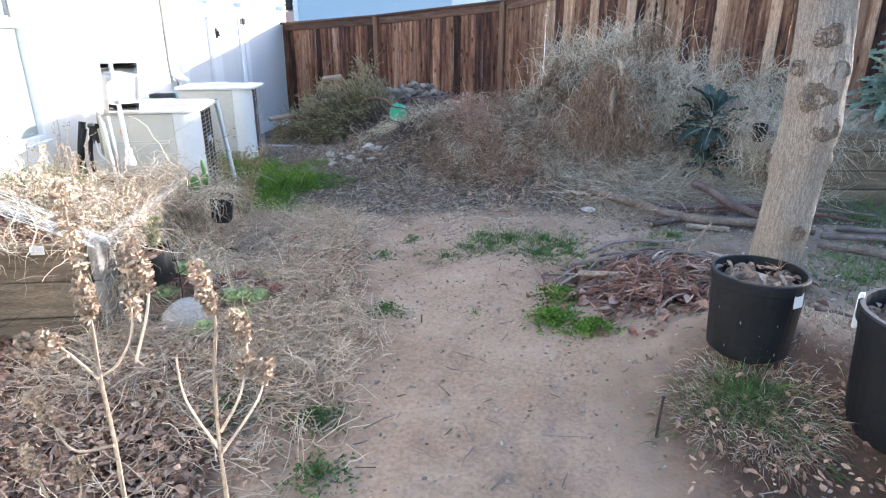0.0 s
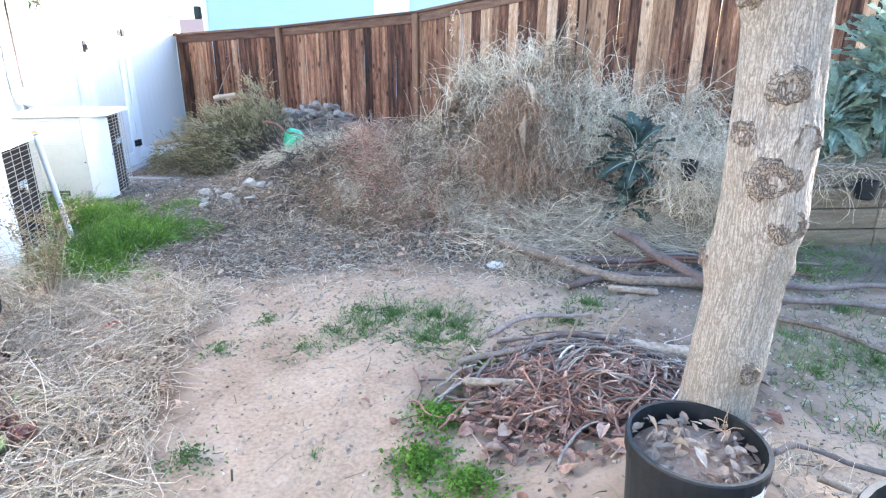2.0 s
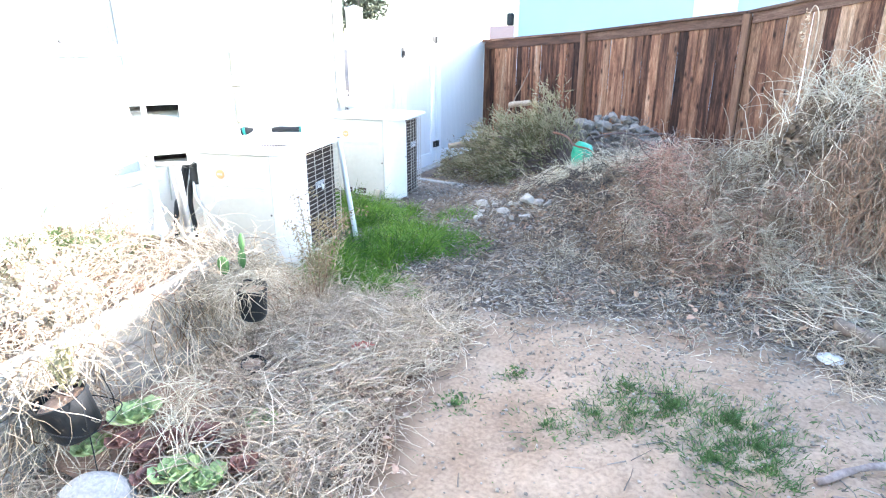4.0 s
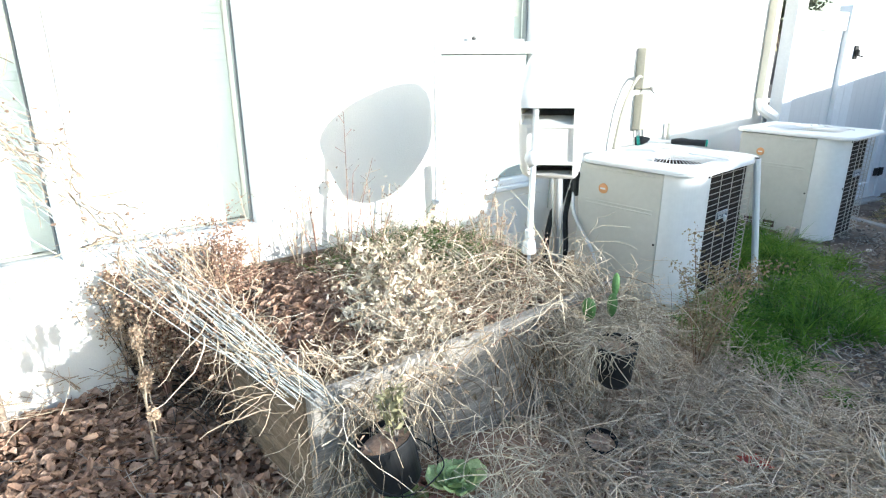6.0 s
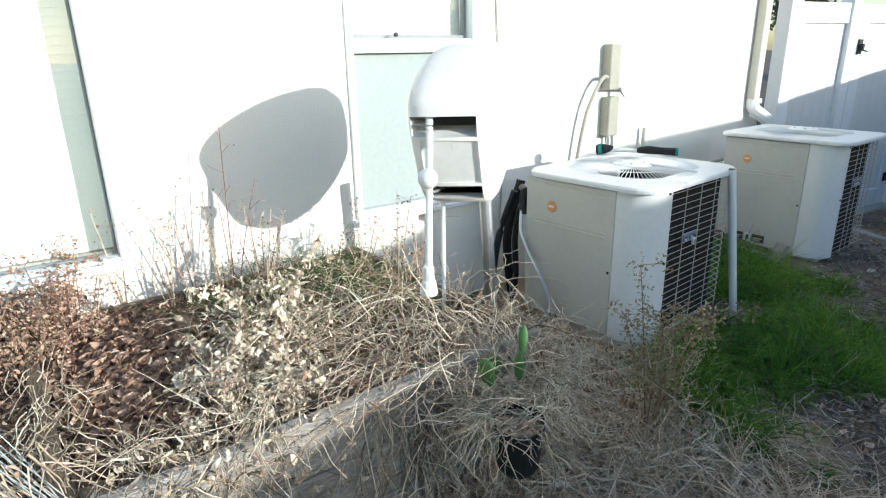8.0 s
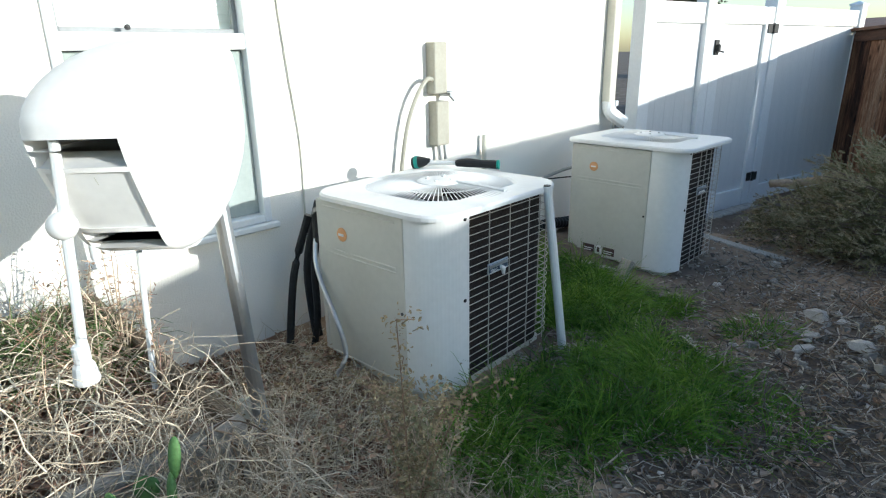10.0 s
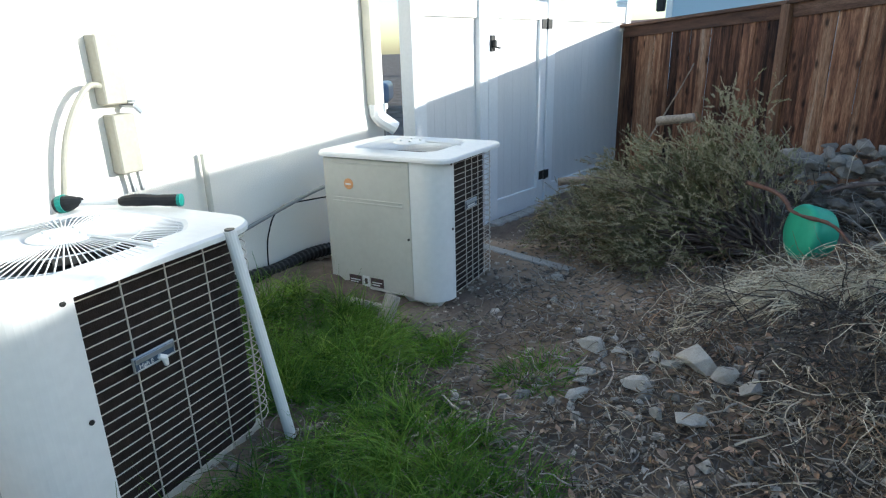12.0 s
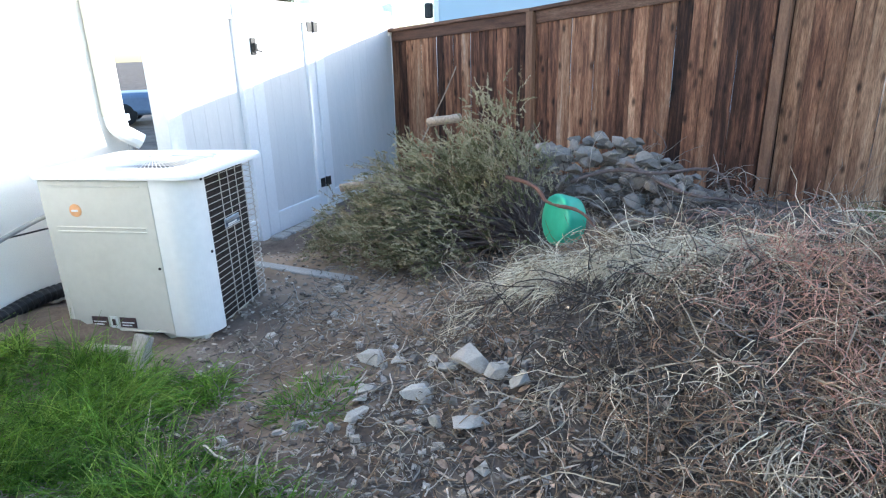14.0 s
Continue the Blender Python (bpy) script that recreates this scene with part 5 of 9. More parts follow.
# two slots and a shallow panel pressed into the narrow end
for faces, depth in zip(slot_faces, (0.50, 0.36, 0.007, 0.09, 0.09)):
    r_ = bmesh.ops.extrude_face_region(bm, geom=faces)
    bmesh.ops.delete(bm, geom=faces, context="FACES_ONLY")
    vs = [v for v in r_["geom"] if isinstance(v, bmesh.types.BMVert)]
    mid = sum((v.co for v in vs), Vector()) / len(vs)
    low, high = min(v.co.z for v in vs), max(v.co.z for v in vs)
    for v in vs:
        dn = Vector((ndir.x, ndir.y, 0))
        v.co -= dn * (v.co - mid).dot(dn) * 0.12
        rise = (v.co.z - low) / (high - low) if depth == 0.09 else 1.0
        v.co += Vector((wdir.x, wdir.y, 0)) * depth * (0.06 + 0.94 * rise)
for f in bm.faces:
    f.smooth = True
shell = part("shell", bm, M["toy_white"], toy, "hollow rounded white plastic shell with two slots")
shell.data.set_sharp_from_angle(angle=radians(38))
bm = bmesh.new()
tube(bm, [(*(A_T + wdir * u + ndir * d), z) for u, d, z in ((0.083, 0.09, 1.158), (0.11, 0.094, 1.10), (0.155, 0.10, 1.02))], 0.0018, 4)
part("seam", bm, M["box_grey"], toy, "thin mould seam")
pole = thing("white_pole", "thin white pole with a round ball and foot cap", "pole")
bm = bmesh.new()
tube(bm, [(-2.0005, 3.8805, 0.655), (-2.045, 3.925, 1.26)], 0.013, 10)
part("shaft", bm, M["ac_white"], pole)
bm = bmesh.new()
bmesh.ops.create_uvsphere(bm, u_segments=18, v_segments=12, radius=0.036, matrix=Matrix.Translation((-2.025, 3.902, 1.047)))
part("ball", bm, M["ac_white"], pole, smooth=True)
bm = bmesh.new()
lathe(bm, [(0.016, 0.74), (0.021, 0.735), (0.021, 0.69), (0.027, 0.68), (0.033, 0.64), (0.030, 0.632), (0.001, 0.632)], 14, Matrix.Translation((-2.0, 3.88, 0)))
part("foot_cap", bm, M["ac_white"], pole)
rod = thing("thin_rod", "thin pale rod standing beside the poles", "rod")
bm = bmesh.new()
tube(bm, [(-2.20, 4.06, 0.3), (-2.27, 4.11, 0.96)], 0.009, 8)
part("shaft", bm, M["ac_white"], rod)
spole = thing("steel_pole", "galvanised steel pole leaning from the ground to the backboard", "pole")
bm = bmesh.new()
tube(bm, [(-2.39, 4.46, 0.0), (-2.42, 4.41, 1.0)], 0.029, 14)
part("shaft", bm, M["steel"], spole)
bm = bmesh.new()
lathe(bm, [(0.045, 0.0), (0.05, 0.10), (0.03, 0.11)], 12, Matrix.Translation((-2.55, 4.45, 0.05)) @ Matrix.Rotation(radians(70), 4, "Y"))
part("end_cup", bm, M["box_grey"], spole, "pale cup lying at its foot")


# ---- raised bed by the house ----
BED_Z = 0.47
BEDM = Matrix.Translation((-1.60, 2.71, 0)) @ Matrix.Rotation(HOUSE_TURN, 4, "Z") @ Matrix.Translation((1.61, -2.80, 0))
bed = thing("raised_bed", "old wooden raised garden bed with weathered stacked boards", "raised bed", m=BEDM)
for k in range(3):
    z0 = -0.05 + 0.185 * k
    part("board", new_box((-2.94, 2.80, z0), (-1.66, 2.845, z0 + 0.18), 0.006), M["old_timber"], bed)
    part("board", new_box((-1.655, 2.80, z0), (-1.61, 4.30, z0 + 0.18), 0.006), M["grey_board"], bed, "grey weathered board")
    part("board", new_box((-2.94, 4.26, z0), (-1.66, 4.30, z0 + 0.18), 0.006), M["old_timber"], bed)
part("board", new_box((-2.955, 2.85, 0.24), (-2.92, 4.25, 0.47), 0.006), M["old_timber"], bed, "dark damp back board")
part("corner_post", new_box((-1.74, 2.85, -0.05), (-1.66, 2.93, 0.48), 0.006), M["old_timber"], bed)
tag_ = part("tag", new_box((-1.90, 2.795, 0.46), (-1.84, 2.799, 0.50)), M["label_white"], bed, "small white paper tag")


def bed_z(x, y):
    return BED_Z - 0.10 + 0.05 * bump_at(x, y, -2.05, 3.55, 0.4, 0.45) + 0.10 * bump_at(x, y, -2.6, 3.9, 0.35, 0.3) + 0.085 * bump_at(x, y, -2.5, 3.08, 0.36, 0.22) + 0.015 * ripple(x * 3, y * 3)


bx, by = np.linspace(-2.92, -1.658, 50), np.linspace(2.848, 4.258, 50)
BX, BY = np.meshgrid(bx, by)
_id = np.arange(2500).reshape(50, 50)
bed_soil = mesh_object("bed_soil", np.stack([BX, BY, bed_z(BX, BY)], -1).reshape(-1, 3), np.stack([_id[:-1, :-1], _id[:-1, 1:], _id[1:, 1:], _id[1:, :-1]], -1).reshape(-1, 4), M["dry_leaf"], smooth=True)
tagged(bed_soil, "brown soil and rotted leaves filling the raised bed", "soil", kind="stuff").matrix_basis = BEDM


def scatter(n, x0, x1, y0, y1, weight=None):
    """Random places in a rectangle, kept with a chance given by weight(x, y)."""
    x, y = rng.uniform(x0, x1, n), rng.uniform(y0, y1, n)
    if weight is not None:
        k = rng.uniform(0, 1, n) < weight(x, y)
        x, y = x[k], y[k]
    return x, y


def lying(x, y, z, length, k=5, curl=0.2, lift=0.15, toward=None, spread=1.0):
    n = len(x)
    a = rng.uniform(0, 2 * math.pi, n) if toward is None else toward + rng.normal(0, spread, n)
    d = np.stack([np.cos(a), np.sin(a), np.abs(rng.normal(0, lift, n))], -1)
    return wander(np.stack([x, y, z], -1), d, length, k, curl)


def stuff(ob, label, category):
    return tagged(ob, label, category, kind="stuff")


def taper(n, k, r0, r1, jitter=0.3):
    return np.linspace(1, r1 / r0, k)[None, :] * r0 * rng.uniform(1 - jitter, 1 + jitter, (n, 1))


def on_bed_side(P):
    P[..., 2] = np.maximum(P[..., 2], 0.02)
    return P


# leaves in the bed
x, y = scatter(10000, -2.91, -1.68, 2.86, 4.24, lambda x, y: 1 - 0.6 * smooth(3.2, 3.6, y + 0.4 * (x + 2.4)))
stuff(leaf_litter("dry_leaves", np.stack([x, y, bed_z(x, y) + 0.010 + 0.022 * rng.uniform(0, 1, len(x))], -1), 0.058, M["dry_leaf"], None, 0.5), "brown curled dead leaves over the raised bed", "leaves").matrix_basis = BEDM
# dead stems in and over the bed
def straggle(x, y):
    return 0.012 + 0.988 * smooth(-0.02, 0.14, y - 3.44 + 0.468 * (x + 2.52)) * (1 - 0.8 * bump_at(x, y, -2.6, 3.95, 0.3, 0.25))


x, y = scatter(900, -2.88, -1.62, 2.95, 4.3, straggle)
P = lying(x, y, bed_z(x, y) + rng.uniform(0.0, 0.10, len(x)), rng.uniform(0.08, 0.30, len(x)), 7, 0.55, 0.16)
stuff(strands("dead_stems", P, taper(len(x), 7, 0.0017, 0.0009, 0.4), M["straw"]), "tangled pale dead stems over the raised bed", "dead plants").matrix_basis = BEDM
x, y = scatter(350, -2.75, -1.62, 2.95, 4.3, straggle)
P = lying(x, y, bed_z(x, y) + rng.uniform(0.0, 0.12, len(x)), rng.uniform(0.10, 0.34, len(x)), 7, 0.5, 0.2)
stuff(strands("brown_stems", P, taper(len(x), 7, 0.0019, 0.0009, 0.4), M["red_straw"]), "brown dead stems over the raised bed", "dead plants").matrix_basis = BEDM
x, y = scatter(120, -2.0, -1.60, 3.0, 4.3)
P = wander(np.stack([x, y, bed_z(x, y) + 0.03 + rng.uniform(0, 0.10, len(x))], -1), np.stack([rng.normal(0.25, 0.7, len(x)), rng.normal(0.1, 0.8, len(x)), rng.normal(0.0, 0.25, len(x))], -1), rng.uniform(0.12, 0.55, len(x)), 9, 0.5, 0.9)
stuff(strands("trailing_stems", P, taper(len(x), 9, 0.0021, 0.0009), M["straw"]), "dead stems tangled at the bed's edge", "dead plants").matrix_basis = BEDM
x, y = scatter(240, -1.64, -1.54, 2.86, 4.3, lambda x, y: 0.25 + 0.75 * np.maximum(smooth(3.4, 3.8, y), smooth(3.3, 3.1, y)))
P = wander(np.stack([x, y, rng.uniform(0.22, 0.50, len(x))], -1), np.stack([rng.normal(0.15, 0.4, len(x)), rng.normal(0.0, 0.6, len(x)), rng.normal(-0.4, 0.5, len(x))], -1), rng.uniform(0.10, 0.36, len(x)), 8, 0.4, 1.6)
stuff(strands("hanging_stems", P, taper(len(x), 8, 0.0024, 0.0010, 0.5), M["brown_thatch"]), "dead stems hanging down the bed's side", "dead plants").matrix_basis = BEDM
x, y = scatter(9000, -2.7, -1.55, 2.9, 4.1, lambda x, y: np.maximum(bump_at(x, y, -2.08, 3.44, 0.34, 0.13, -32), 0.6 * bump_at(x, y, -1.72, 3.15, 0.10, 0.14)))
lump_ = 0.5 + 0.5 * np.sin(17 * x + 3 * np.sin(9 * y)) * np.sin(15 * y + 2 * np.sin(11 * x))
k_ = rng.uniform(0, 1, len(x)) < 0.15 + 0.85 * lump_
x, y = x[k_], y[k_]
k_ = rng.uniform(0, 1, len(x)) < 0.22
P = wander(np.stack([x, y, bed_z(x, y) + 0.02 + rng.uniform(0.0, 0.17, len(x))], -1), rng.normal(0, 1, (len(x), 3)), rng.uniform(0.02, 0.055, len(x)), 6, 0.95)
stuff(strands("crinkled_leaves", P, np.array([0.4, 1, 0.8, 1.1, 0.7, 0.2])[None, :] * 0.0038 * rng.uniform(0.5, 1.4, (len(x), 1)), M["grey_straw"], None, 2), "pale crinkled dead leaves over the bed", "dead plants").matrix_basis = BEDM
x, y = x[k_], y[k_]
stuff(leaf_litter("shrivelled_leaves", np.stack([x, y, bed_z(x, y) + 0.03 + rng.uniform(0.0, 0.17, len(x))], -1), 0.029, M["straw"], None, 1.3), "pale shrivelled leaves on dead stems", "dead plants").matrix_basis = BEDM
x, y = scatter(600, -1.70, -1.56, 2.85, 3.6, lambda x, y: bump_at(x, y, -1.62, 3.15, 0.1, 0.22))
stuff(leaf_litter("hanging_leaves", np.stack([x, y, rng.uniform(0.22, 0.52, len(x))], -1), 0.032, M["straw"], None, 1.2), "pale shrivelled leaves hanging over the boards", "dead plants").matrix_basis = BEDM
# locks of pale stems heaped in the middle and slumped over the near boards
n = 30
c = np.stack([rng.normal(-1.96, 0.17, n), rng.normal(3.80, 0.22, n), rng.uniform(0.42, 0.56, n)], -1)
aim = np.stack([rng.normal(0.35, 0.6, n), rng.normal(-0.25, 0.6, n), rng.normal(0.05, 0.25, n)], -1)
stuff(strands("stem_locks", locks(n, 14, c, aim, rng.uniform(0.16, 0.46, n), 0.45, 1.0, 0.045, 0.5), taper(n * 14, 8, 0.0015, 0.0008, 0.5), M["grey_straw"]), "locks of pale dead stems heaped in the bed", "dead plants").matrix_basis = BEDM
n = 9
c = np.stack([rng.normal(-1.72, 0.06, n), rng.uniform(2.93, 3.4, n), rng.uniform(0.42, 0.54, n)], -1)
aim = np.stack([rng.normal(0.6, 0.5, n), rng.normal(0.15, 0.7, n), rng.normal(-0.1, 0.3, n)], -1)
stuff(strands("slumped_stems", locks(n, 16, c, aim, rng.uniform(0.14, 0.36, n), 0.55, 1.3, 0.035, 0.5), taper(n * 16, 8, 0.0015, 0.0008, 0.5), M["grey_straw"]), "dead stems slumped over the bed's corner", "dead plants").matrix_basis = BEDM
n = 8
c = np.stack([rng.uniform(-1.63, -1.54, n), rng.uniform(2.90, 3.45, n), rng.uniform(0.34, 0.56, n)], -1)
aim = np.stack([rng.normal(0.4, 0.3, n), rng.normal(0.0, 0.5, n), rng.normal(-0.1, 0.4, n)], -1)
stuff(strands("corner_straw", locks(n, 16, c, aim, rng.uniform(0.16, 0.38, n), 0.55, 1.6, 0.035, 0.4), taper(n * 16, 8, 0.0015, 0.0008, 0.5), M["grey_straw"]), "pale straw hanging over the bed's corner boards", "dead plants").matrix_basis = BEDM
n = 14
c = np.stack([rng.normal(-1.70, 0.04, n), rng.uniform(3.25, 4.3, n), rng.uniform(0.46, 0.56, n)], -1)
aim = np.stack([rng.normal(0.45, 0.4, n), rng.normal(-0.1, 0.8, n), rng.normal(0.05, 0.2, n)], -1)
stuff(strands("board_straw", locks(n, 16, c, aim, rng.uniform(0.18, 0.46, n), 0.45, 1.0, 0.05, 0.5), taper(n * 16, 8, 0.0016, 0.0008, 0.5), M["grey_straw"]), "dead stems lying over the bed's grey boards", "dead plants").matrix_basis = BEDM
n = 12
c = np.stack([rng.normal(-2.65, 0.16, n), rng.normal(2.68, 0.06, n), rng.uniform(0.15, 0.55, n)], -1)
aim = np.stack([rng.normal(0.1, 0.35, n), rng.normal(-0.1, 0.35, n), rng.uniform(0.5, 1.0, n)], -1)
stuff(strands("standing_straw", locks(n, 15, c, aim, rng.uniform(0.14, 0.30, n), 0.5, 0.8, 0.03, 0.4), taper(n * 15, 8, 0.0017, 0.0008), M["straw"]), "pale dead weeds standing beside the bed", "dead plants")
# withered leaves strung along drooping stems in the middle of the bed
n = 300
u_ = rng.uniform(0, 1, n)
c = np.stack([-2.46 + 0.62 * u_ + rng.normal(0, 0.06, n), 3.66 - 0.38 * u_ + rng.normal(0, 0.08, n), rng.uniform(0.42, 0.55, n)], -1)
aim = np.stack([rng.normal(0.45, 0.4, n), rng.normal(-0.3, 0.4, n), rng.normal(0.1, 0.4, n)], -1)
P = wander(c, aim, rng.uniform(0.12, 0.32, n), 14, 0.3, 2.4)
P[..., 2] = np.maximum(P[..., 2], 0.40)
stuff(strands("withered_stems", P, taper(n, 14, 0.0020, 0.0010), M["straw"]), "drooping dead stems of withered plants in the bed", "dead plants").matrix_basis = BEDM
C = np.repeat(P[:, 2:].reshape(-1, 3), 5, axis=0)
C = C + rng.normal(0, 0.010, C.shape)
C = C[np.sin(31 * C[:, 0] + 2 * np.sin(17 * C[:, 1])) * np.sin(27 * C[:, 1]) > -0.45]
hang = wander(C, np.stack([rng.normal(0.1, 0.5, len(C)), rng.normal(-0.1, 0.5, len(C)), rng.normal(-0.8, 0.5, len(C))], -1), rng.uniform(0.020, 0.052, len(C)), 5, 0.8)
pick = rng.uniform(0, 1, len(C)) < 0.8
wide_ = np.array([0.5, 1.1, 0.9, 0.8, 0.2])[None, :]
stuff(strands("withered_leaves", hang[pick], wide_ * 0.0070 * rng.uniform(0.5, 1.4, (int(pick.sum()), 1)), M["bleached_straw"], None, 2), "pale withered leaves hanging on dead stems", "dead plants").matrix_basis = BEDM
stuff(strands("brown_withered_leaves", hang[~pick], wide_ * 0.0070 * rng.uniform(0.5, 1.4, (int((~pick).sum()), 1)), M["pale_leaf"], None, 2), "brown withered leaves hanging on dead stems", "dead plants").matrix_basis = BEDM
# pale straw heaped over the end boards
n = 12
c = np.stack([rng.uniform(-2.35, -1.72, n), rng.normal(2.85, 0.04, n), rng.uniform(0.44, 0.58, n)], -1)
aim = np.stack([rng.normal(0.4, 0.7, n), rng.normal(0.1, 0.6, n), rng.normal(0.1, 0.35, n)], -1)
stuff(strands("end_straw", on_bed_side(locks(n, 14, c, aim, rng.uniform(0.12, 0.36, n), 0.5, 1.4, 0.04, 0.5)), taper(n * 14, 8, 0.0019, 0.0009, 0.5), M["grey_straw"]), "pale straw heaped over the bed's end boards", "dead plants").matrix_basis = BEDM
# long bare stems arching out over the near boards
n = 70
c = np.stack([rng.normal(-2.22, 0.14, n), rng.normal(3.94, 0.13, n), rng.uniform(0.45, 0.58, n)], -1)
aim = np.stack([rng.normal(0.8, 0.35, n), rng.normal(-0.35, 0.4, n), rng.normal(0.25, 0.25, n)], -1)
P = wander(c, aim, rng.uniform(0.25, 0.70, n), 14, 0.26, 1.6)
P[..., 2] = np.maximum(P[..., 2], 0.30)
stuff(strands("arching_stems", P, taper(n, 14, 0.0030, 0.0013, 0.4), M["bleached_straw"]), "long bleached stems arching over the raised bed", "dead plants").matrix_basis = BEDM
n = 58
c = np.stack([rng.uniform(-1.74, -1.48, n), np.where(rng.uniform(0, 1, n) < 0.75, rng.uniform(3.66, 4.42, n), rng.uniform(2.82, 3.12, n)), rng.uniform(0.26, 0.54, n)], -1)
aim = np.stack([rng.normal(0.6, 0.4, n), rng.normal(-0.2, 0.6, n), rng.normal(-0.1, 0.35, n)], -1)
P = on_bed_side(locks(n, 18, c, aim, rng.uniform(0.16, 0.42, n), 0.6, 1.3, 0.06, 0.6))
stuff(strands("slumped_straw", P, taper(n * 18, 8, 0.0017, 0.0008, 0.5), M["grey_straw"]), "pale straw slumped from the bed to the ground", "dead plants").matrix_basis = BEDM
# green grass at the back of the bed
x, y = scatter(5500, -2.9, -2.0, 3.3, 4.25, lambda x, y: bump_at(x, y, -2.58, 3.92, 0.24, 0.28))
P = wander(np.stack([x, y, bed_z(x, y)], -1), np.stack([rng.normal(0.4, 0.5, len(x)), rng.normal(0, 0.5, len(x)), rng.uniform(0.4, 1, len(x))], -1), rng.uniform(0.12, 0.28, len(x)), 5, 0.15, 1.3)
stuff(strands("bed_grass", P, taper(len(x), 5, 0.0024, 0.0006), M["weed_green"], None, 2), "yellow-green grass at the back of the bed", "grass").matrix_basis = BEDM
x, y = scatter(1000, -2.9, -2.0, 3.3, 4.25, lambda x, y: bump_at(x, y, -2.45, 3.8, 0.3, 0.3))
P = wander(np.stack([x, y, bed_z(x, y) + 0.05], -1), np.stack([rng.normal(0.5, 0.6, len(x)), rng.normal(0, 0.6, len(x)), rng.uniform(0.2, 0.8, len(x))], -1), rng.uniform(0.12, 0.35, len(x)), 6, 0.2, 1.4)
stuff(strands("bed_straw", P, taper(len(x), 6, 0.0020, 0.0009), M["grey_straw"]), "dry straw among the bed's grass", "dead plants").matrix_basis = BEDM

# net of pale cords from the bed's corner up and away
N0, ND = np.array([-1.60, 2.71, 0.51]), np.array([-0.545, -0.555, 0.628])
net = thing("garden_net", "pale green-white cord netting stretched from the raised bed", "net")
for k in range(28):
    o0, o1 = rng.normal(0, 1, 3) * [0.028, 0.036, 0.016], rng.normal(0, 1, 3) * [0.07, 0.08, 0.085]
    cord = []
    for q in range(11):
        t_ = q / 10
        p = N0 + ND * 1.75 * t_ + o0 * (1 - t_) + o1 * t_ + np.array([0, 0, -0.03]) * t_ * (1 - t_) + rng.normal(0, 0.003, 3)
        cord.append(tuple(p))
    part("cord", tube(bmesh.new(), cord, 0.0014, 4), M["net"], net)
n = 46
t_ = rng.uniform(0.02, 1.0, n)
c = N0[None, :] + ND[None, :] * 1.75 * t_[:, None] + rng.normal(0, 1, (n, 3)) * [0.03, 0.05, 0.035] + [0, 0, 0.03]
aim = ND[None, :] * rng.choice([-1.0, 1.0], n, p=[0.7, 0.3])[:, None] + rng.normal(0, 0.35, (n, 3))
stuff(strands("net_vines", locks(n, 6, c, aim, rng.uniform(0.10, 0.32, n), 0.4, 0.4, 0.02, 0.4), taper(n * 6, 8, 0.0024, 0.0010, 0.5), M["straw"]), "dry tan vines caught along the netting", "dead plants")
k_ = rng.integers(0, n, 420)
stuff(leaf_litter("net_leaves", c[k_] + rng.normal(0, 0.045, (420, 3)), 0.018, M["pale_leaf"], None, 1.3), "shrivelled leaves caught in the netting", "dead plants")
net_post = thing("net_stake", "wooden stake holding the netting", "stake")
bm = bmesh.new()
tube(bm, [(-2.76, 1.82, -0.1), (-2.76, 1.82, 1.75)], 0.018, 8)
part("shaft", bm, M["pale_wood"], net_post)

# ---- leaf litter, straw and plants on the ground by the bed ----
def left_of_path(x, y):
    return cover(x, y)[1]


x, y = scatter(20000, -3.1, -0.35, 0.4, 2.85, lambda x, y: left_of_path(x, y) * (0.25 + 0.75 * smooth(-0.7, -1.4, x)))
stuff(leaf_litter("leaf_litter", np.stack([x, y, gz(x, y) + 0.01 + 0.035 * rng.uniform(0, 1, len(x)) ** 2], -1), 0.056, M["dry_leaf"], None, 0.45), "brown fallen leaves covering the ground by the bed", "leaves")
x, y = scatter(5200, -2.0, -0.3, 0.3, 4.4, left_of_path)
stuff(leaf_litter("pale_leaves", np.stack([x, y, gz(x, y) + 0.025 + 0.05 * rng.uniform(0, 1, len(x))], -1), 0.034, M["pale_leaf"], None, 0.5), "pale dead leaves among the straw", "leaves")
x, y = scatter(4200, -1.6, -0.35, 1.2, 4.3, lambda x, y: left_of_path(x, y) * (0.25 + 0.75 * smooth(3.0, 2.2, y)))
stuff(leaf_litter("brown_leaves", np.stack([x, y, gz(x, y) + 0.03 + 0.05 * rng.uniform(0, 1, len(x))], -1), 0.036, M["dry_leaf"], None, 0.7), "crumpled brown leaves caught in the straw", "leaves")
# straw along the path's left side
x, y = scatter(26000, -1.75, -0.25, 1.0, 5.3, lambda x, y: smooth(-0.30, -0.75, x + 0.16 * np.sin(1.9 * y + 0.4)) * (0.06 + 0.94 * smooth(1.6, 2.7, y - 0.3 * (x + 1))) * smooth(4.95, 4.5, y + 0.25 * (x + 1.2)))
P = lying(x, y, gz(x, y) + 0.008 + 0.05 * rng.uniform(0, 1, len(x)) ** 2, rng.uniform(0.04, 0.20, len(x)), 5, 0.5, 0.14, radians(35), 1.8)
stuff(strands("straw", P, taper(len(x), 5, 0.0026, 0.0012), M["straw"]), "matted dry straw beside the path", "straw")
x, y = scatter(1500, -1.7, -0.3, 1.3, 4.9, lambda x, y: smooth(-0.30, -0.70, x + 0.16 * np.sin(1.9 * y + 0.4)) * (0.10 + 0.90 * smooth(1.9, 2.9, y - 0.3 * (x + 1))) * smooth(4.95, 4.5, y + 0.25 * (x + 1.2)))
n = len(x)
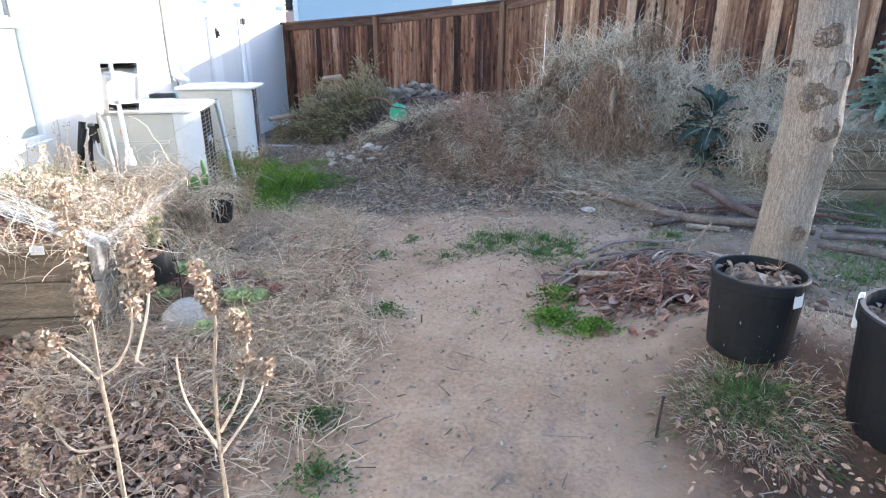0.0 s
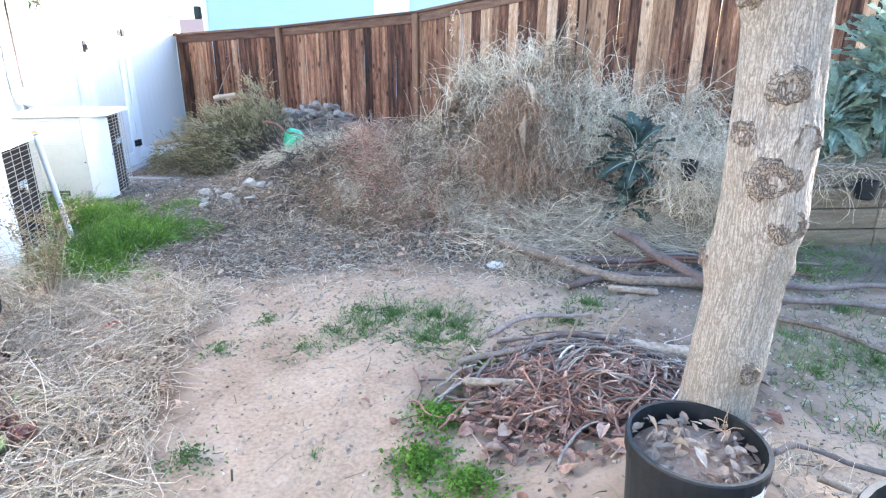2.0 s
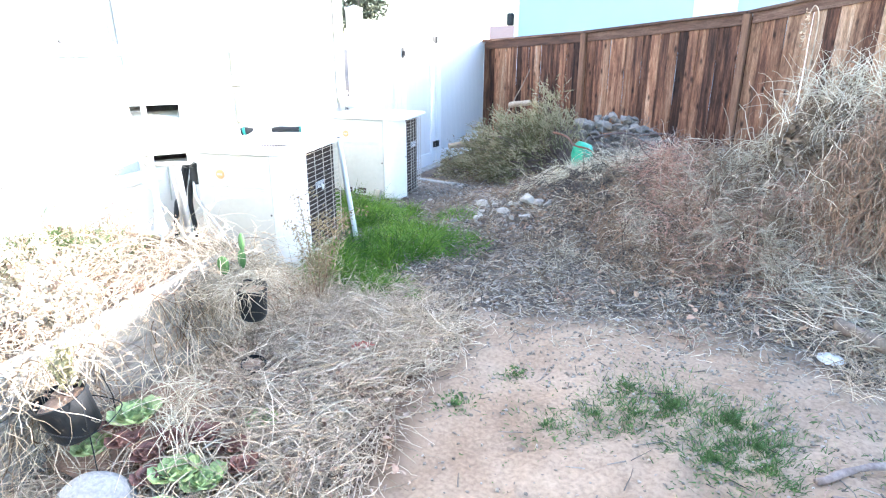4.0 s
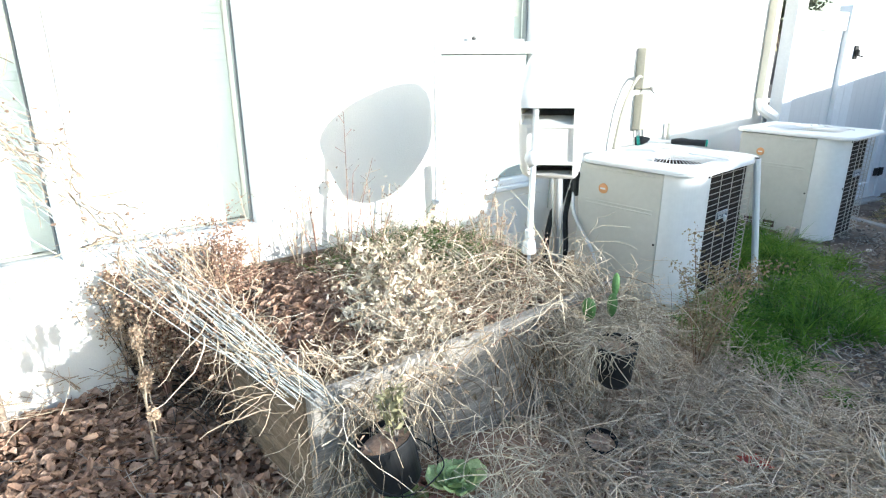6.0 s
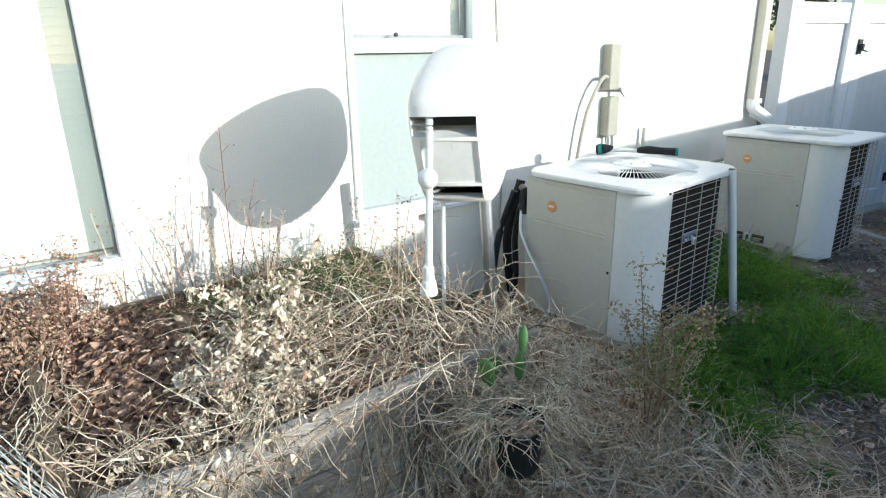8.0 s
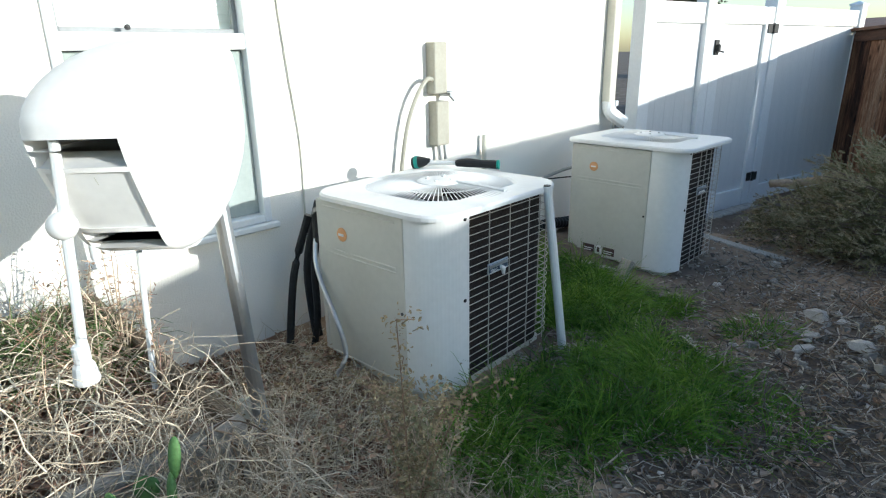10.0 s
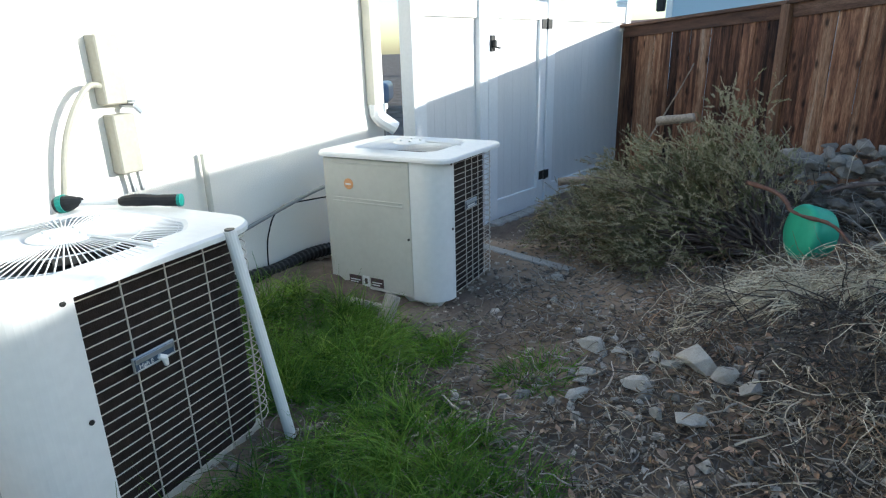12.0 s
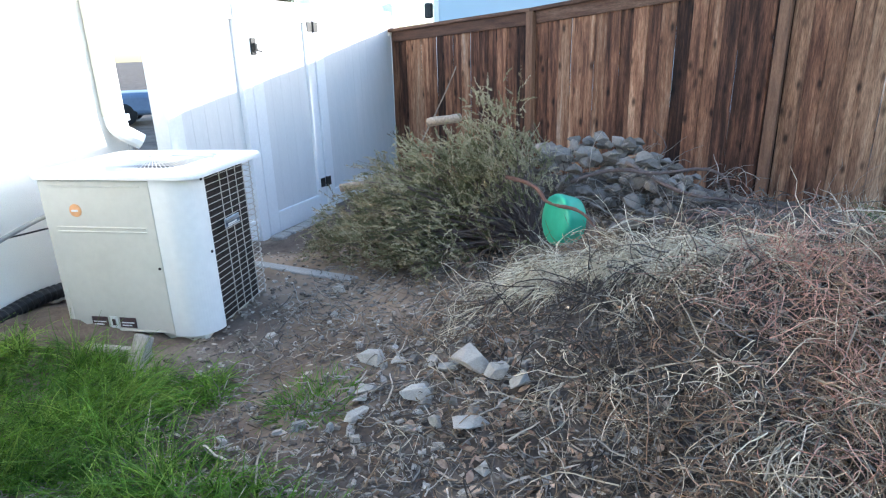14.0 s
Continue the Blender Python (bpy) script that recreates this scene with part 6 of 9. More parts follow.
aa = radians(215) + rng.normal(0, 0.9, n) + 0.8 * np.sin(2.3 * y)
P = locks(n, 12, np.stack([x, y, gz(x, y) + rng.uniform(0.02, 0.07, n)], -1), np.stack([np.cos(aa), np.sin(aa), rng.normal(0.0, 0.12, n)], -1), rng.uniform(0.12, 0.34, n), 0.24, 0.3, 0.02, 0.26, 5)
P[..., 2] = np.maximum(P[..., 2], gz(P[..., 0], P[..., 1]) + 0.006)
stuff(strands("flattened_straw", P, taper(n * 12, 5, 0.0019, 0.0009), M["straw"], None, 2), "flattened pale straw blades beside the path", "straw")
x, y = scatter(3600, -1.8, -0.7, 3.9, 5.15, lambda x, y: 0.3 + 0.7 * bump_at(x, y, -1.3, 4.6, 0.5, 0.4))
P = wander(np.stack([x, y, gz(x, y)], -1), np.stack([rng.normal(0, 0.8, len(x)), rng.normal(0, 0.8, len(x)), rng.uniform(0.2, 1, len(x))], -1), rng.uniform(0.08, 0.2, len(x)), 5, 0.25, 1.0)
stuff(strands("dry_grass", P, taper(len(x), 5, 0.0018, 0.0008), M["straw"]), "short dry grass around the air conditioner's corner", "dry grass")
# dead grass, leaves and weeds between bed and air conditioner
x, y = scatter(5200, -3.1, -1.55, 4.28, 5.02, lambda x, y: 0.35 + 0.65 * bump_at(x, y, -2.3, 4.75, 0.6, 0.3))
P = wander(np.stack([x, y, gz(x, y)], -1), np.stack([rng.normal(0, 0.8, len(x)), rng.normal(0, 0.8, len(x)), rng.uniform(0.1, 0.9, len(x))], -1), rng.uniform(0.06, 0.22, len(x)), 6, 0.35, 1.0)
stuff(strands("foot_straw", P, taper(len(x), 6, 0.0019, 0.0008), M["bleached_straw"]), "dead grass at the air conditioner's foot", "dry grass")
x, y = scatter(1800, -3.1, -1.6, 4.28, 5.02)
stuff(leaf_litter("foot_leaves", np.stack([x, y, gz(x, y) + rng.uniform(0.005, 0.05, len(x))], -1), 0.035, M["dry_leaf"], None, 0.6), "brown dead leaves behind the raised bed", "leaves")
x, y = scatter(900, -2.9, -2.0, 4.3, 4.98)
stuff(leaf_litter("foot_weeds", np.stack([x, y, gz(x, y) + rng.uniform(0.01, 0.12, len(x))], -1), 0.022, M["bush_tan"], None, 1.0), "low olive weeds behind the raised bed", "weeds")
# grey twigs in the leaf litter
x, y = scatter(500, -2.6, -0.4, 0.5, 2.8, left_of_path)
P = lying(x, y, gz(x, y) + 0.03, rng.uniform(0.06, 0.25, len(x)), 4, 0.15, 0.2)
stuff(strands("litter_twigs", P, taper(len(x), 4, 0.003, 0.0015), M["twig"]), "small grey twigs in the leaf litter", "twigs")


def clump(n, cx, cy, r, h, material, name, label, width=0.0022, droop=1.0, base=gz, up=0.6, parent=None, k=5, kind=True, soft=False):
    a, q = rng.uniform(0, 2 * math.pi, n), r * np.sqrt(rng.uniform(0, 1, n))
    if soft:
        q = r * np.abs(rng.normal(0, 0.62, n)) * (1 + 0.45 * np.sin(3 * a + cx * 9) + 0.25 * np.sin(5 * a + cy * 7))
    x, y = cx + q * np.cos(a), cy + q * np.sin(a)
    d = np.stack([np.cos(a) * q / r * 0.7 + rng.normal(0, 0.3, n), np.sin(a) * q / r * 0.7 + rng.normal(0, 0.3, n), rng.uniform(up, 1.2, n)], -1)
    P = wander(np.stack([x, y, base(x, y) - 0.005], -1), d, h * rng.uniform(0.4, 1.15, n), k, 0.12, droop)
    ob = strands(name, P, taper(n, k, width, width * 0.25), material, parent, 2)
    return stuff(ob, label, "grass") if kind else ob


# the lush grass between the air conditioners
def lush(x, y):
    a = smooth(-2.12, -1.95, x) * smooth(-1.06, -1.48, x + 0.12 * np.sin(5 * y)) * smooth(4.62, 4.95, y) * smooth(6.6, 6.15, y + 0.5 * (x + 1.6)) * smooth(-1.95, -1.65, x + 0.7 * smooth(4.9, 5.2, y))
    b = smooth(5.95, 6.1, y) * smooth(6.95, 6.8, y) * smooth(-3.2, -3.0, x) * smooth(-1.75, -2.1, x)
    return np.maximum(a, b)


x, y = scatter(2600, -3.3, -0.9, 4.55, 7.05, lush)
n = len(x)
tall = (0.5 + 0.6 * lush(x, y)) * (0.72 + 0.38 * np.sin(8 * x + 1.3 * np.sin(5 * y)) * np.sin(7 * y)) * rng.uniform(0.6, 1.25, n)
aim = np.stack([rng.normal(0.2, 0.42, n) + 0.25 * np.sin(4 * y), rng.normal(-0.15, 0.42, n) + 0.25 * np.sin(5 * x + 1), rng.uniform(0.75, 1.2, n)], -1)
P = locks(n, 26, np.stack([x, y, gz(x, y) - 0.01], -1), aim, 0.27 * tall, 0.11, 1.3, 0.020, 0.24, 6).reshape(n, 26, 6, 3)
tone = rng.uniform(0, 1, n) + 0.25 * np.sin(6 * x + 2) * np.sin(5 * y)
for lo_, hi_, mat, word in ((-9, 0.34, "grass_deep", "deep green long grass by the air conditioners"), (0.34, 0.82, "grass", "lush bright green long grass by the air conditioners"), (0.82, 9, "grass_pale", "yellow-green long grass by the air conditioners")):
    Q = P[(tone >= lo_) & (tone < hi_)].reshape(-1, 6, 3)
    Q[:, 0, :2] += rng.normal(0, 0.012, (len(Q), 2))
    stuff(strands("lush_grass", Q, taper(len(Q), 6, 0.0027, 0.0005), M[mat], None, 2), word, "grass")
x, y = scatter(900, -2.1, -0.9, 4.6, 6.6, lambda x, y: 0.5 * lush(x, y))
P = wander(np.stack([x, y, gz(x, y)], -1), np.stack([rng.normal(0, 0.6, len(x)), rng.normal(0, 0.6, len(x)), rng.uniform(0.3, 1, len(x))], -1), rng.uniform(0.06, 0.2, len(x)), 5, 0.2, 1.0)
stuff(strands("dead_blades", P, taper(len(x), 5, 0.0016, 0.0006), M["straw"], None, 2), "dead pale blades among the green grass", "dry grass")
clump(500, -1.50, 6.78, 0.17, 0.10, M["grass"], "grass_tuft", "short green grass in the mulch")
clump(700, -1.25, 5.95, 0.30, 0.14, M["grass"], "grass_tuft", "thin green grass at the patch's edge")
for cx, cy, r, n, h in ((0.01, 3.9, 0.12, 170, 0.04), (0.2, 4.04, 0.14, 260, 0.045), (0.35, 4.1, 0.16, 330, 0.045), (0.31, 4.33, 0.13, 190, 0.04), (0.51, 4.23, 0.18, 420, 0.05), (0.73, 4.18, 0.2, 560, 0.05), (0.82, 4.03, 0.18, 480, 0.05), (0.86, 3.86, 0.15, 300, 0.045), (0.66, 3.9, 0.15, 280, 0.045), (1.45, 4.01, 0.2, 330, 0.045), (1.66, 4.26, 0.2, 330, 0.05), (2.46, 3.37, 0.3, 800, 0.07), (2.84, 3.45, 0.35, 1000, 0.07), (2.98, 3.3, 0.4, 1000, 0.08), (2.47, 2.89, 0.35, 600, 0.06), (3.12, 4.05, 0.3, 600, 0.07), (2.54, 3.74, 0.25, 450, 0.06), (3.4, 4.75, 0.4, 700, 0.09), (0.18, 3.0, 0.08, 50, 0.03), (-0.4, 3.91, 0.08, 80, 0.035), (-0.23, 4.25, 0.08, 70, 0.03)):
    clump(int(n * (2.4 if cx < 2 else 1.1)), cx, cy, r * 1.7, h * 0.85, M["weed_green"], "weed_patch", "low green weeds spreading over the dirt", 0.0024, 0.6, up=0.10, k=4, soft=True)
for cx, cy, r, n in ((0.68, 3.19, 0.13, 1300), (0.58, 2.9, 0.13, 1200), (0.75, 2.75, 0.11, 900), (0.93, 3.55, 0.12, 800), (-0.29, 3.02, 0.12, 260), (-0.4, 3.91, 0.08, 80), (-0.23, 4.25, 0.07, 60), (-0.41, 1.76, 0.12, 350), (-0.85, 2.14, 0.19, 1300), (-0.47, 2.08, 0.12, 500), (-0.9, 2.4, 0.14, 400)):
    a, q = rng.uniform(0, 6.28, n), 1.3 * r * np.abs(rng.normal(0, 0.5, n))
    x, y = cx + q * np.cos(a), cy + q * np.sin(a)
    stuff(leaf_litter("leafy_weed", np.stack([x, y, gz(x, y) + rng.uniform(0.004, 0.05, n) * np.exp(-(q / r) ** 2)], -1), 0.020, M["grass" if cx > 0 else "weed_green"], None, 0.8), "leafy green weed on the ground", "weed")
clump(1500, 1.16, 2.04, 0.24, 0.10, M["weed_green"], "pot_grass", "green grass blades at the foot of the pots", 0.0022, 1.2, soft=True)
clump(1500, 1.18, 2.04, 0.28, 0.085, M["grey_straw"], "dead_pot_grass", "dead grass at the foot of the pots", 0.0016, 1.6)
clump(1600, 1.18, 2.02, 0.30, 0.08, M["rust_straw"], "dead_pot_grass", "brown dead grass at the foot of the pots", 0.0016, 1.6)
x, y = scatter(1500, 0.75, 1.9, 1.2, 2.5, lambda x, y: bump_at(x, y, 1.3, 1.85, 0.32, 0.34))
stuff(leaf_litter("pot_leaves", np.stack([x, y, gz(x, y) + 0.008 + 0.03 * rng.uniform(0, 1, len(x))], -1), 0.03, M["dry_leaf"], None, 0.7), "brown leaves in the grass by the pots", "leaves")
clump(300, 1.75, 2.5, 0.35, 0.12, M["straw"], "dead_pot_grass", "dead grass between pots and tree", 0.003, 1.3)


# ---- tall dead stalks by the path ----
def seed_stalk(label, x, y, lines, heads, seed):
    """A dry weed: stems along lines of (x, z) in an upright plane, whorled seed heads between pairs of such points."""
    st = thing("dead_stalk", label, "dead plant", "dead stalks", Matrix.Translation((x, y, float(gz(x, y)))))
    r = random.Random(seed)
    bm = bmesh.new()
    for k, ln in enumerate(lines):
        c = curve_pts([(p[0], r.uniform(-0.012, 0.012), p[1]) for p in ln], 5)
        r0 = 0.0055 if k == 0 else 0.0034
        tube(bm, c, [r0 * (1 - 0.55 * i / len(c)) for i in range(len(c))], 6)
    part("stem", bm, M["straw"], st)
    for (x0, z0), (x1, z1) in heads:
        n = 210
        t = np.round(rng.uniform(0.0, 1.0, n) * 9) / 9
        ang = rng.uniform(0, 6.28, n)
        rad = 0.016 * (0.55 + 0.6 * np.sin(t * 2.8 + 0.2)) * rng.uniform(0.5, 1.1, n)
        C = np.stack([x0 + (x1 - x0) * t + np.cos(ang) * rad, np.sin(ang) * rad, z0 + (z1 - z0) * t + rng.normal(0, 0.002, n)], -1)
        leaf_litter("seed_head", C, 0.0165, M["seed_head"], st, 1.2)
    return st


seed_stalk("tall dry branching stalk with tan whorled seed heads", -0.68, 1.15, [[(0.0, 0.0), (0.005, 0.45), (0.012, 0.62), (0.02, 0.77), (0.022, 0.90), (0.017, 1.165)], [(0.02, 0.77), (0.057, 0.80), (0.107, 0.89), (0.121, 1.06)], [(0.09, 0.80), (0.145, 0.95), (0.13, 1.05)], [(0.02, 0.77), (-0.034, 0.82), (-0.08, 0.855)], [(-0.034, 0.82), (-0.098, 0.795), (-0.122, 0.855)], [(0.02, 0.61), (-0.062, 0.595), (-0.104, 0.64), (-0.13, 0.724)]], [((0.022, 0.99), (0.014, 1.165)), ((0.108, 0.90), (0.121, 1.06)), ((0.142, 0.96), (0.13, 1.05)), ((-0.06, 0.84), (-0.085, 0.865)), ((-0.10, 0.80), (-0.124, 0.858)), ((-0.112, 0.66), (-0.132, 0.73)), ((0.02, 0.90), (0.018, 0.98))], 1)
seed_stalk("dry stalk with tan whorled seed heads", -0.46, 1.17, [[(0.0, 0.0), (0.002, 0.47), (0.014, 0.626), (0.025, 0.784), (0.034, 0.904), (0.012, 1.016)], [(0.014, 0.626), (0.071, 0.728), (0.093, 0.839), (0.075, 0.904)], [(0.005, 0.565), (0.106, 0.714), (0.129, 0.80)], [(0.01, 0.58), (-0.05, 0.70), (-0.06, 0.80)]], [((0.034, 0.91), (0.012, 1.016)), ((0.09, 0.85), (0.075, 0.91)), ((0.08, 0.77), (0.09, 0.82)), ((0.118, 0.755), (0.129, 0.80))], 2)
seed_stalk("short dry stalk with tan seed heads", -0.90, 1.22, [[(0, 0), (0.01, 0.3), (-0.02, 0.52)], [(0.01, 0.25), (0.08, 0.4), (0.09, 0.5)], [(0.005, 0.2), (-0.08, 0.33), (-0.1, 0.42)]], [((-0.01, 0.45), (-0.02, 0.53)), ((0.085, 0.44), (0.09, 0.5))], 3)
seed_stalk("short dry stalk with tan seed heads", -2.25, 2.32, [[(0, 0), (-0.03, 0.2), (-0.06, 0.55)], [(-0.03, 0.2), (0.07, 0.33), (0.08, 0.45)], [(-0.04, 0.25), (-0.14, 0.4), (-0.15, 0.5)], [(-0.02, 0.15), (0.1, 0.22), (0.14, 0.32)], [(-0.03, 0.2), (-0.1, 0.28), (-0.13, 0.33)]], [((-0.05, 0.45), (-0.06, 0.56)), ((0.075, 0.4), (0.08, 0.46)), ((-0.145, 0.44), (-0.15, 0.52)), ((0.12, 0.28), (0.14, 0.33)), ((-0.1, 0.28), (-0.13, 0.33)), ((-0.045, 0.3), (-0.05, 0.36))], 4)
seed_stalk("short dry stalk with tan seed heads", -2.85, 2.28, [[(0, 0), (0.02, 0.3), (0.0, 0.6)], [(0.01, 0.2), (0.1, 0.35), (0.11, 0.45)]], [((0.0, 0.5), (0.0, 0.6)), ((0.1, 0.38), (0.11, 0.46))], 5)


def thin_weed(x, y, z, h, seed, label, mat="straw", n=7, leaf=90, leafmat="pale_leaf", size=0.018, name="thin_weed"):
    st = thing(name, label, "dead plant" if leafmat != "weed_green" else "weed", "", Matrix.Translation((x, y, z)))
    r = random.Random(seed)
    bm = bmesh.new()
    pts = []
    for k in range(n):
        a = r.uniform(0, 6.28)
        e = Vector((math.cos(a) * h * r.uniform(0.05, 0.3), math.sin(a) * h * r.uniform(0.05, 0.3), h * r.uniform(0.6, 1.0)))
        c = curve_pts([(0, 0, 0), e * 0.5 + Vector((0, 0, 0.05 * h)), e], 5)
        tube(bm, c, [0.0032 - 0.002 * i / len(c) for i in range(len(c))], 5)
        for q in c[3:]:
            if r.random() < 0.5:
                f = q + Vector((r.gauss(0, 0.05), r.gauss(0, 0.05), 0.05)) * h
                tube(bm, [q, f], 0.0013, 4)
                pts.append(f)
            pts.append(q)
    part("stem", bm, M[mat], st)
    pick = np.array(pts)[rng.integers(0, len(pts), leaf)]
    leaf_litter("foliage", pick + rng.normal(0, 0.02 * h + 0.004, (leaf, 3)), size, M[leafmat], st, 1.2)
    return st


thin_weed(-1.585, 4.61, 0.0, 0.84, 11, "tall feathery olive-brown weed beside the air conditioner", "rust_straw", n=5, leaf=1500, leafmat="bush_tan", size=0.016)
thin_weed(-1.56, 4.66, 0.0, 0.46, 12, "olive feathery weed at the air conditioner's corner", "straw", 10, 1100, "bush_green", 0.016)
thin_weed(-1.75, 4.72, 0.0, 0.30, 13, "low green weed in dry grass", "straw", 8, 300, "bush_green", 0.016)
for k, (sx, sy, h) in enumerate(((-2.95, 2.75, 0.75), (-2.75, 2.62, 0.7), (-2.6, 2.7, 0.62), (-2.45, 2.6, 0.5), (-2.9, 2.45, 0.6), (-3.0, 2.2, 0.5), (-2.5, 2.75, 0.4), (-2.80, 2.52, 0.72), (-2.68, 2.42, 0.55), (-2.55, 2.56, 0.62), (-2.36, 2.66, 0.5), (-2.86, 2.33, 0.55), (-2.66, 2.73, 0.70))):
    thin_weed(sx, sy, 0.02, h, 20 + k, "brown dead bushy weed against the house wall", "dark_twig" if k % 2 else "red_stick", 24, 2400, "seed_head" if k % 3 == 2 else "dry_leaf", 0.017, "dead_bush")
for k, (sx, sy, h) in enumerate(((-2.75, 3.30, 0.62), (-2.62, 3.45, 0.55), (-2.85, 3.12, 0.45), (-2.5, 4.05, 0.35), (-2.4, 3.95, 0.3), (-2.2, 4.1, 0.28))):
    thin_weed(sx, sy, 0.40, h, 30 + k, "thin bare dead weed standing in the raised bed", "straw", 5, 60, "pale_leaf", 0.016)
x, y = scatter(260, -2.95, -2.2, 2.5, 2.8)
P = wander(np.stack([x, y, np.full(len(x), 0.02)], -1), np.stack([rng.normal(0, 0.4, len(x)), rng.normal(0, 0.4, len(x)), rng.uniform(0.4, 1, len(x))], -1), rng.uniform(0.15, 0.5, len(x)) * bump_at(x, y, -2.45, 2.6, 0.5, 0.35), 6, 0.25, 0.6)
stuff(strands("dead_tangle", P, taper(len(x), 6, 0.0024, 0.001), M["dark_twig"]), "dark dead brushwood beside the raised bed", "dead plants")
x, y = scatter(200, -3.1, -2.7, 1.5, 2.5)
P = lying(x, y, gz(x, y) + 0.05 + rng.uniform(0, 0.12, len(x)) * bump_at(x, y, -3.0, 1.9, 0.5, 0.5), rng.uniform(0.08, 0.25, len(x)), 5, 0.3, 0.5)
stuff(strands("wall_straw", P, taper(len(x), 5, 0.0026, 0.0012), M["straw"]), "sunlit dry straw along the house wall", "straw")


for k, (sx, sy, h) in enumerate(((-2.86, 3.22, 0.62), (-2.78, 3.36, 0.80), (-2.70, 3.46, 0.55), (-2.74, 3.95, 0.42), (-2.60, 4.06, 0.50), (-2.52, 4.12, 0.36), (-2.98, 2.95, 0.48))):
    thin_weed(sx, sy, 0.40, h, 70 + k, "thin pinkish dead stalk standing at the bed's back", "red_straw" if k < 3 else "straw", 3 if k < 3 else 6, 26 if k < 3 else 120, "pale_leaf", 0.015)


# ---- pots, stone and succulents at the bed's foot ----
def plant_pot(name, label, x, y, z, r, h, tilt=(0, 0), fill="dry_leaf", m_extra=None, wide=1.0, leafsize=0.045):
    pot = thing(name, label, "plant pot", "", Matrix.Translation((x, y, z)) @ Matrix.Rotation(radians(tilt[0]), 4, "X") @ Matrix.Rotation(radians(tilt[1]), 4, "Y") @ Matrix.Diagonal((wide, 1, 1, 1)))
    bm = bmesh.new()
    b = r * 0.86
    lathe(bm, [(b * 0.9, 0), (b, 0.015), (r * 0.955, h * 0.86), (r * 0.96, h * 0.865), (r * 0.995, h * 0.875), (r, h * 0.985), (r * 0.985, h), (r * 0.93, h), (r * 0.91, h * 0.9), (r * 0.88, h * 0.55), (0.001, h * 0.55)], 40)
    part("pot", bm, M["black_plastic"], pot, "black plastic pot", smooth=False)
    if fill:
        bm = bmesh.new()
        lathe(bm, [(r * 0.905, h * 0.80), (r * 0.5, h * 0.84), (0.0, h * 0.86)], 24)
        part("soil", bm, M["dry_leaf"], pot, "dark soil")
        n = int(170 * (r / 0.2) ** 2)
        a, q = rng.uniform(0, 6.28, n), r * 0.86 * np.sqrt(rng.uniform(0, 1, n))
        leaf_litter("dead_leaves", np.stack([q * np.cos(a), q * np.sin(a), h * (0.85 + 0.06 * (1 - q / r)) + rng.uniform(0, 0.025, n)], -1), leafsize, M["pale_leaf"], pot, 0.5)
    return pot


potA = plant_pot("plant_pot", "black plastic pot full of dead leaves beside the tree", 1.272, 2.306, 0.205, 0.178, 0.345)
part("price_tag", new_box((-0.024, -0.002, -0.03), (0.024, 0.0, 0.03)), M["label_white"], potA, "white paper tag", m=Matrix.Translation((0.075, -0.158, 0.285)) @ Matrix.Rotation(radians(25), 4, "Z") @ Matrix.Rotation(radians(-3), 4, "X"))
r_p = random.Random(5)
for k in range(11):
    a = r_p.uniform(3.4, 5.6)
    s_ = r_p.uniform(0.3, 0.8)
    bm = bmesh.new()
    bmesh.ops.create_icosphere(bm, subdivisions=1, radius=0.0042)
    part("white_fleck", bm, M["concrete"], potA, m=Matrix.Translation((0.172 * math.cos(a), 0.172 * math.sin(a), r_p.uniform(0.04, 0.22))) @ Matrix.Rotation(a, 4, "Z") @ Matrix.Diagonal((0.5 * s_, 0.7 * s_, 2.2 * s_, 1)))
twigs_ = [strands("dry_stem", wander(np.array([[0.09, 0.03, 0.34]] * 9), rng.normal(0, 1, (9, 3)) * [0.5, 0.5, 0.3] + [0, 0, 0.7], rng.uniform(0.05, 0.11, 9), 5, 0.4, 1.0), np.full((9, 5), 0.0012), M["rust_straw"], potA)]
potB = plant_pot("plant_tub", "large black plastic tub full of dead leaves with a torn sticker", 1.70, 1.86, 0.10, 0.27, 0.46, wide=1.05, leafsize=0.05)
stk = part("sticker", new_box((-0.05, -0.002, -0.03), (0.09, 0.0, 0.028)), M["label_white"], potB, "white torn sticker with dark print", m=Matrix.Translation((-0.204, -0.151, 0.285)) @ Matrix.Rotation(radians(-55), 4, "Z") @ Matrix.Rotation(radians(-6), 4, "X") @ Matrix.Rotation(radians(14), 4, "Y"))
for k in range(3):
    part("print_bar", new_box((-0.045, -0.0035, -0.026 + 0.011 * k), (0.08, -0.0022, -0.021 + 0.011 * k)), M["label_dark"], stk)
bm = bmesh.new()
box(bm, (-0.018, -0.03, 0.34), (0.018, 0.03, 0.475), 0.01, 2)
part("white_drip", bm, M["label_white"], potB, "white paint or tape on the rim", m=Matrix.Translation((-0.202, 0.170, 0.0)) @ Matrix.Rotation(radians(141), 4, "Z") @ Matrix.Diagonal((0.5, 0.4, 1, 1)))
blue = thing("blue_bucket", "shiny blue plastic bucket beside the tub", "bucket", m=Matrix.Translation((1.545, 1.53, 0.05)))
bm = bmesh.new()
lathe(bm, [(0.11, 0), (0.15, 0.26), (0.16, 0.265), (0.16, 0.285), (0.145, 0.285), (0.105, 0.02), (0.001, 0.02)], 32)
part("body", bm, M["blue_plastic"], blue, smooth=False)

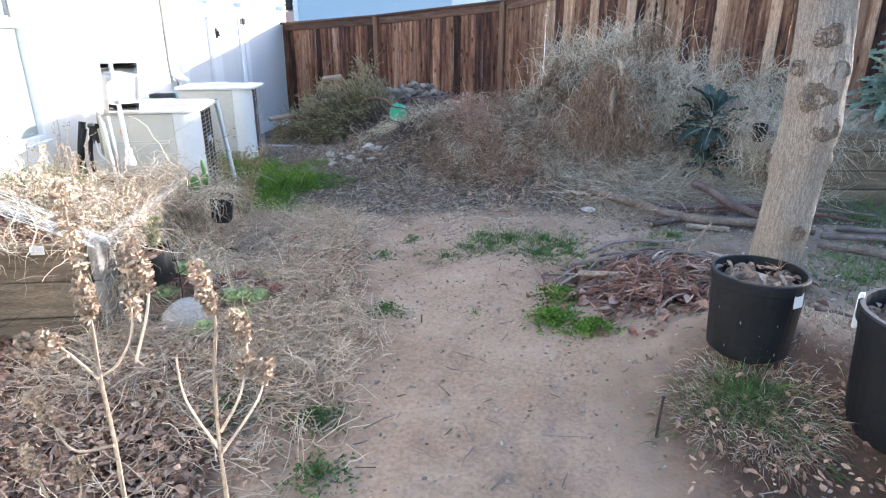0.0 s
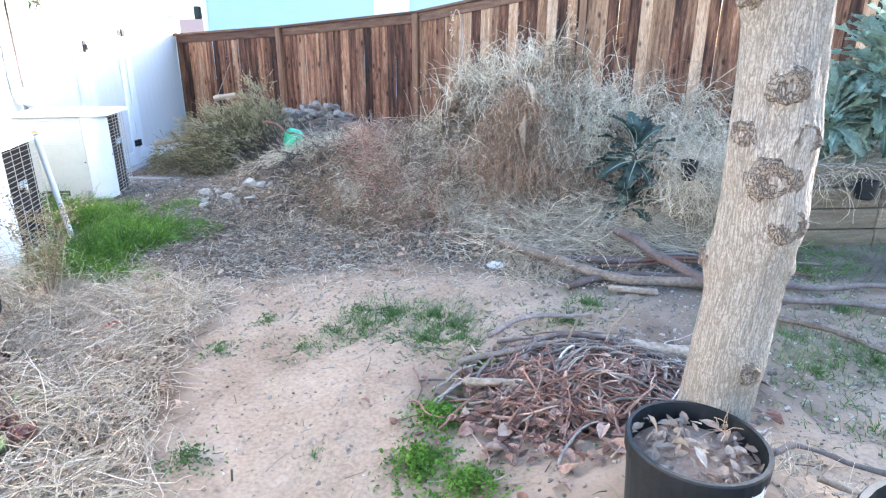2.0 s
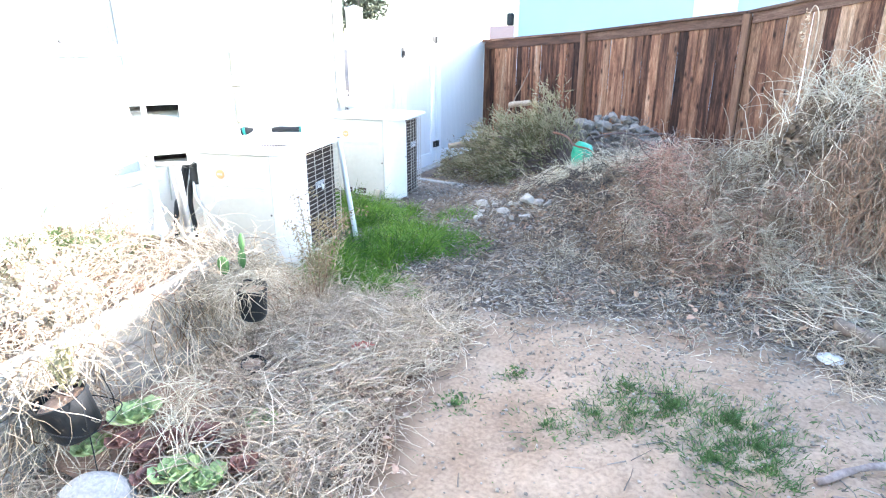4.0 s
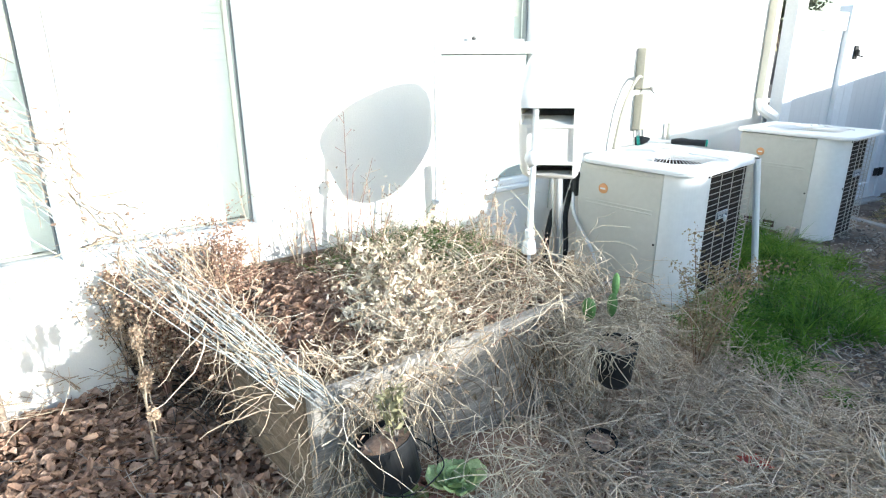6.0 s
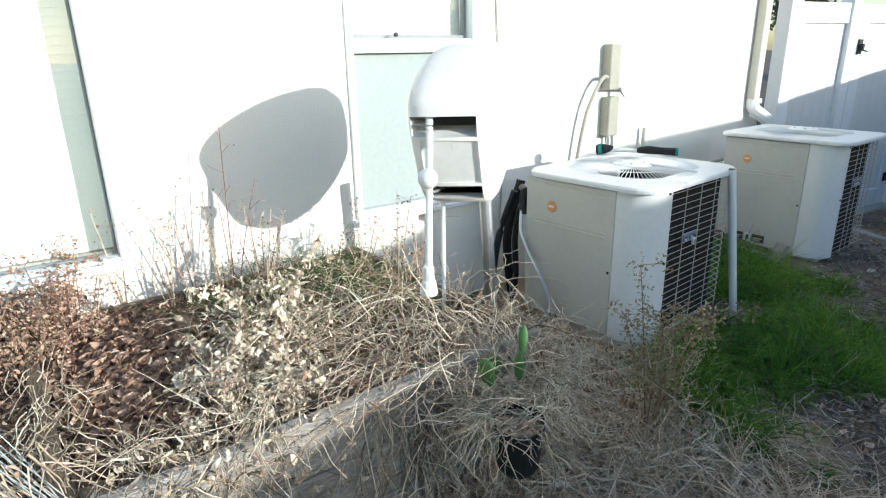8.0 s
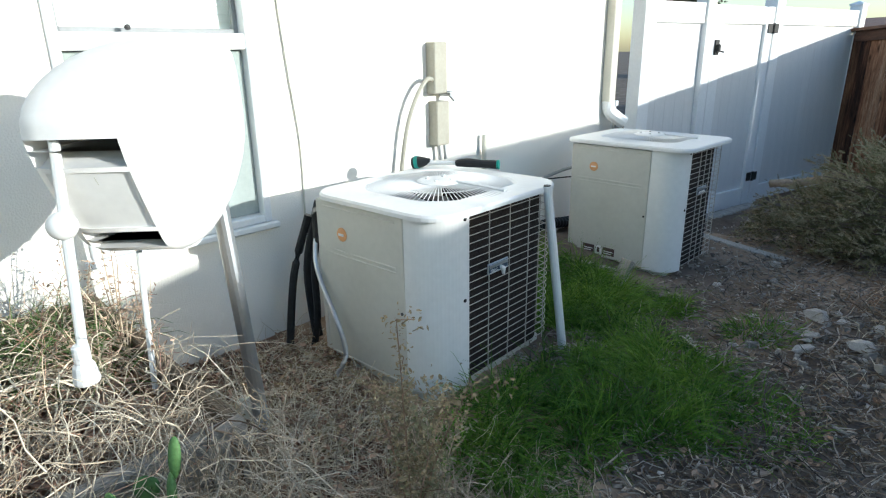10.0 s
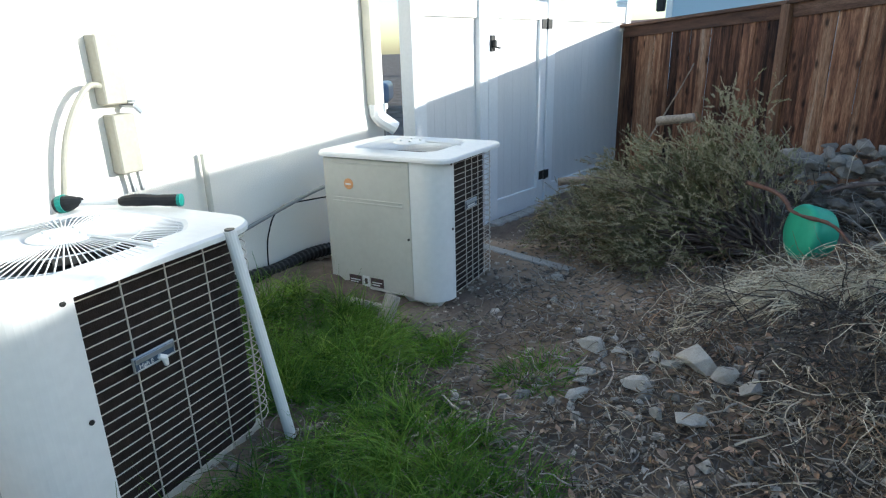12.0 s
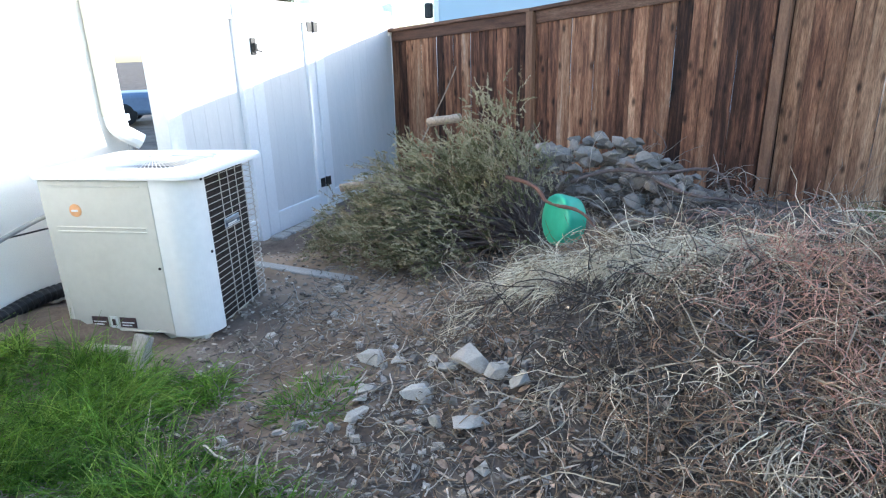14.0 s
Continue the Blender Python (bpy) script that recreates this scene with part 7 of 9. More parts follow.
wire = thing("wire_ring", "thin black wire ring around the corner pot", "wire", m=Matrix.Translation((-1.41, 2.91, 0.31)))
bm = bmesh.new()
tube(bm, [(0.125 * math.cos(a), 0.125 * math.sin(a), 0.01 * math.sin(3 * a)) for a in [2 * math.pi * k / 28 for k in range(29)]], 0.0022, 5)
part("ring", bm, M["black_plastic"], wire)
for a in (-0.5, 1.6):
    bm = bmesh.new()
    tube(bm, [(0.125 * math.cos(a), 0.125 * math.sin(a), -0.22), (0.128 * math.cos(a), 0.128 * math.sin(a), 0.0), (0.10 * math.cos(a), 0.10 * math.sin(a), 0.11)], 0.0022, 5)
    part("leg", bm, M["black_plastic"], wire)
plant_pot("small_pot", "small black pot with a leafy plant at the bed's corner", -1.42, 2.90, 0.25, 0.09, 0.16, (12, -8), leafsize=0.03)
thin_weed(-1.42, 2.90, 0.39, 0.20, 51, "green and brown plant growing in the small pot", "twig", 9, 200, "bush_green", 0.024, "pot_plant")
hang = plant_pot("hanging_pot", "black pot of cactus set in straw at the bed's edge", -1.45, 3.86, 0.27, 0.075, 0.17, (4, 6), leafsize=0.03)
plant_pot("small_pot", "small black pot half hidden in dead grass", -1.40, 3.76, -0.03, 0.06, 0.12, (8, 10), leafsize=0.03)
cactus = thing("cactus", "small prickly pear with flat green pads", "cactus", m=Matrix.Translation((-1.59, 3.90, 0.45)))
for px, py, pz, rz, ln, tl in ((0.0, -0.05, 0.02, 20, 0.10, 6), (0.02, 0.05, 0.02, -10, 0.10, -5), (0.02, 0.065, 0.10, 40, 0.10, -12), (-0.07, 0.02, 0.0, 70, 0.08, 3)):
    bm = bmesh.new()
    bmesh.ops.create_uvsphere(bm, u_segments=14, v_segments=10, radius=0.5)
    for v in bm.verts:
        v.co = Vector((v.co.x * (0.058 if pz < 0.1 else 0.030) * (1 + 0.25 * v.co.z), v.co.y * 0.022, (v.co.z + 0.5) * ln))
    part("pad", bm, M["cactus"], cactus, smooth=True, m=Matrix.Translation((px, py, pz)) @ Matrix.Rotation(radians(rz), 4, "Z") @ Matrix.Rotation(radians(tl), 4, "X"))
n = 420
a, q = rng.uniform(0, 6.28, n), 0.17 * np.sqrt(rng.uniform(0, 1, n))
P = wander(np.stack([-1.52 + q * np.cos(a), 3.87 + q * np.sin(a) * 1.2, 0.42 + rng.uniform(0, 0.06, n)], -1), np.stack([0.4 * np.cos(a) + rng.normal(0, 0.9, n), 0.4 * np.sin(a) + rng.normal(0, 0.9, n), rng.normal(0.1, 0.3, n)], -1), rng.uniform(0.07, 0.24, n), 7, 0.6, 1.0)
stuff(strands("straw_nest", P, taper(n, 7, 0.0017, 0.0009, 0.5), M["grey_straw"]), "nest of dry straw around the cactus pot", "straw")
stone = thing("white_stone", "rounded pale grey concrete stone on the ground", "stone", m=Matrix.Translation((-1.26, 2.80, 0.05)) @ Matrix.Rotation(radians(25), 4, "Z"))
bm = bmesh.new()
bmesh.ops.create_icosphere(bm, subdivisions=3, radius=0.5)
for v in bm.verts:
    q = noise.noise(v.co * 3) * 0.05
    v.co = Vector((v.co.x * 0.27, v.co.y * 0.20, v.co.z * 0.28 if v.co.z > 0 else v.co.z * 0.12)) * (1 + q)
part("body", bm, M["concrete"], stone, smooth=True)


def rosette(x, y, z, r, mat, label, seed):
    ro = thing("succulent", label, "succulent", "succulents", Matrix.Translation((x, y, z)))
    bm = bmesh.new()
    rows = [(0.0, 0.35, 0.0), (0.45, 0.85, 0.03), (0.82, 1.05, 0.12), (1.0, 0.55, 0.20)]
    up_, lo_ = [], []
    for yv, w, zz in rows:
        up_.append([bm.verts.new((s_ * w * 0.40, yv, zz + 0.06 * abs(s_))) for s_ in (-1, 0, 1)])
        lo_.append([bm.verts.new((s_ * w * 0.40, yv, zz - 0.07 + 0.04 * abs(s_))) for s_ in (-1, 0, 1)])
    for g in (up_, lo_):
        for i in range(3):
            for j in range(2):
                q = (g[i][j], g[i][j + 1], g[i + 1][j + 1], g[i + 1][j])
                bm.faces.new(q if g is up_ else q[::-1])
    for i in range(3):
        bm.faces.new((up_[i][0], up_[i + 1][0], lo_[i + 1][0], lo_[i][0]))
        bm.faces.new((up_[i + 1][2], up_[i][2], lo_[i][2], lo_[i + 1][2]))
    first = part("leaf", bm, M[mat], ro)
    rr = random.Random(seed)
    for k in range(18):
        f = k / 18
        mm = Matrix.Rotation(k * 2.4, 4, "Z") @ Matrix.Rotation(radians(12 + 62 * f), 4, "X") @ Matrix.Scale(r * (1 - 0.6 * f) * rr.uniform(0.85, 1.1), 4)
        if k == 0:
            first.matrix_basis = mm
        else:
            share(first, ro, mm)
    return ro


for k, (sx, sy, sz, r, mt, lb) in enumerate(((-1.33, 3.05, 0.22, 0.10, "succulent", "green rosette succulent by the pale stone"), (-1.08, 2.98, 0.10, 0.10, "succulent", "green rosette succulent by the pale stone"), (-0.98, 3.0, 0.08, 0.085, "succulent", "green rosette succulent by the pale stone"), (-1.42, 2.93, 0.14, 0.08, "succulent", "green rosette succulent by the pale stone"), (-1.2, 3.08, 0.14, 0.08, "succulent_red", "dull red rosette succulent"), (-1.12, 3.15, 0.13, 0.075, "succulent_red", "dull red rosette succulent"), (-1.3, 2.97, 0.18, 0.07, "succulent_red", "dull red rosette succulent"), (-1.02, 3.18, 0.09, 0.07, "succulent_red", "dull red rosette succulent"), (-1.15, 2.93, 0.10, 0.07, "succulent_red", "dull red rosette succulent"), (-1.22, 2.99, 0.13, 0.075, "succulent_red", "dull red rosette succulent"), (-0.92, 3.12, 0.08, 0.07, "succulent_red", "dull red rosette succulent"), (-1.40, 3.02, 0.19, 0.07, "succulent_red", "dull red rosette succulent"), (-1.16, 2.70, 0.05, 0.085, "succulent", "green rosette succulent by the pale stone"), (-1.02, 2.84, 0.06, 0.08, "succulent", "green rosette succulent by the pale stone"), (-1.05, 3.4, 0.05, 0.08, "succulent", "small green rosette succulent"))):
    rosette(sx, sy, sz, r, mt, lb, k)
x, y = scatter(420, -1.6, -0.85, 3.0, 3.6)
P = wander(np.stack([x, y, 0.04 + 0.16 * bump_at(x, y, -1.35, 3.15, 0.3, 0.3)], -1), np.stack([rng.normal(0.3, 0.7, len(x)), rng.normal(-0.2, 0.7, len(x)), rng.uniform(0, 0.8, len(x))], -1), rng.uniform(0.1, 0.35, len(x)), 6, 0.25, 1.3)
stuff(strands("dead_stems", P, taper(len(x), 6, 0.0028, 0.0012), M["straw"]), "dead stems among the succulents", "dead plants")
n = 7
c = np.stack([rng.uniform(-1.42, -1.12, n), rng.uniform(3.10, 3.34, n), rng.uniform(0.20, 0.34, n)], -1)
aim = np.stack([rng.normal(0.5, 0.5, n), rng.normal(-0.4, 0.5, n), rng.normal(0.2, 0.3, n)], -1)
stuff(strands("pale_cascade", on_bed_side(locks(n, 16, c, aim, rng.uniform(0.14, 0.34, n), 0.3, 1.6, 0.03, 0.45)), taper(n * 16, 8, 0.0018, 0.0008, 0.5), M["bleached_straw"]), "bleached straw drooping over the succulents", "dead plants")
heap_l = mesh_object("planting_mound", np.stack([BX * 0 + np.linspace(-1.66, -0.85, 50)[None, :], BY * 0 + np.linspace(2.85, 4.2, 50)[:, None], -0.03 + 0.20 * bump_at(np.linspace(-1.66, -0.85, 50)[None, :], np.linspace(2.85, 4.2, 50)[:, None], -1.5, 3.2, 0.2, 0.35) + 0 * BX], -1).reshape(-1, 3), np.stack([_id[:-1, :-1], _id[:-1, 1:], _id[1:, 1:], _id[1:, :-1]], -1).reshape(-1, 4), M["dry_leaf"], smooth=True)
stuff(heap_l, "dark soil mounded at the bed's foot", "soil")
red_leaf = thing("red_leaf", "faded red leaf-shaped scrap on the straw", "scrap", m=Matrix.Translation((-1.0, 4.13, 0.05)) @ Matrix.Rotation(radians(30), 4, "Z"))
bm = bmesh.new()
for k in range(5):
    mm = Matrix.Rotation(radians(-70 + 35 * k), 4, "Z")
    vs = [bm.verts.new(mm @ Vector(p)) for p in ((0, 0, 0.0), (-0.022, 0.045, 0.008), (0, 0.085, 0.004), (0.022, 0.045, 0.012))]
    bm.faces.new(vs)
bmesh.ops.solidify(bm, geom=bm.faces[:], thickness=0.002)
part("blade", bm, M["red_leaf"], red_leaf)

# ---- path: pebbles, twigs ----
x, y = scatter(16000, -0.7, 3.6, 0.6, 5.2, lambda x, y: 0.22 + 0.78 * np.maximum(smooth(3.6, 4.7, y), smooth(0.8, 1.6, x) * smooth(2.6, 3.2, y)))
stuff(stones("path_pebbles", np.stack([x, y, gz(x, y) + 0.002], -1), 0.011, M["pebble"]), "small pale pebbles and grit on the dirt path", "pebbles")
x, y = scatter(220, -0.6, 1.6, 0.7, 4.8)
stuff(stones("path_crumbs", np.stack([x, y, gz(x, y) + 0.002], -1), 0.011, M["chip"]), "dark crumbs and chips trodden into the path", "crumbs")
x, y = scatter(260, -0.6, 2.0, 0.8, 4.8)
P = lying(x, y, gz(x, y) + 0.006, rng.uniform(0.03, 0.14, len(x)), 4, 0.15, 0.03)
stuff(strands("path_twigs", P, taper(len(x), 4, 0.0028, 0.0012), M["twig"]), "scattered twigs on the dirt path", "twigs")
x, y = scatter(160, -0.5, 1.3, 1.0, 4.6)
stuff(leaf_litter("path_weeds", np.stack([x, y, gz(x, y) + 0.004], -1), 0.014, M["weed_green"], None, 0.4), "tiny flat weeds dotted over the path", "weeds")
stake = thing("thin_stake", "thin dark stake leaning out of the dead grass", "stake")
part("shaft", tube(bmesh.new(), [(0.80, 1.93, -0.05), (0.805, 1.94, 0.08), (0.815, 1.95, 0.20)], 0.005, 6), M["dark_twig"], stake)
peg = thing("marker_peg", "thin dark peg sticking out of the path", "peg")
bm = bmesh.new()
tube(bm, [(-0.10, 2.90, -0.05), (-0.095, 2.905, 0.055)], 0.004, 6)
part("shaft", bm, M["twig"], peg)


# ---- tree ----
tree = thing("tree_trunk", "pale grey tree trunk with furrowed bark and pruned knots", "tree", m=Matrix.Translation((1.485, 2.52, 0.0)))
bm = bmesh.new()


def trunk_axis(z):
    zz = min(z, 1.8) - 1.05
    return -0.016 - 0.075 * zz * zz, 0.006 * math.sin(z * 1.4 + 1)


def trunk_r(z):
    return 0.104 + 0.04 * math.exp(-max(z, 0) / 0.12) - 0.004 * z


KNOTS = [(-114, 1.203, 0.078), (-110, 1.419, 0.062), (-157, 1.303, 0.047), (-83, 1.304, 0.059), (-84, 1.088, 0.072), (-174, 1.62, 0.05), (-51, 0.955, 0.027), (-90, 0.665, 0.044), (150, 0.95, 0.05), (60, 1.2, 0.06)]
seg, rows = 190, 240
rings = []
for i in range(rows + 1):
    z = -0.05 + 3.6 * i / rows
    r0 = trunk_r(z)
    cx, cy = trunk_axis(z)
    ring = []
    for k in range(seg):
        a = 2 * math.pi * k / seg
        q = noise.noise(Vector((math.cos(a) * 1.6, math.sin(a) * 1.6, z * 1.2))) * 0.012
        wob = 0.35 * noise.noise(Vector((math.cos(a) * 5, math.sin(a) * 5, z * 5)))
        q -= abs(noise.noise(Vector((math.cos(a + wob) * 13, math.sin(a + wob) * 13, z * 3.0)))) * 0.008
        q += noise.noise(Vector((math.cos(a) * 40, math.sin(a) * 40, z * 22))) * 0.002
        for ang, kz, ks in KNOTS:
            da = (a - radians(ang) + math.pi) % (2 * math.pi) - math.pi
            dd = math.hypot(da * r0, z - kz) / ks
            if dd < 2.2:
                q += 0.42 * ks * math.exp(-(dd * 0.95) ** 2)
        ring.append(bm.verts.new((cx + (r0 + q) * math.cos(a), cy + (r0 + q) * math.sin(a), z)))
    rings.append(ring)
for a, b in zip(rings, rings[1:]):
    for k in range(seg):
        bm.faces.new((a[k], a[(k + 1) % seg], b[(k + 1) % seg], b[k]))
part("trunk", bm, M["bark"], tree, smooth=True)
for k, (ang, z, s_) in enumerate(KNOTS):
    s_ = s_ * 0.84
    bm = bmesh.new()
    bmesh.ops.create_icosphere(bm, subdivisions=4, radius=1.0)
    for v in bm.verts:
        rad = math.hypot(v.co.y, v.co.z)
        dent = (0.5 * math.exp(-(rad / 0.38) ** 2) + 0.12 * math.sin(rad * 16)) if v.co.x > 0 else 0
        q = 1 + 0.25 * noise.noise(v.co * 1.6 + Vector((k * 3, 0, 0))) + 0.07 * noise.noise(v.co * 5 + Vector((0, k * 3, 0)))
        v.co = Vector(((v.co.x - dent) * 0.55 * s_ * q, v.co.y * s_ * 0.92 * q, v.co.z * s_ * 0.86 * q))
    a = radians(ang)
    cx, cy = trunk_axis(z)
    rr = trunk_r(z) + 0.12 * s_
    part("knot", bm, M["knot"], tree, "rough brown pruning knot", smooth=True, m=Matrix.Translation((cx + rr * math.cos(a), cy + rr * math.sin(a), z)) @ Matrix.Rotation(a, 4, "Z"))

# ---- stick heap, logs and branches ----
def heap_top(x, y):
    return gz(x, y) + 0.16 * bump_at(x, y, 1.36, 3.30, 0.34, 0.24)


def many_sticks(name, label, n, cx, cy, sx, sy, l0, l1, r0, mat, bend):
    x, y = rng.normal(cx, sx, n), rng.normal(cy, sy, n)
    ang = rng.normal(0.35, 1.0, n)
    d = np.stack([np.cos(ang), np.sin(ang), np.zeros(n)], -1)
    ln = rng.uniform(l0, l1, n)
    start = np.stack([x, y, np.zeros(n)], -1) - d * ln[:, None] / 2
    P = wander(start, d, ln, 8, bend)
    lift = rng.uniform(0.15, 1, (n, 1)) ** 0.5
    g = gz(P[..., 0], P[..., 1])
    P[..., 2] = g + 0.006 + (heap_top(P[..., 0], P[..., 1]) - g) * lift + np.clip(P[..., 2], -0.02, 0.03) + 0.008 * rng.uniform(0, 1, (n, 1))
    return stuff(strands(name, P, taper(n, 8, r0, r0 * 0.5, 0.6), M[mat], None, 6), label, "sticks")


many_sticks("red_sticks", "heap of reddish-brown prunings and sticks beside the tree", 760, 1.28, 3.20, 0.22, 0.15, 0.08, 0.34, 0.0044, "red_stick", 0.26)
many_sticks("grey_sticks", "grey curved sticks and twigs on the prunings heap", 380, 1.46, 3.36, 0.27, 0.17, 0.10, 0.46, 0.0056, "twig", 0.3)
many_sticks("thick_sticks", "thick grey-brown cut sticks on the prunings heap", 30, 1.44, 3.38, 0.22, 0.15, 0.2, 0.55, 0.0105, "log_bark", 0.2)
many_sticks("pale_cut_sticks", "pale bare sticks on the prunings heap", 70, 1.34, 3.26, 0.27, 0.18, 0.06, 0.26, 0.0056, "pale_stick", 0.2)
x, y = rng.normal(1.3, 0.28, 900), rng.normal(3.2, 0.2, 900)
stuff(leaf_litter("heap_bark", np.stack([x, y, gz(x, y) + 0.01 + (heap_top(x, y) - gz(x, y)) * rng.uniform(0.5, 1.0, 900)], -1), 0.075, M["red_stick"], None, 0.5), "strips of red-brown bark in the prunings heap", "bark")


def log_piece(label, pts, r0, r1, mat, ends=None, name="log", category="log"):
    lg = thing(name, label, category, "logs and branches")
    c = curve_pts([(x, y, float(gz(x, y)) + z) for x, y, z in pts], 6)
    n = len(c)
    bm = bmesh.new()
    c = [q + Vector((noise.noise(q * 3), noise.noise(q * 3 + Vector((9, 0, 0))), 0.4 * noise.noise(q * 4))) * 0.045 for q in c]
    rr = [0.85 * (r0 + (r1 - r0) * i / (n - 1)) * (1 + 0.22 * noise.noise(Vector((i * 0.8, r0 * 99, c[0].x)))) for i in range(n)]
    tube(bm, c, rr, 9)
    for v in bm.verts:
        v.co += Vector((noise.noise(v.co * 30), noise.noise(v.co * 30 + Vector((5, 0, 0))), noise.noise(v.co * 30 + Vector((0, 5, 0))))) * 0.006
    part("bark", bm, M[mat], lg, smooth=True)
    if ends:
        bm = bmesh.new()
        t = (Vector(c[0]) - Vector(c[1])).normalized()
        q = Vector(c[0])
        mm = Matrix.Translation(q + t * 0.002) @ t.to_track_quat("Z", "Y").to_matrix().to_4x4()
        lathe(bm, [(rr[0] * 0.93, 0), (rr[0] * 0.5, 0.006), (0, 0.004)], 9, mm)
        part("cut_end", bm, M["pale_wood"], lg, "pale cut end")
    return lg


log_piece("pale tan branch with a bare end in the dry grass", [(1.24, 5.10, 0.13), (1.42, 4.98, 0.11), (1.71, 4.74, 0.07), (2.02, 4.46, 0.065), (2.46, 4.38, 0.05), (2.75, 4.30, 0.03)], 0.044, 0.034, "tan_bark", True)
log_piece("thick dark purple-brown branch lying across the others", [(2.10, 5.05, 0.22), (2.22, 4.80, 0.18), (2.36, 4.51, 0.12), (2.58, 4.12, 0.045)], 0.042, 0.034, "log_bark", True)
log_piece("brown branch lying behind the pale one", [(1.64, 4.90, 0.04), (1.87, 4.88, 0.07), (2.4, 4.78, 0.08), (2.98, 4.70, 0.06)], 0.034, 0.026, "log_bark", True)
log_piece("brown branch lying before the pale one", [(1.62, 4.50, 0.03), (1.95, 4.60, 0.06), (2.27, 4.55, 0.05), (2.71, 4.28, 0.03)], 0.030, 0.024, "log_bark", True)
log_piece("long brown branch lying on the ground", [(2.96, 4.41, 0.04), (3.3, 4.34, 0.05), (3.65, 4.38, 0.05), (4.04, 4.32, 0.04)], 0.027, 0.02, "log_bark", True)
log_piece("long brown branch lying on the ground", [(2.73, 4.17, 0.03), (3.0, 4.06, 0.04), (3.35, 4.04, 0.04), (3.69, 3.94, 0.03)], 0.026, 0.018, "log_bark", True)
log_piece("split pale branch near the tree", [(2.58, 3.98, 0.03), (2.70, 3.80, 0.03), (2.82, 3.66, 0.03), (2.92, 3.51, 0.02)], 0.020, 0.013, "tan_bark")
log_piece("thin grey branch on the dirt", [(0.98, 3.86, 0.02), (1.23, 3.99, 0.03), (1.45, 4.00, 0.03), (1.62, 4.06, 0.02)], 0.017, 0.011, "log_bark")
log_piece("pale stick end poking from the heap", [(0.80, 3.32, 0.09), (0.95, 3.28, 0.10), (1.12, 3.24, 0.10)], 0.022, 0.019, "pale_wood", True)
log_piece("broken pinkish log at the back of the heap", [(0.80, 3.55, 0.05), (1.10, 3.56, 0.09), (1.36, 3.55, 0.10)], 0.022, 0.017, "tan_bark", True)
log_piece("short pale cut log at the back of the heap", [(1.62, 3.53, 0.10), (1.76, 3.51, 0.09), (1.92, 3.48, 0.07)], 0.040, 0.038, "pale_wood", True)
log_piece("short grey branch on the heap", [(0.98, 3.62, 0.05), (1.3, 3.62, 0.10), (1.62, 3.58, 0.09)], 0.017, 0.013, "log_bark", True)
log_piece("forked dead twig on the heap", [(1.30, 3.50, 0.08), (1.33, 3.48, 0.18), (1.36, 3.46, 0.27)], 0.010, 0.006, "pale_wood")
log_piece("forked dead twig on the heap", [(1.50, 3.52, 0.10), (1.54, 3.50, 0.20), (1.60, 3.47, 0.33)], 0.009, 0.005, "pale_wood")
log_piece("grey root-like branch behind the pot", [(1.72, 2.62, 0.05), (1.95, 2.75, 0.05), (2.25, 2.62, 0.03), (2.5, 2.72, 0.02)], 0.014, 0.008, "log_bark")
log_piece("grey branch behind the pot", [(1.78, 2.50, 0.06), (2.0, 2.42, 0.05), (2.25, 2.2, 0.03)], 0.013, 0.008, "pale_wood")
for k in range(4):
    a = 0.25 * math.sin(k * 2.3)
    x0, y0 = 1.9 + 0.16 * k, 4.75 - 0.05 * (k % 3) + 0.1 * math.sin(k)
    log_piece("thin brown branch among the long branches", [(x0, y0, 0.05 + 0.03 * (k % 3)), (x0 + 0.5, y0 + 0.1 * a, 0.08 + 0.02 * (k % 2)), (x0 + 1.1, y0 - 0.08 + a * 0.3, 0.04)], 0.016, 0.009, "log_bark" if k % 2 else "red_stick")
bark_chip = thing("bark_slab", "pale split slab of wood with pinkish inner face", "wood scrap", m=Matrix.Translation((1.98, 4.37, 0.075)) @ Matrix.Rotation(radians(-18), 4, "Z"))
bm = new_box((-0.15, -0.05, -0.014), (0.15, 0.05, 0.014), 0.01, 2)
for v in bm.verts:
    v.co.y *= 1 - 0.5 * abs(v.co.x) / 0.12
    v.co.z += 0.02 * math.cos(v.co.x * 12)
part("slab", bm, M["pale_wood"], bark_chip)
white_rag = thing("paper_scrap", "crumpled white paper scrap by the pale branch", "scrap", m=Matrix.Translation((1.21, 4.93, 0.05)))
bm = bmesh.new()
bmesh.ops.create_icosphere(bm, subdivisions=2, radius=0.06)
for v in bm.verts:
    v.co += v.normal * noise.noise(v.co * 40) * 0.03
    v.co.z *= 0.4
part("body", bm, M["label_white"], white_rag)

# ---- mulch: twigs, chips, leaves, stones ----
def mulch_w(x, y):
    return cover(x, y)[0] * smooth(10.5, 9.0, y + 0.6 * x)


x, y = scatter(21000, -2.2, 3.2, 4.6, 9.0, mulch_w)
P = lying(x, y, gz(x, y) + 0.006 + 0.03 * rng.uniform(0, 1, len(x)) ** 2, rng.uniform(0.03, 0.14, len(x)), 6, 0.6, 0.07)
stuff(strands("mulch_twigs", P, taper(len(x), 6, 0.0028, 0.0014, 0.6), M["twig"]), "grey twigs and wood shreds covering the ground", "mulch")
x, y = scatter(1000, -1.9, 3.2, 4.7, 8.6, mulch_w)
P = lying(x, y, gz(x, y) + 0.012 + 0.03 * rng.uniform(0, 1, len(x)), rng.uniform(0.05, 0.20, len(x)), 8, 0.45, 0.08)
P[..., 2] = np.maximum(P[..., 2], gz(P[..., 0], P[..., 1]) + 0.004)
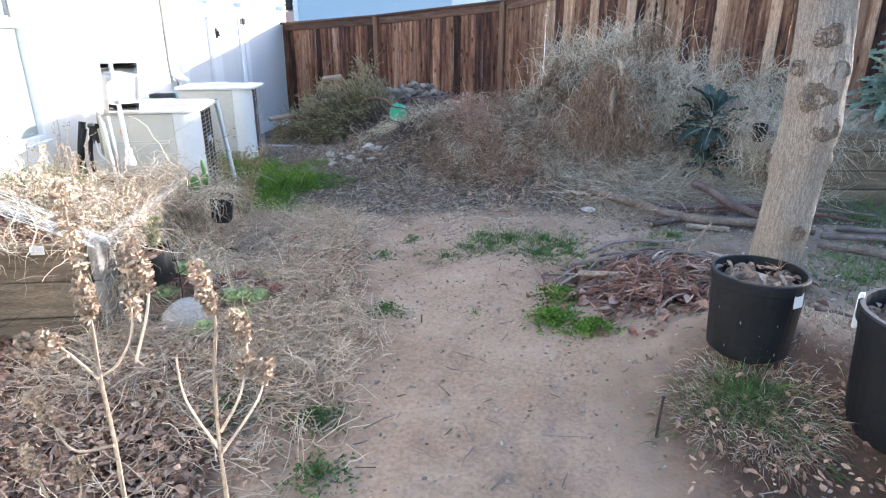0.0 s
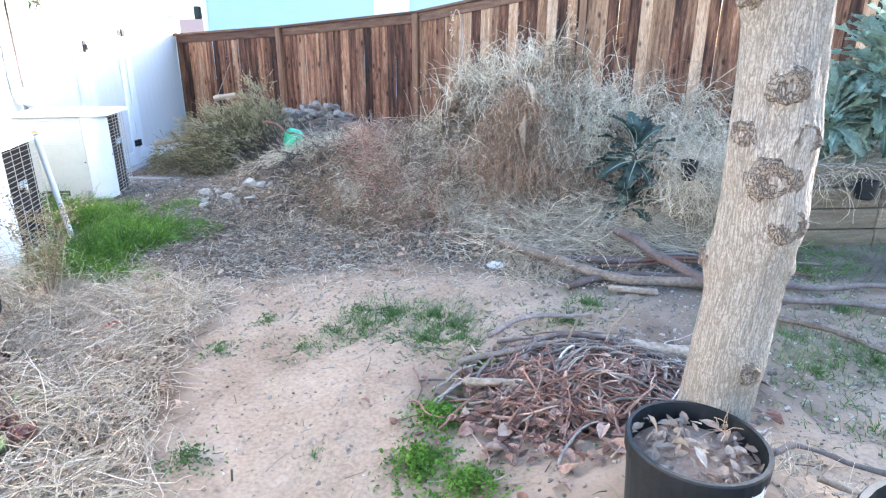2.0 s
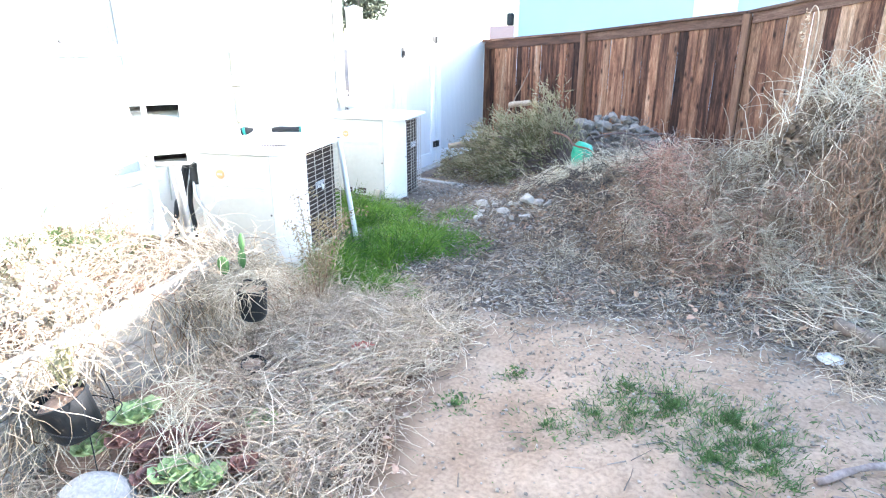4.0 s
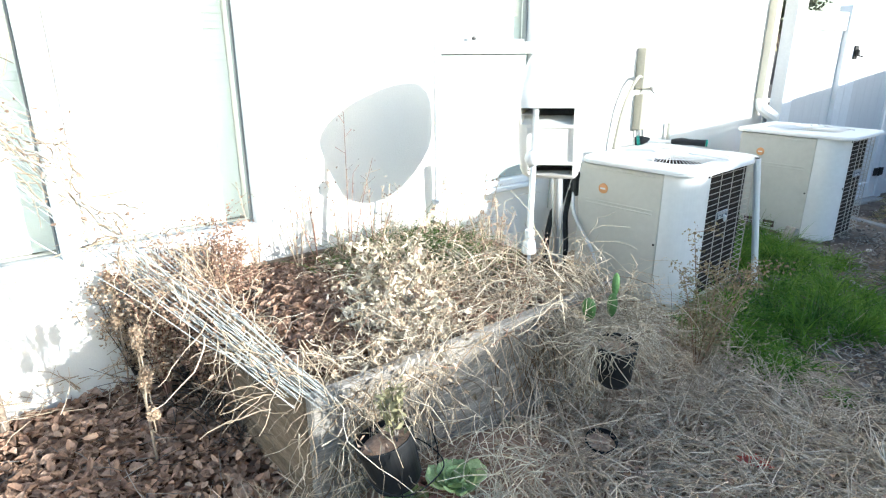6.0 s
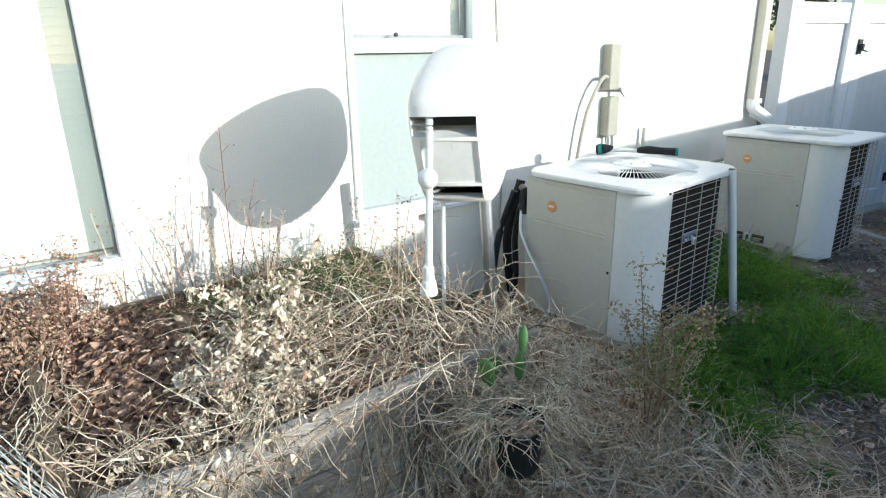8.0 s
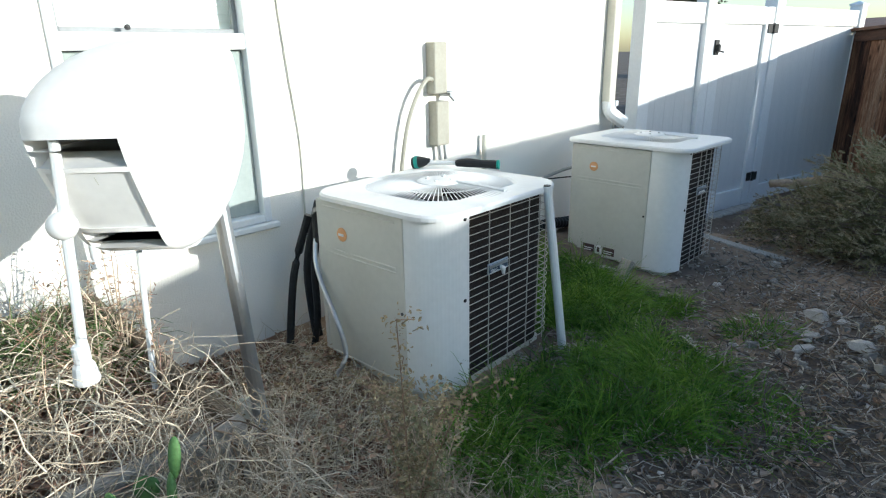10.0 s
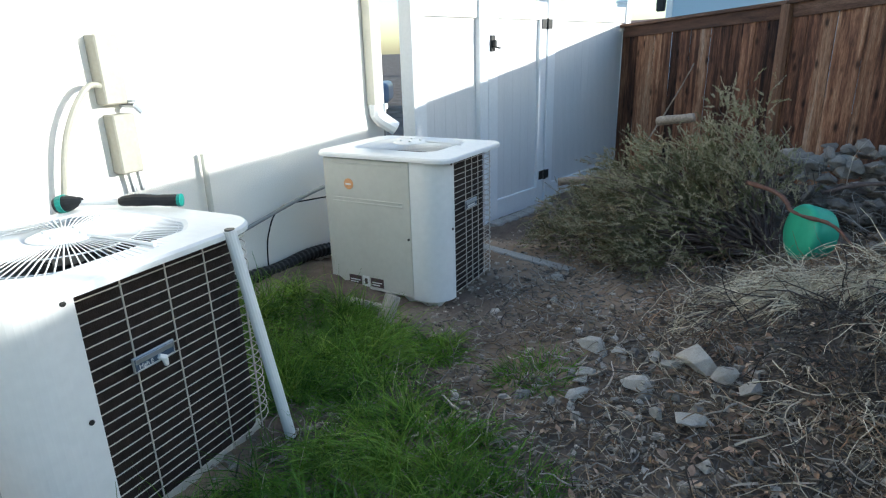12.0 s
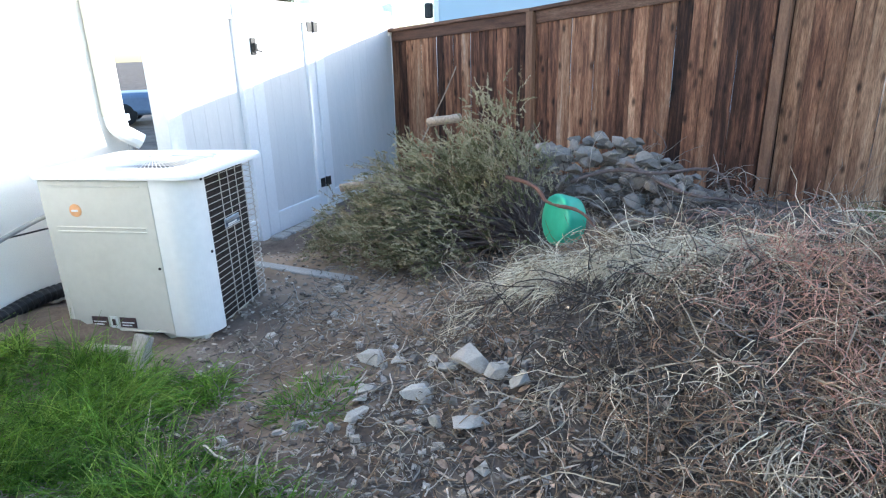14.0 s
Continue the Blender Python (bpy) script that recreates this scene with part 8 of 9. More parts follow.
stuff(strands("pale_sticks", P, taper(len(x), 8, 0.0036, 0.0018, 0.6), M["pale_stick"]), "pale bare sticks scattered on the mulch", "sticks")
x, y = scatter(14000, -1.9, 1.6, 4.7, 8.8, mulch_w)
P = lying(x, y, gz(x, y) + 0.004 + 0.02 * rng.uniform(0, 1, len(x)) ** 2, rng.uniform(0.02, 0.10, len(x)), 4, 0.4, 0.06)
stuff(strands("brown_shreds", P, taper(len(x), 4, 0.0026, 0.0014, 0.6), M["brown_thatch"]), "brown wood shreds and twigs covering the ground", "mulch")
x, y = scatter(6500, -1.2, 1.8, 4.6, 6.4, lambda x, y: bump_at(x, y, 0.25, 5.45, 0.7, 0.42))
P = lying(x, y, gz(x, y) + 0.006 + 0.02 * rng.uniform(0, 1, len(x)) ** 2, rng.uniform(0.03, 0.14, len(x)), 5, 0.4, 0.08)
stuff(strands("strewn_straw", P, taper(len(x), 5, 0.0019, 0.0010, 0.5), M["grey_straw"]), "short tan straw strewn over the ground before the mound", "straw")
x, y = scatter(1800, -1.2, 1.2, 6.0, 7.6, lambda x, y: bump_at(x, y, -0.35, 6.75, 0.38, 0.4))
stuff(leaf_litter("fallen_leaves", np.stack([x, y, gz(x, y) + 0.012 + 0.02 * rng.uniform(0, 1, len(x))], -1), 0.042, M["dry_leaf"], None, 0.6), "brown fallen leaves at the brush mound's foot", "leaves")
x, y = scatter(5000, -1.8, 3.2, 4.5, 8.8, mulch_w)
P = lying(x, y, gz(x, y) + 0.008 + 0.03 * rng.uniform(0, 1, len(x)) ** 2, rng.uniform(0.025, 0.11, len(x)), 4, 0.14, 0.12)
stuff(strands("wood_shreds", P, taper(len(x), 4, 0.0029, 0.0017, 0.6), M["pale_stick"], None, 2), "pale shredded wood scattered over the mulch", "mulch")
x, y = scatter(22000, -2.4, 3.2, 3.0, 9.2, lambda x, y: mulch_w(x, y) * (0.35 + 0.65 * smooth(4.2, 5.0, y)))
stuff(stones("mulch_chips", np.stack([x, y, gz(x, y) + 0.006], -1), 0.022, M["chip"], None, 0.35), "grey-brown wood chips and gravel in the mulch", "mulch")
x, y = scatter(2600, -1.3, 2.4, 5.0, 8.2, lambda x, y: mulch_w(x, y) * 0.7)
stuff(leaf_litter("mulch_leaves", np.stack([x, y, gz(x, y) + 0.02], -1), 0.04, M["pale_leaf"], None, 0.5), "curled dead leaves in the mulch", "leaves")
x, y = scatter(700, -3.2, -1.3, 7.4, 10.5)
stuff(stones("gate_gravel", np.stack([x, y, gz(x, y) + 0.004], -1), 0.02, M["pebble"]), "gravel on the bare ground by the gate", "gravel")
_rocks = [rock_mesh("rock", 40 + k, M["rock"]) for k in range(5)]
_rubble = [rock_mesh("rubble", 60 + k, M["rubble"]) for k in range(5)]


def rock(x, y, z, sx, sy, sz, rot, k, label, name="rock"):
    o = new(name, (_rocks if name == "rock" else _rubble)[k % 5])
    o.matrix_basis = Matrix.Translation((x, y, z)) @ Matrix.Rotation(radians(rot), 4, "Z") @ Matrix.Diagonal((sx, sy, sz, 1))
    return tagged(o, label, "rock", "loose rocks")


for k, (rx, ry, s1, s2, s3, rot) in enumerate(((-1.33, 7.03, 0.12, 0.09, 0.09, 20), (-0.85, 6.95, 0.18, 0.13, 0.14, -10), (-0.76, 6.88, 0.09, 0.07, 0.10, 15), (-0.67, 6.80, 0.11, 0.08, 0.11, 70), (-0.80, 6.62, 0.16, 0.10, 0.08, 10), (-1.05, 6.79, 0.12, 0.08, 0.08, 30), (-1.29, 6.86, 0.10, 0.07, 0.05, 60), (-1.26, 6.68, 0.10, 0.05, 0.06, 50), (-1.29, 6.78, 0.07, 0.05, 0.05, 40), (-0.97, 6.94, 0.10, 0.07, 0.07, 0), (-0.94, 6.65, 0.05, 0.04, 0.06, 0), (-1.21, 7.04, 0.07, 0.05, 0.05, 45), (-1.06, 7.02, 0.07, 0.05, 0.05, 80), (-0.96, 7.02, 0.07, 0.05, 0.05, 10), (-1.02, 6.70, 0.05, 0.04, 0.04, 0), (-1.9, 7.9, 0.08, 0.06, 0.05, 10), (-1.75, 7.55, 0.06, 0.05, 0.05, 10), (-2.0, 7.3, 0.05, 0.05, 0.04, 30))):
    rock(rx, ry, float(gz(rx, ry)) + s3 * 0.42, s1 * 1.2, s2 * 1.2, s3 * 1.15, rot, k, "pale grey broken rock lying on the mulch")
x, y = scatter(260, -1.8, -0.2, 6.3, 7.7, lambda x, y: bump_at(x, y, -1.0, 6.9, 0.40, 0.28))
stuff(stones("small_stones", np.stack([x, y, gz(x, y) + 0.010], -1), 0.034, M["pale_stone"], None, 0.75), "small pale stones around the rocks", "stones")
r_s = random.Random(9)
for k in range(230):
    u, v_ = r_s.gauss(0, 0.55), r_s.gauss(-0.05, 0.28)
    px, py = -0.42 + u * 0.86 + v_ * 0.3, 9.28 - u * 0.5 + v_ * 0.85
    s_ = r_s.uniform(0.075, 0.22)
    hgt = 0.36 * math.exp(-0.5 * (((u + 0.25) / 0.6) ** 2 + (v_ / 0.36) ** 2))
    o = rock(px, py, float(gz(px, py)) + hgt * r_s.uniform(0.4, 1), s_, s_ * r_s.uniform(0.65, 1), s_ * r_s.uniform(0.6, 0.95), r_s.uniform(0, 360), k, "grey broken concrete rubble in a heap by the fence", "rubble")
    o["group"] = "rubble heap"
for k, pts in enumerate(([(-0.62, 8.9, 0.30), (-0.35, 8.92, 0.30), (-0.1, 8.85, 0.28), (0.15, 8.92, 0.27), (0.30, 8.86, 0.24), (0.33, 8.8, 0.12)], [(-0.1, 8.6, 0.12), (0.3, 8.62, 0.15), (0.62, 8.45, 0.12), (0.95, 8.35, 0.12), (1.3, 8.15, 0.06)], [(-0.3, 9.05, 0.26), (0.1, 8.8, 0.18), (0.5, 8.72, 0.15), (0.9, 8.5, 0.10), (1.5, 8.4, 0.06)], [(-1.0, 8.45, 0.55), (-0.8, 8.3, 0.50), (-0.7, 8.18, 0.42), (-0.52, 8.16, 0.36), (-0.4, 8.08, 0.22)], [(0.55, 8.5, 0.08), (0.9, 8.55, 0.12), (1.2, 8.4, 0.09), (1.6, 8.2, 0.10)])):
    log_piece("grey dead branch lying over the rubble heap", pts, 0.016, 0.008, "log_bark" if k != 3 else "red_stick")
log_piece("grey log behind the bush at the white fence", [(-2.98, 10.25, 0.42), (-2.7, 10.4, 0.44), (-2.4, 10.5, 0.44)], 0.05, 0.045, "pale_wood", True)
log_piece("short pale log on the brush by the fence", [(-2.05, 10.2, 0.79), (-1.9, 10.2, 0.77), (-1.72, 10.2, 0.74)], 0.05, 0.045, "pale_wood", True)
log_piece("thin cane leaning on the board fence", [(-2.25, 10.4, 0.5), (-2.1, 10.65, 0.85), (-1.95, 10.95, 1.25)], 0.010, 0.007, "pale_wood", False, "cane", "cane")
wedge = thing("wood_block", "weathered wood block by the air conditioner's foot", "wood block", m=Matrix.Translation((-2.40, 6.86, 0.08)) @ Matrix.Rotation(radians(-12), 4, "Z") @ Matrix.Rotation(radians(62), 4, "X"))
part("block", new_box((-0.045, -0.12, -0.02), (0.045, 0.10, 0.025), 0.006), M["grey_board"], wedge)
plank = thing("wood_plank", "weathered grey plank lying at the air conditioner's foot", "plank", m=Matrix.Translation((-2.70, 6.955, 0.035)) @ Matrix.Rotation(radians(3), 4, "Z"))
part("plank", new_box((-0.30, -0.02, -0.02), (0.26, 0.02, 0.02), 0.004), M["grey_board"], plank)
slab = thing("concrete_edging", "pale concrete edging strip set in the ground", "edging", m=Matrix.Translation((-2.40, 8.235, -0.025)) @ Matrix.Rotation(radians(-10), 4, "Z"))
part("strip", new_box((-0.5, -0.045, -0.04), (0.5, 0.045, 0.035), 0.006), M["concrete"], slab)
for k in range(6):
    pv = thing("paver", "small pale paving block at the gate's foot", "paver", "gate pavers", VINYL @ Matrix.Translation((0.12 + 0.02 * math.sin(k), -0.05 + 0.19 * k, -0.335)) @ Matrix.Rotation(radians(6 * math.sin(3 * k)), 4, "Z"))
    part("block", new_box((-0.07, -0.085, -0.03), (0.07, 0.085, 0.025), 0.01), M["concrete"], pv)
bowl = thing("green_bowl", "bright green plastic bowl on its side in the brush", "bowl", m=Matrix.Translation((-0.645, 8.31, 0.41)) @ Matrix.Rotation(radians(35), 4, "Z") @ Matrix.Rotation(radians(97), 4, "Y"))
bm = bmesh.new()
lathe(bm, [(0.001, -0.062), (0.08, -0.060), (0.132, -0.055), (0.146, -0.046), (0.152, -0.032), (0.152, -0.020), (0.138, 0.055), (0.130, 0.082), (0.122, 0.082), (0.140, -0.030), (0.001, -0.045)], 40)
part("shell", bm, M["bowl_green"], bowl, smooth=True).data.set_sharp_from_angle(angle=radians(50))


# ---- the bush ----
bush = thing("cut_bush", "large grey-green feathery bush slumped before the fence", "bush")
lumps = [(-1.84, 8.68, 0.14, 0.46, 0.42, 0.32), (-1.50, 8.60, 0.32, 0.46, 0.45, 0.38), (-1.16, 8.80, 0.50, 0.26, 0.28, 0.32), (-2.12, 8.80, -0.04, 0.32, 0.36, 0.20), (-1.28, 8.45, 0.10, 0.42, 0.38, 0.30), (-1.60, 9.0, 0.38, 0.40, 0.40, 0.34), (-1.10, 8.85, 0.84, 0.15, 0.16, 0.20), (-1.0, 8.72, 0.52, 0.22, 0.26, 0.24)]
root = np.array([-0.85, 8.75, 0.12])
tips = []
for cx, cy, cz, rx, ry, rz in lumps:
    # bunches on the lump's outside, each of many sprays
    n = int(330 * rx * (ry + rz)) + 20
    d = rng.normal(size=(n, 3))
    d /= np.linalg.norm(d, axis=1, keepdims=True)
    q = rng.uniform(0.72, 1.06, (n, 1))
    heart = np.array([cx, cy, cz]) + d * q * np.array([rx, ry, rz])
    size = rng.uniform(0.03, 0.085, (n, 1, 1))
    p = heart[:, None, :] + rng.normal(size=(n, 20, 3)) * 0.75 * size * np.array([1, 1, 0.8]) + d[:, None, :] * rng.uniform(0, 0.10, (n, 20, 1))
    tips.append(p.reshape(-1, 3))
tips = np.concatenate(tips)
tips = tips[tips[:, 2] > gz(tips[:, 0], tips[:, 1]) + 0.02]
hollow = bump_at(tips[:, 0], tips[:, 2], -0.98, 0.30, 0.13, 0.16) * (tips[:, 1] < 8.75)
tips = tips[rng.uniform(0, 1, len(tips)) > hollow]
pick = tips[rng.integers(0, len(tips), 260)]
t_ = np.linspace(0, 1, 6)[None, :, None]
P = root + (pick[:, None, :] - root) * t_ + np.array([0, 0, 0.18]) * (t_ * (1 - t_)) + rng.normal(0, 0.012, (len(pick), 6, 3))
strands("branch_mass", P, taper(len(pick), 6, 0.007, 0.0015, 0.5), M["log_bark"], bush, 5)["kind"] = "stuff"


def sprays(name, base, per, length, leaf, mat, width, up=0.2):
    """Feathery plumes: scale leaves close along a drooping axis, shorter towards the tip."""
    n = len(base)
    out = base - root + np.array([0, 0, 0.25])
    out /= np.linalg.norm(out, axis=1, keepdims=True)
    out = out + np.array([-0.2, -0.25, up]) + rng.normal(0, 0.62, (n, 3))
    A = wander(base, out, length * rng.uniform(0.5, 1.5, n), 5, 0.24, 0.25)
    t = rng.uniform(0.0, 1.0, (n, per)) * 3.999
    i0 = t.astype(int)
    f = (t - i0)[..., None]
    rows = np.arange(n)[:, None]
    st = A[rows, i0] * (1 - f) + A[rows, i0 + 1] * f
    ax = A[rows, i0 + 1] - A[rows, i0]
    ax /= np.linalg.norm(ax, axis=2, keepdims=True) + 1e-9
    side = rng.normal(0, 1, (n, per, 3))
    side -= ax * (side * ax).sum(2, keepdims=True)
    side /= np.linalg.norm(side, axis=2, keepdims=True) + 1e-9
    d = ax + side * 0.75
    ln = leaf * (1.15 - 0.16 * t) * rng.uniform(0.6, 1.3, (n, per))
    P = wander(st.reshape(-1, 3), d.reshape(-1, 3), ln.ravel(), 3, 0.15)
    ob = strands(name, P, taper(n * per, 3, width, width * 0.4), M[mat], bush, 2)
    ob["kind"] = "stuff"
    return ob


k_ = rng.permutation(len(tips))
outer = tips[k_[:3000]]
# Random tone, plus paler with height: light from above put into the colour.
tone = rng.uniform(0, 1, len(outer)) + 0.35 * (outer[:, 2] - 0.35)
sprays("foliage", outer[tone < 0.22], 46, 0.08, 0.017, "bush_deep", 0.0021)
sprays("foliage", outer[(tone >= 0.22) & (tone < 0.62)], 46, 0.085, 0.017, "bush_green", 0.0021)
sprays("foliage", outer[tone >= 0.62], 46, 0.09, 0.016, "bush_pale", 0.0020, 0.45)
# Inner sprays take the deep tone: the bush's inner shade painted by colour.
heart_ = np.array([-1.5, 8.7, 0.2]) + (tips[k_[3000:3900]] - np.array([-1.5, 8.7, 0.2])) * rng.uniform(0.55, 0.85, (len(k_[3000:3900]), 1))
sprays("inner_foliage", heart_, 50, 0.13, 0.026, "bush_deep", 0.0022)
low_tan = tips[(rng.uniform(0, 1, len(tips)) < np.where(tips[:, 0] < -1.6, 0.10, 0.03))]
sprays("dry_foliage", low_tan, 40, 0.11, 0.022, "bush_tan", 0.0017)

# ---- dry brush mound and the tall dry grass ----
def on_ground(P, gap=0.004):
    P[..., 2] = np.maximum(P[..., 2], gz(P[..., 0], P[..., 1]) + gap)
    return P


def mound_w(x, y):
    return np.maximum(bump_at(x, y, 0.82, 6.85, 0.85, 0.80, -18), 0.8 * bump_at(x, y, 0.0, 7.6, 0.6, 0.42, -10))


x, y = scatter(9500, -1.5, 3.2, 5.2, 9.0, mound_w)
n = len(x)
P = on_ground(lying(x, y, gz(x, y) + 0.01 + 0.22 * rng.uniform(0, 1, n) ** 1.3 * mound_w(x, y), rng.uniform(0.10, 0.36, n), 8, 0.42, 0.16))
k_ = rng.uniform(0, 1, n) < 0.5
stuff(strands("brush_twigs", P[k_], taper(int(k_.sum()), 8, 0.0022, 0.0010, 0.8), M["twig"]), "tangled grey dead twigs over the brush mound", "brush")
stuff(strands("brown_brush", P[~k_], taper(int((~k_).sum()), 8, 0.0022, 0.0010, 0.8), M["brown_thatch"]), "tangled brown dead stems over the brush mound", "brush")
x, y = scatter(3600, -1.3, 3.2, 5.3, 9.0, lambda x, y: np.maximum(0.8 * mound_w(x, y), bump_at(x, y, -0.3, 7.75, 0.55, 0.3, -10)))
n = len(x)
keep = rng.uniform(0, 1, n) < 0.12 + 0.88 * np.clip(0.5 + 0.9 * np.sin(4.6 * x + 1.5 * np.sin(3.1 * y)) * np.sin(5.3 * y + 1.2 * np.sin(3.7 * x)), 0, 1) * (1 - 0.75 * bump_at(x, y, -0.25, 7.05, 0.30, 0.25))
x, y = x[keep], y[keep]
n = len(x)
aim = np.stack([rng.normal(-0.1, 0.7, n), rng.normal(-0.5, 0.6, n), rng.uniform(0.0, 0.7, n)], -1)
P = on_ground(locks(n, 14, np.stack([x, y, gz(x, y) + 0.04 + 0.20 * rng.uniform(0, 1, n) * mound_w(x, y)], -1), aim, rng.uniform(0.08, 0.30, n), 0.5, 1.0, 0.04, 0.55, 7))
P = P.reshape(n, 14, 7, 3)
tone = rng.uniform(0, 1, n) + 0.3 * np.sin(4 * x) * np.sin(5 * y + 1)
for lo_, hi_, mat, word in ((-9, 0.30, "brown_thatch", "brown dry grass tangled over the brush mound"), (0.30, 0.50, "rust_straw", "rusty dry stems tangled over the brush mound"), (0.50, 9, "grey_straw", "pale dry grass tangled over the brush mound")):
    Q = P[(tone >= lo_) & (tone < hi_)].reshape(-1, 7, 3)
    stuff(strands("brush_straw", Q, taper(len(Q), 7, 0.0020, 0.0009, 0.6), M[mat]), word, "dry grass")
n = 190
c = np.stack([rng.normal(0.42, 0.30, n), rng.normal(6.40, 0.28, n), np.zeros(n)], -1)
c[:, 2] = gz(c[:, 0], c[:, 1]) + rng.uniform(0.02, 0.20, n)
aim = np.stack([rng.normal(-0.1, 0.7, n), rng.normal(-0.4, 0.6, n), rng.uniform(-0.1, 0.7, n)], -1)
P = on_ground(locks(n, 13, c, aim, rng.uniform(0.08, 0.30, n), 0.5, 1.0, 0.04, 0.55, 7)).reshape(n, 13, 7, 3)
for k_, mat, word in ((0, "grey_straw", "pale dry grass at the brush mound's near side"), (1, "rust_straw", "rusty dry stems at the brush mound's near side"), (2, "brown_thatch", "brown dry grass at the brush mound's near side")):
    Q = P[k_::3].reshape(-1, 7, 3)
    stuff(strands("near_straw", Q, taper(len(Q), 7, 0.0019, 0.0009, 0.6), M[mat]), word, "dry grass")
x, y = scatter(110, -0.6, 1.6, 6.0, 8.2, mound_w)
n = len(x)
P = on_ground(lying(x, y, gz(x, y) + 0.10 + 0.16 * rng.uniform(0, 1, n) * mound_w(x, y), rng.uniform(0.18, 0.42, n), 9, 0.30, 0.08))
stuff(strands("bare_stems", P, taper(n, 9, 0.0034, 0.0016, 0.6), M["grey_straw"]), "pale bare stems lying over the brush mound", "brush")
n = 200
c = np.stack([rng.normal(-0.10, 0.40, n), rng.normal(7.50, 0.14, n), np.zeros(n)], -1)
c[:, 2] = gz(c[:, 0], c[:, 1]) + rng.uniform(0.02, 0.09, n)
aim = np.stack([rng.normal(-0.5, 0.6, n), rng.normal(-0.5, 0.5, n), rng.uniform(-0.1, 0.4, n)], -1)
stuff(strands("crest_straw", on_ground(locks(n, 16, c, aim, rng.uniform(0.14, 0.38, n), 0.35, 1.2, 0.03, 0.4, 7)), taper(n * 16, 7, 0.0019, 0.0009, 0.5), M["bleached_straw"]), "pale yellow dead grass on the mound's crest", "dry grass")
x, y = scatter(9000, -0.4, 1.4, 5.6, 7.9, lambda x, y: np.maximum(bump_at(x, y, 0.30, 6.85, 0.16, 0.32, 12), 0.7 * bump_at(x, y, 0.42, 6.40, 0.16, 0.24)))
n = len(x)
d = np.stack([rng.normal(0, 0.6, n), rng.normal(-0.6, 0.4, n), rng.uniform(-0.1, 0.7, n)], -1)
P = on_ground(wander(np.stack([x, y, gz(x, y) + 0.08 + 0.19 * rng.uniform(0, 1, n)], -1), d, rng.uniform(0.06, 0.26, n), 7, 0.5, 1.2))
stuff(strands("reddish_weed", P, taper(n, 7, 0.0016, 0.0008, 0.4), M["pink_stem"]), "pinkish-brown dried weed over the mound", "dead plants")
# Dead brushwood whose dark colour also carries the shade in the mound's gaps.
x, y = scatter(950, -0.9, 2.2, 5.6, 8.0, lambda x, y: np.maximum(bump_at(x, y, -0.15, 7.1, 0.26, 0.24), 0.45 * mound_w(x, y)))
n = len(x)
aim = np.stack([rng.normal(-0.4, 0.7, n), rng.normal(-0.4, 0.7, n), rng.uniform(-0.1, 0.6, n)], -1)
P = on_ground(locks(n, 12, np.stack([x, y, gz(x, y) + rng.uniform(0.01, 0.09, n)], -1), aim, rng.uniform(0.12, 0.38, n), 0.4, 0.8, 0.03, 0.4, 7))
stuff(strands("dark_brush", P, taper(n * 12, 7, 0.0026, 0.0011, 0.6), M["dark_twig"]), "dark grey dead brushwood standing for shaded gaps inside the mound", "brush")
n = 330
c = np.stack([rng.normal(1.05, 0.42, n), rng.normal(6.05, 0.32, n), np.zeros(n)], -1)
c[:, 2] = gz(c[:, 0], c[:, 1]) + rng.uniform(0.02, 0.30, n) * bump_at(c[:, 0], c[:, 1], 1.1, 6.15, 0.5, 0.4)
aim = np.stack([rng.normal(-0.1, 0.6, n), rng.normal(-0.4, 0.5, n), rng.uniform(-0.1, 0.8, n)], -1)
P = on_ground(locks(n, 18, c, aim, rng.uniform(0.12, 0.38, n), 0.6, 1.5, 0.035, 0.5, 7)).reshape(n, 18, 7, 3)
for k_, tone, word in ((0, "brown_thatch", "brown dead stems heaped before the tall grass"), (1, "grey_straw", "pale dead stems heaped before the tall grass"), (2, "red_straw", "reddish dead stems heaped before the tall grass")):
    Q = P[k_::3].reshape(-1, 7, 3)
    stuff(strands("heaped_stems", Q, taper(len(Q), 7, 0.0021, 0.0009, 0.5), M[tone]), word, "dead plants")
x, y = scatter(2600, -0.2, 2.2, 4.9, 6.6, lambda x, y: bump_at(x, y, 1.0, 5.75, 0.55, 0.4))
stuff(leaf_litter("mound_leaves", np.stack([x, y, gz(x, y) + rng.uniform(0.01, 0.10, len(x))], -1), 0.042, M["dry_leaf"], None, 0.9), "curled brown leaves among the dead stems", "leaves")
n = 70
c = np.stack([rng.normal(0.1, 0.55, n), rng.normal(8.75, 0.18, n), np.zeros(n)], -1)
c[:, 1] -= 0.45 * (c[:, 0] - 0.1)
c[:, 2] = gz(c[:, 0], c[:, 1]) + rng.uniform(0.04, 0.20, n)
aim = np.stack([rng.normal(0.5, 0.7, n), rng.normal(-0.3, 0.5, n), rng.uniform(0.0, 0.5, n)], -1)
stuff(strands("rubble_brush", on_ground(locks(n, 9, c, aim, rng.uniform(0.15, 0.5, n), 0.5, 0.8, 0.05, 0.5, 7)), taper(n * 9, 7, 0.003, 0.0012, 0.5), M["twig"]), "dead twigs strewn over the rubble heap", "brush")
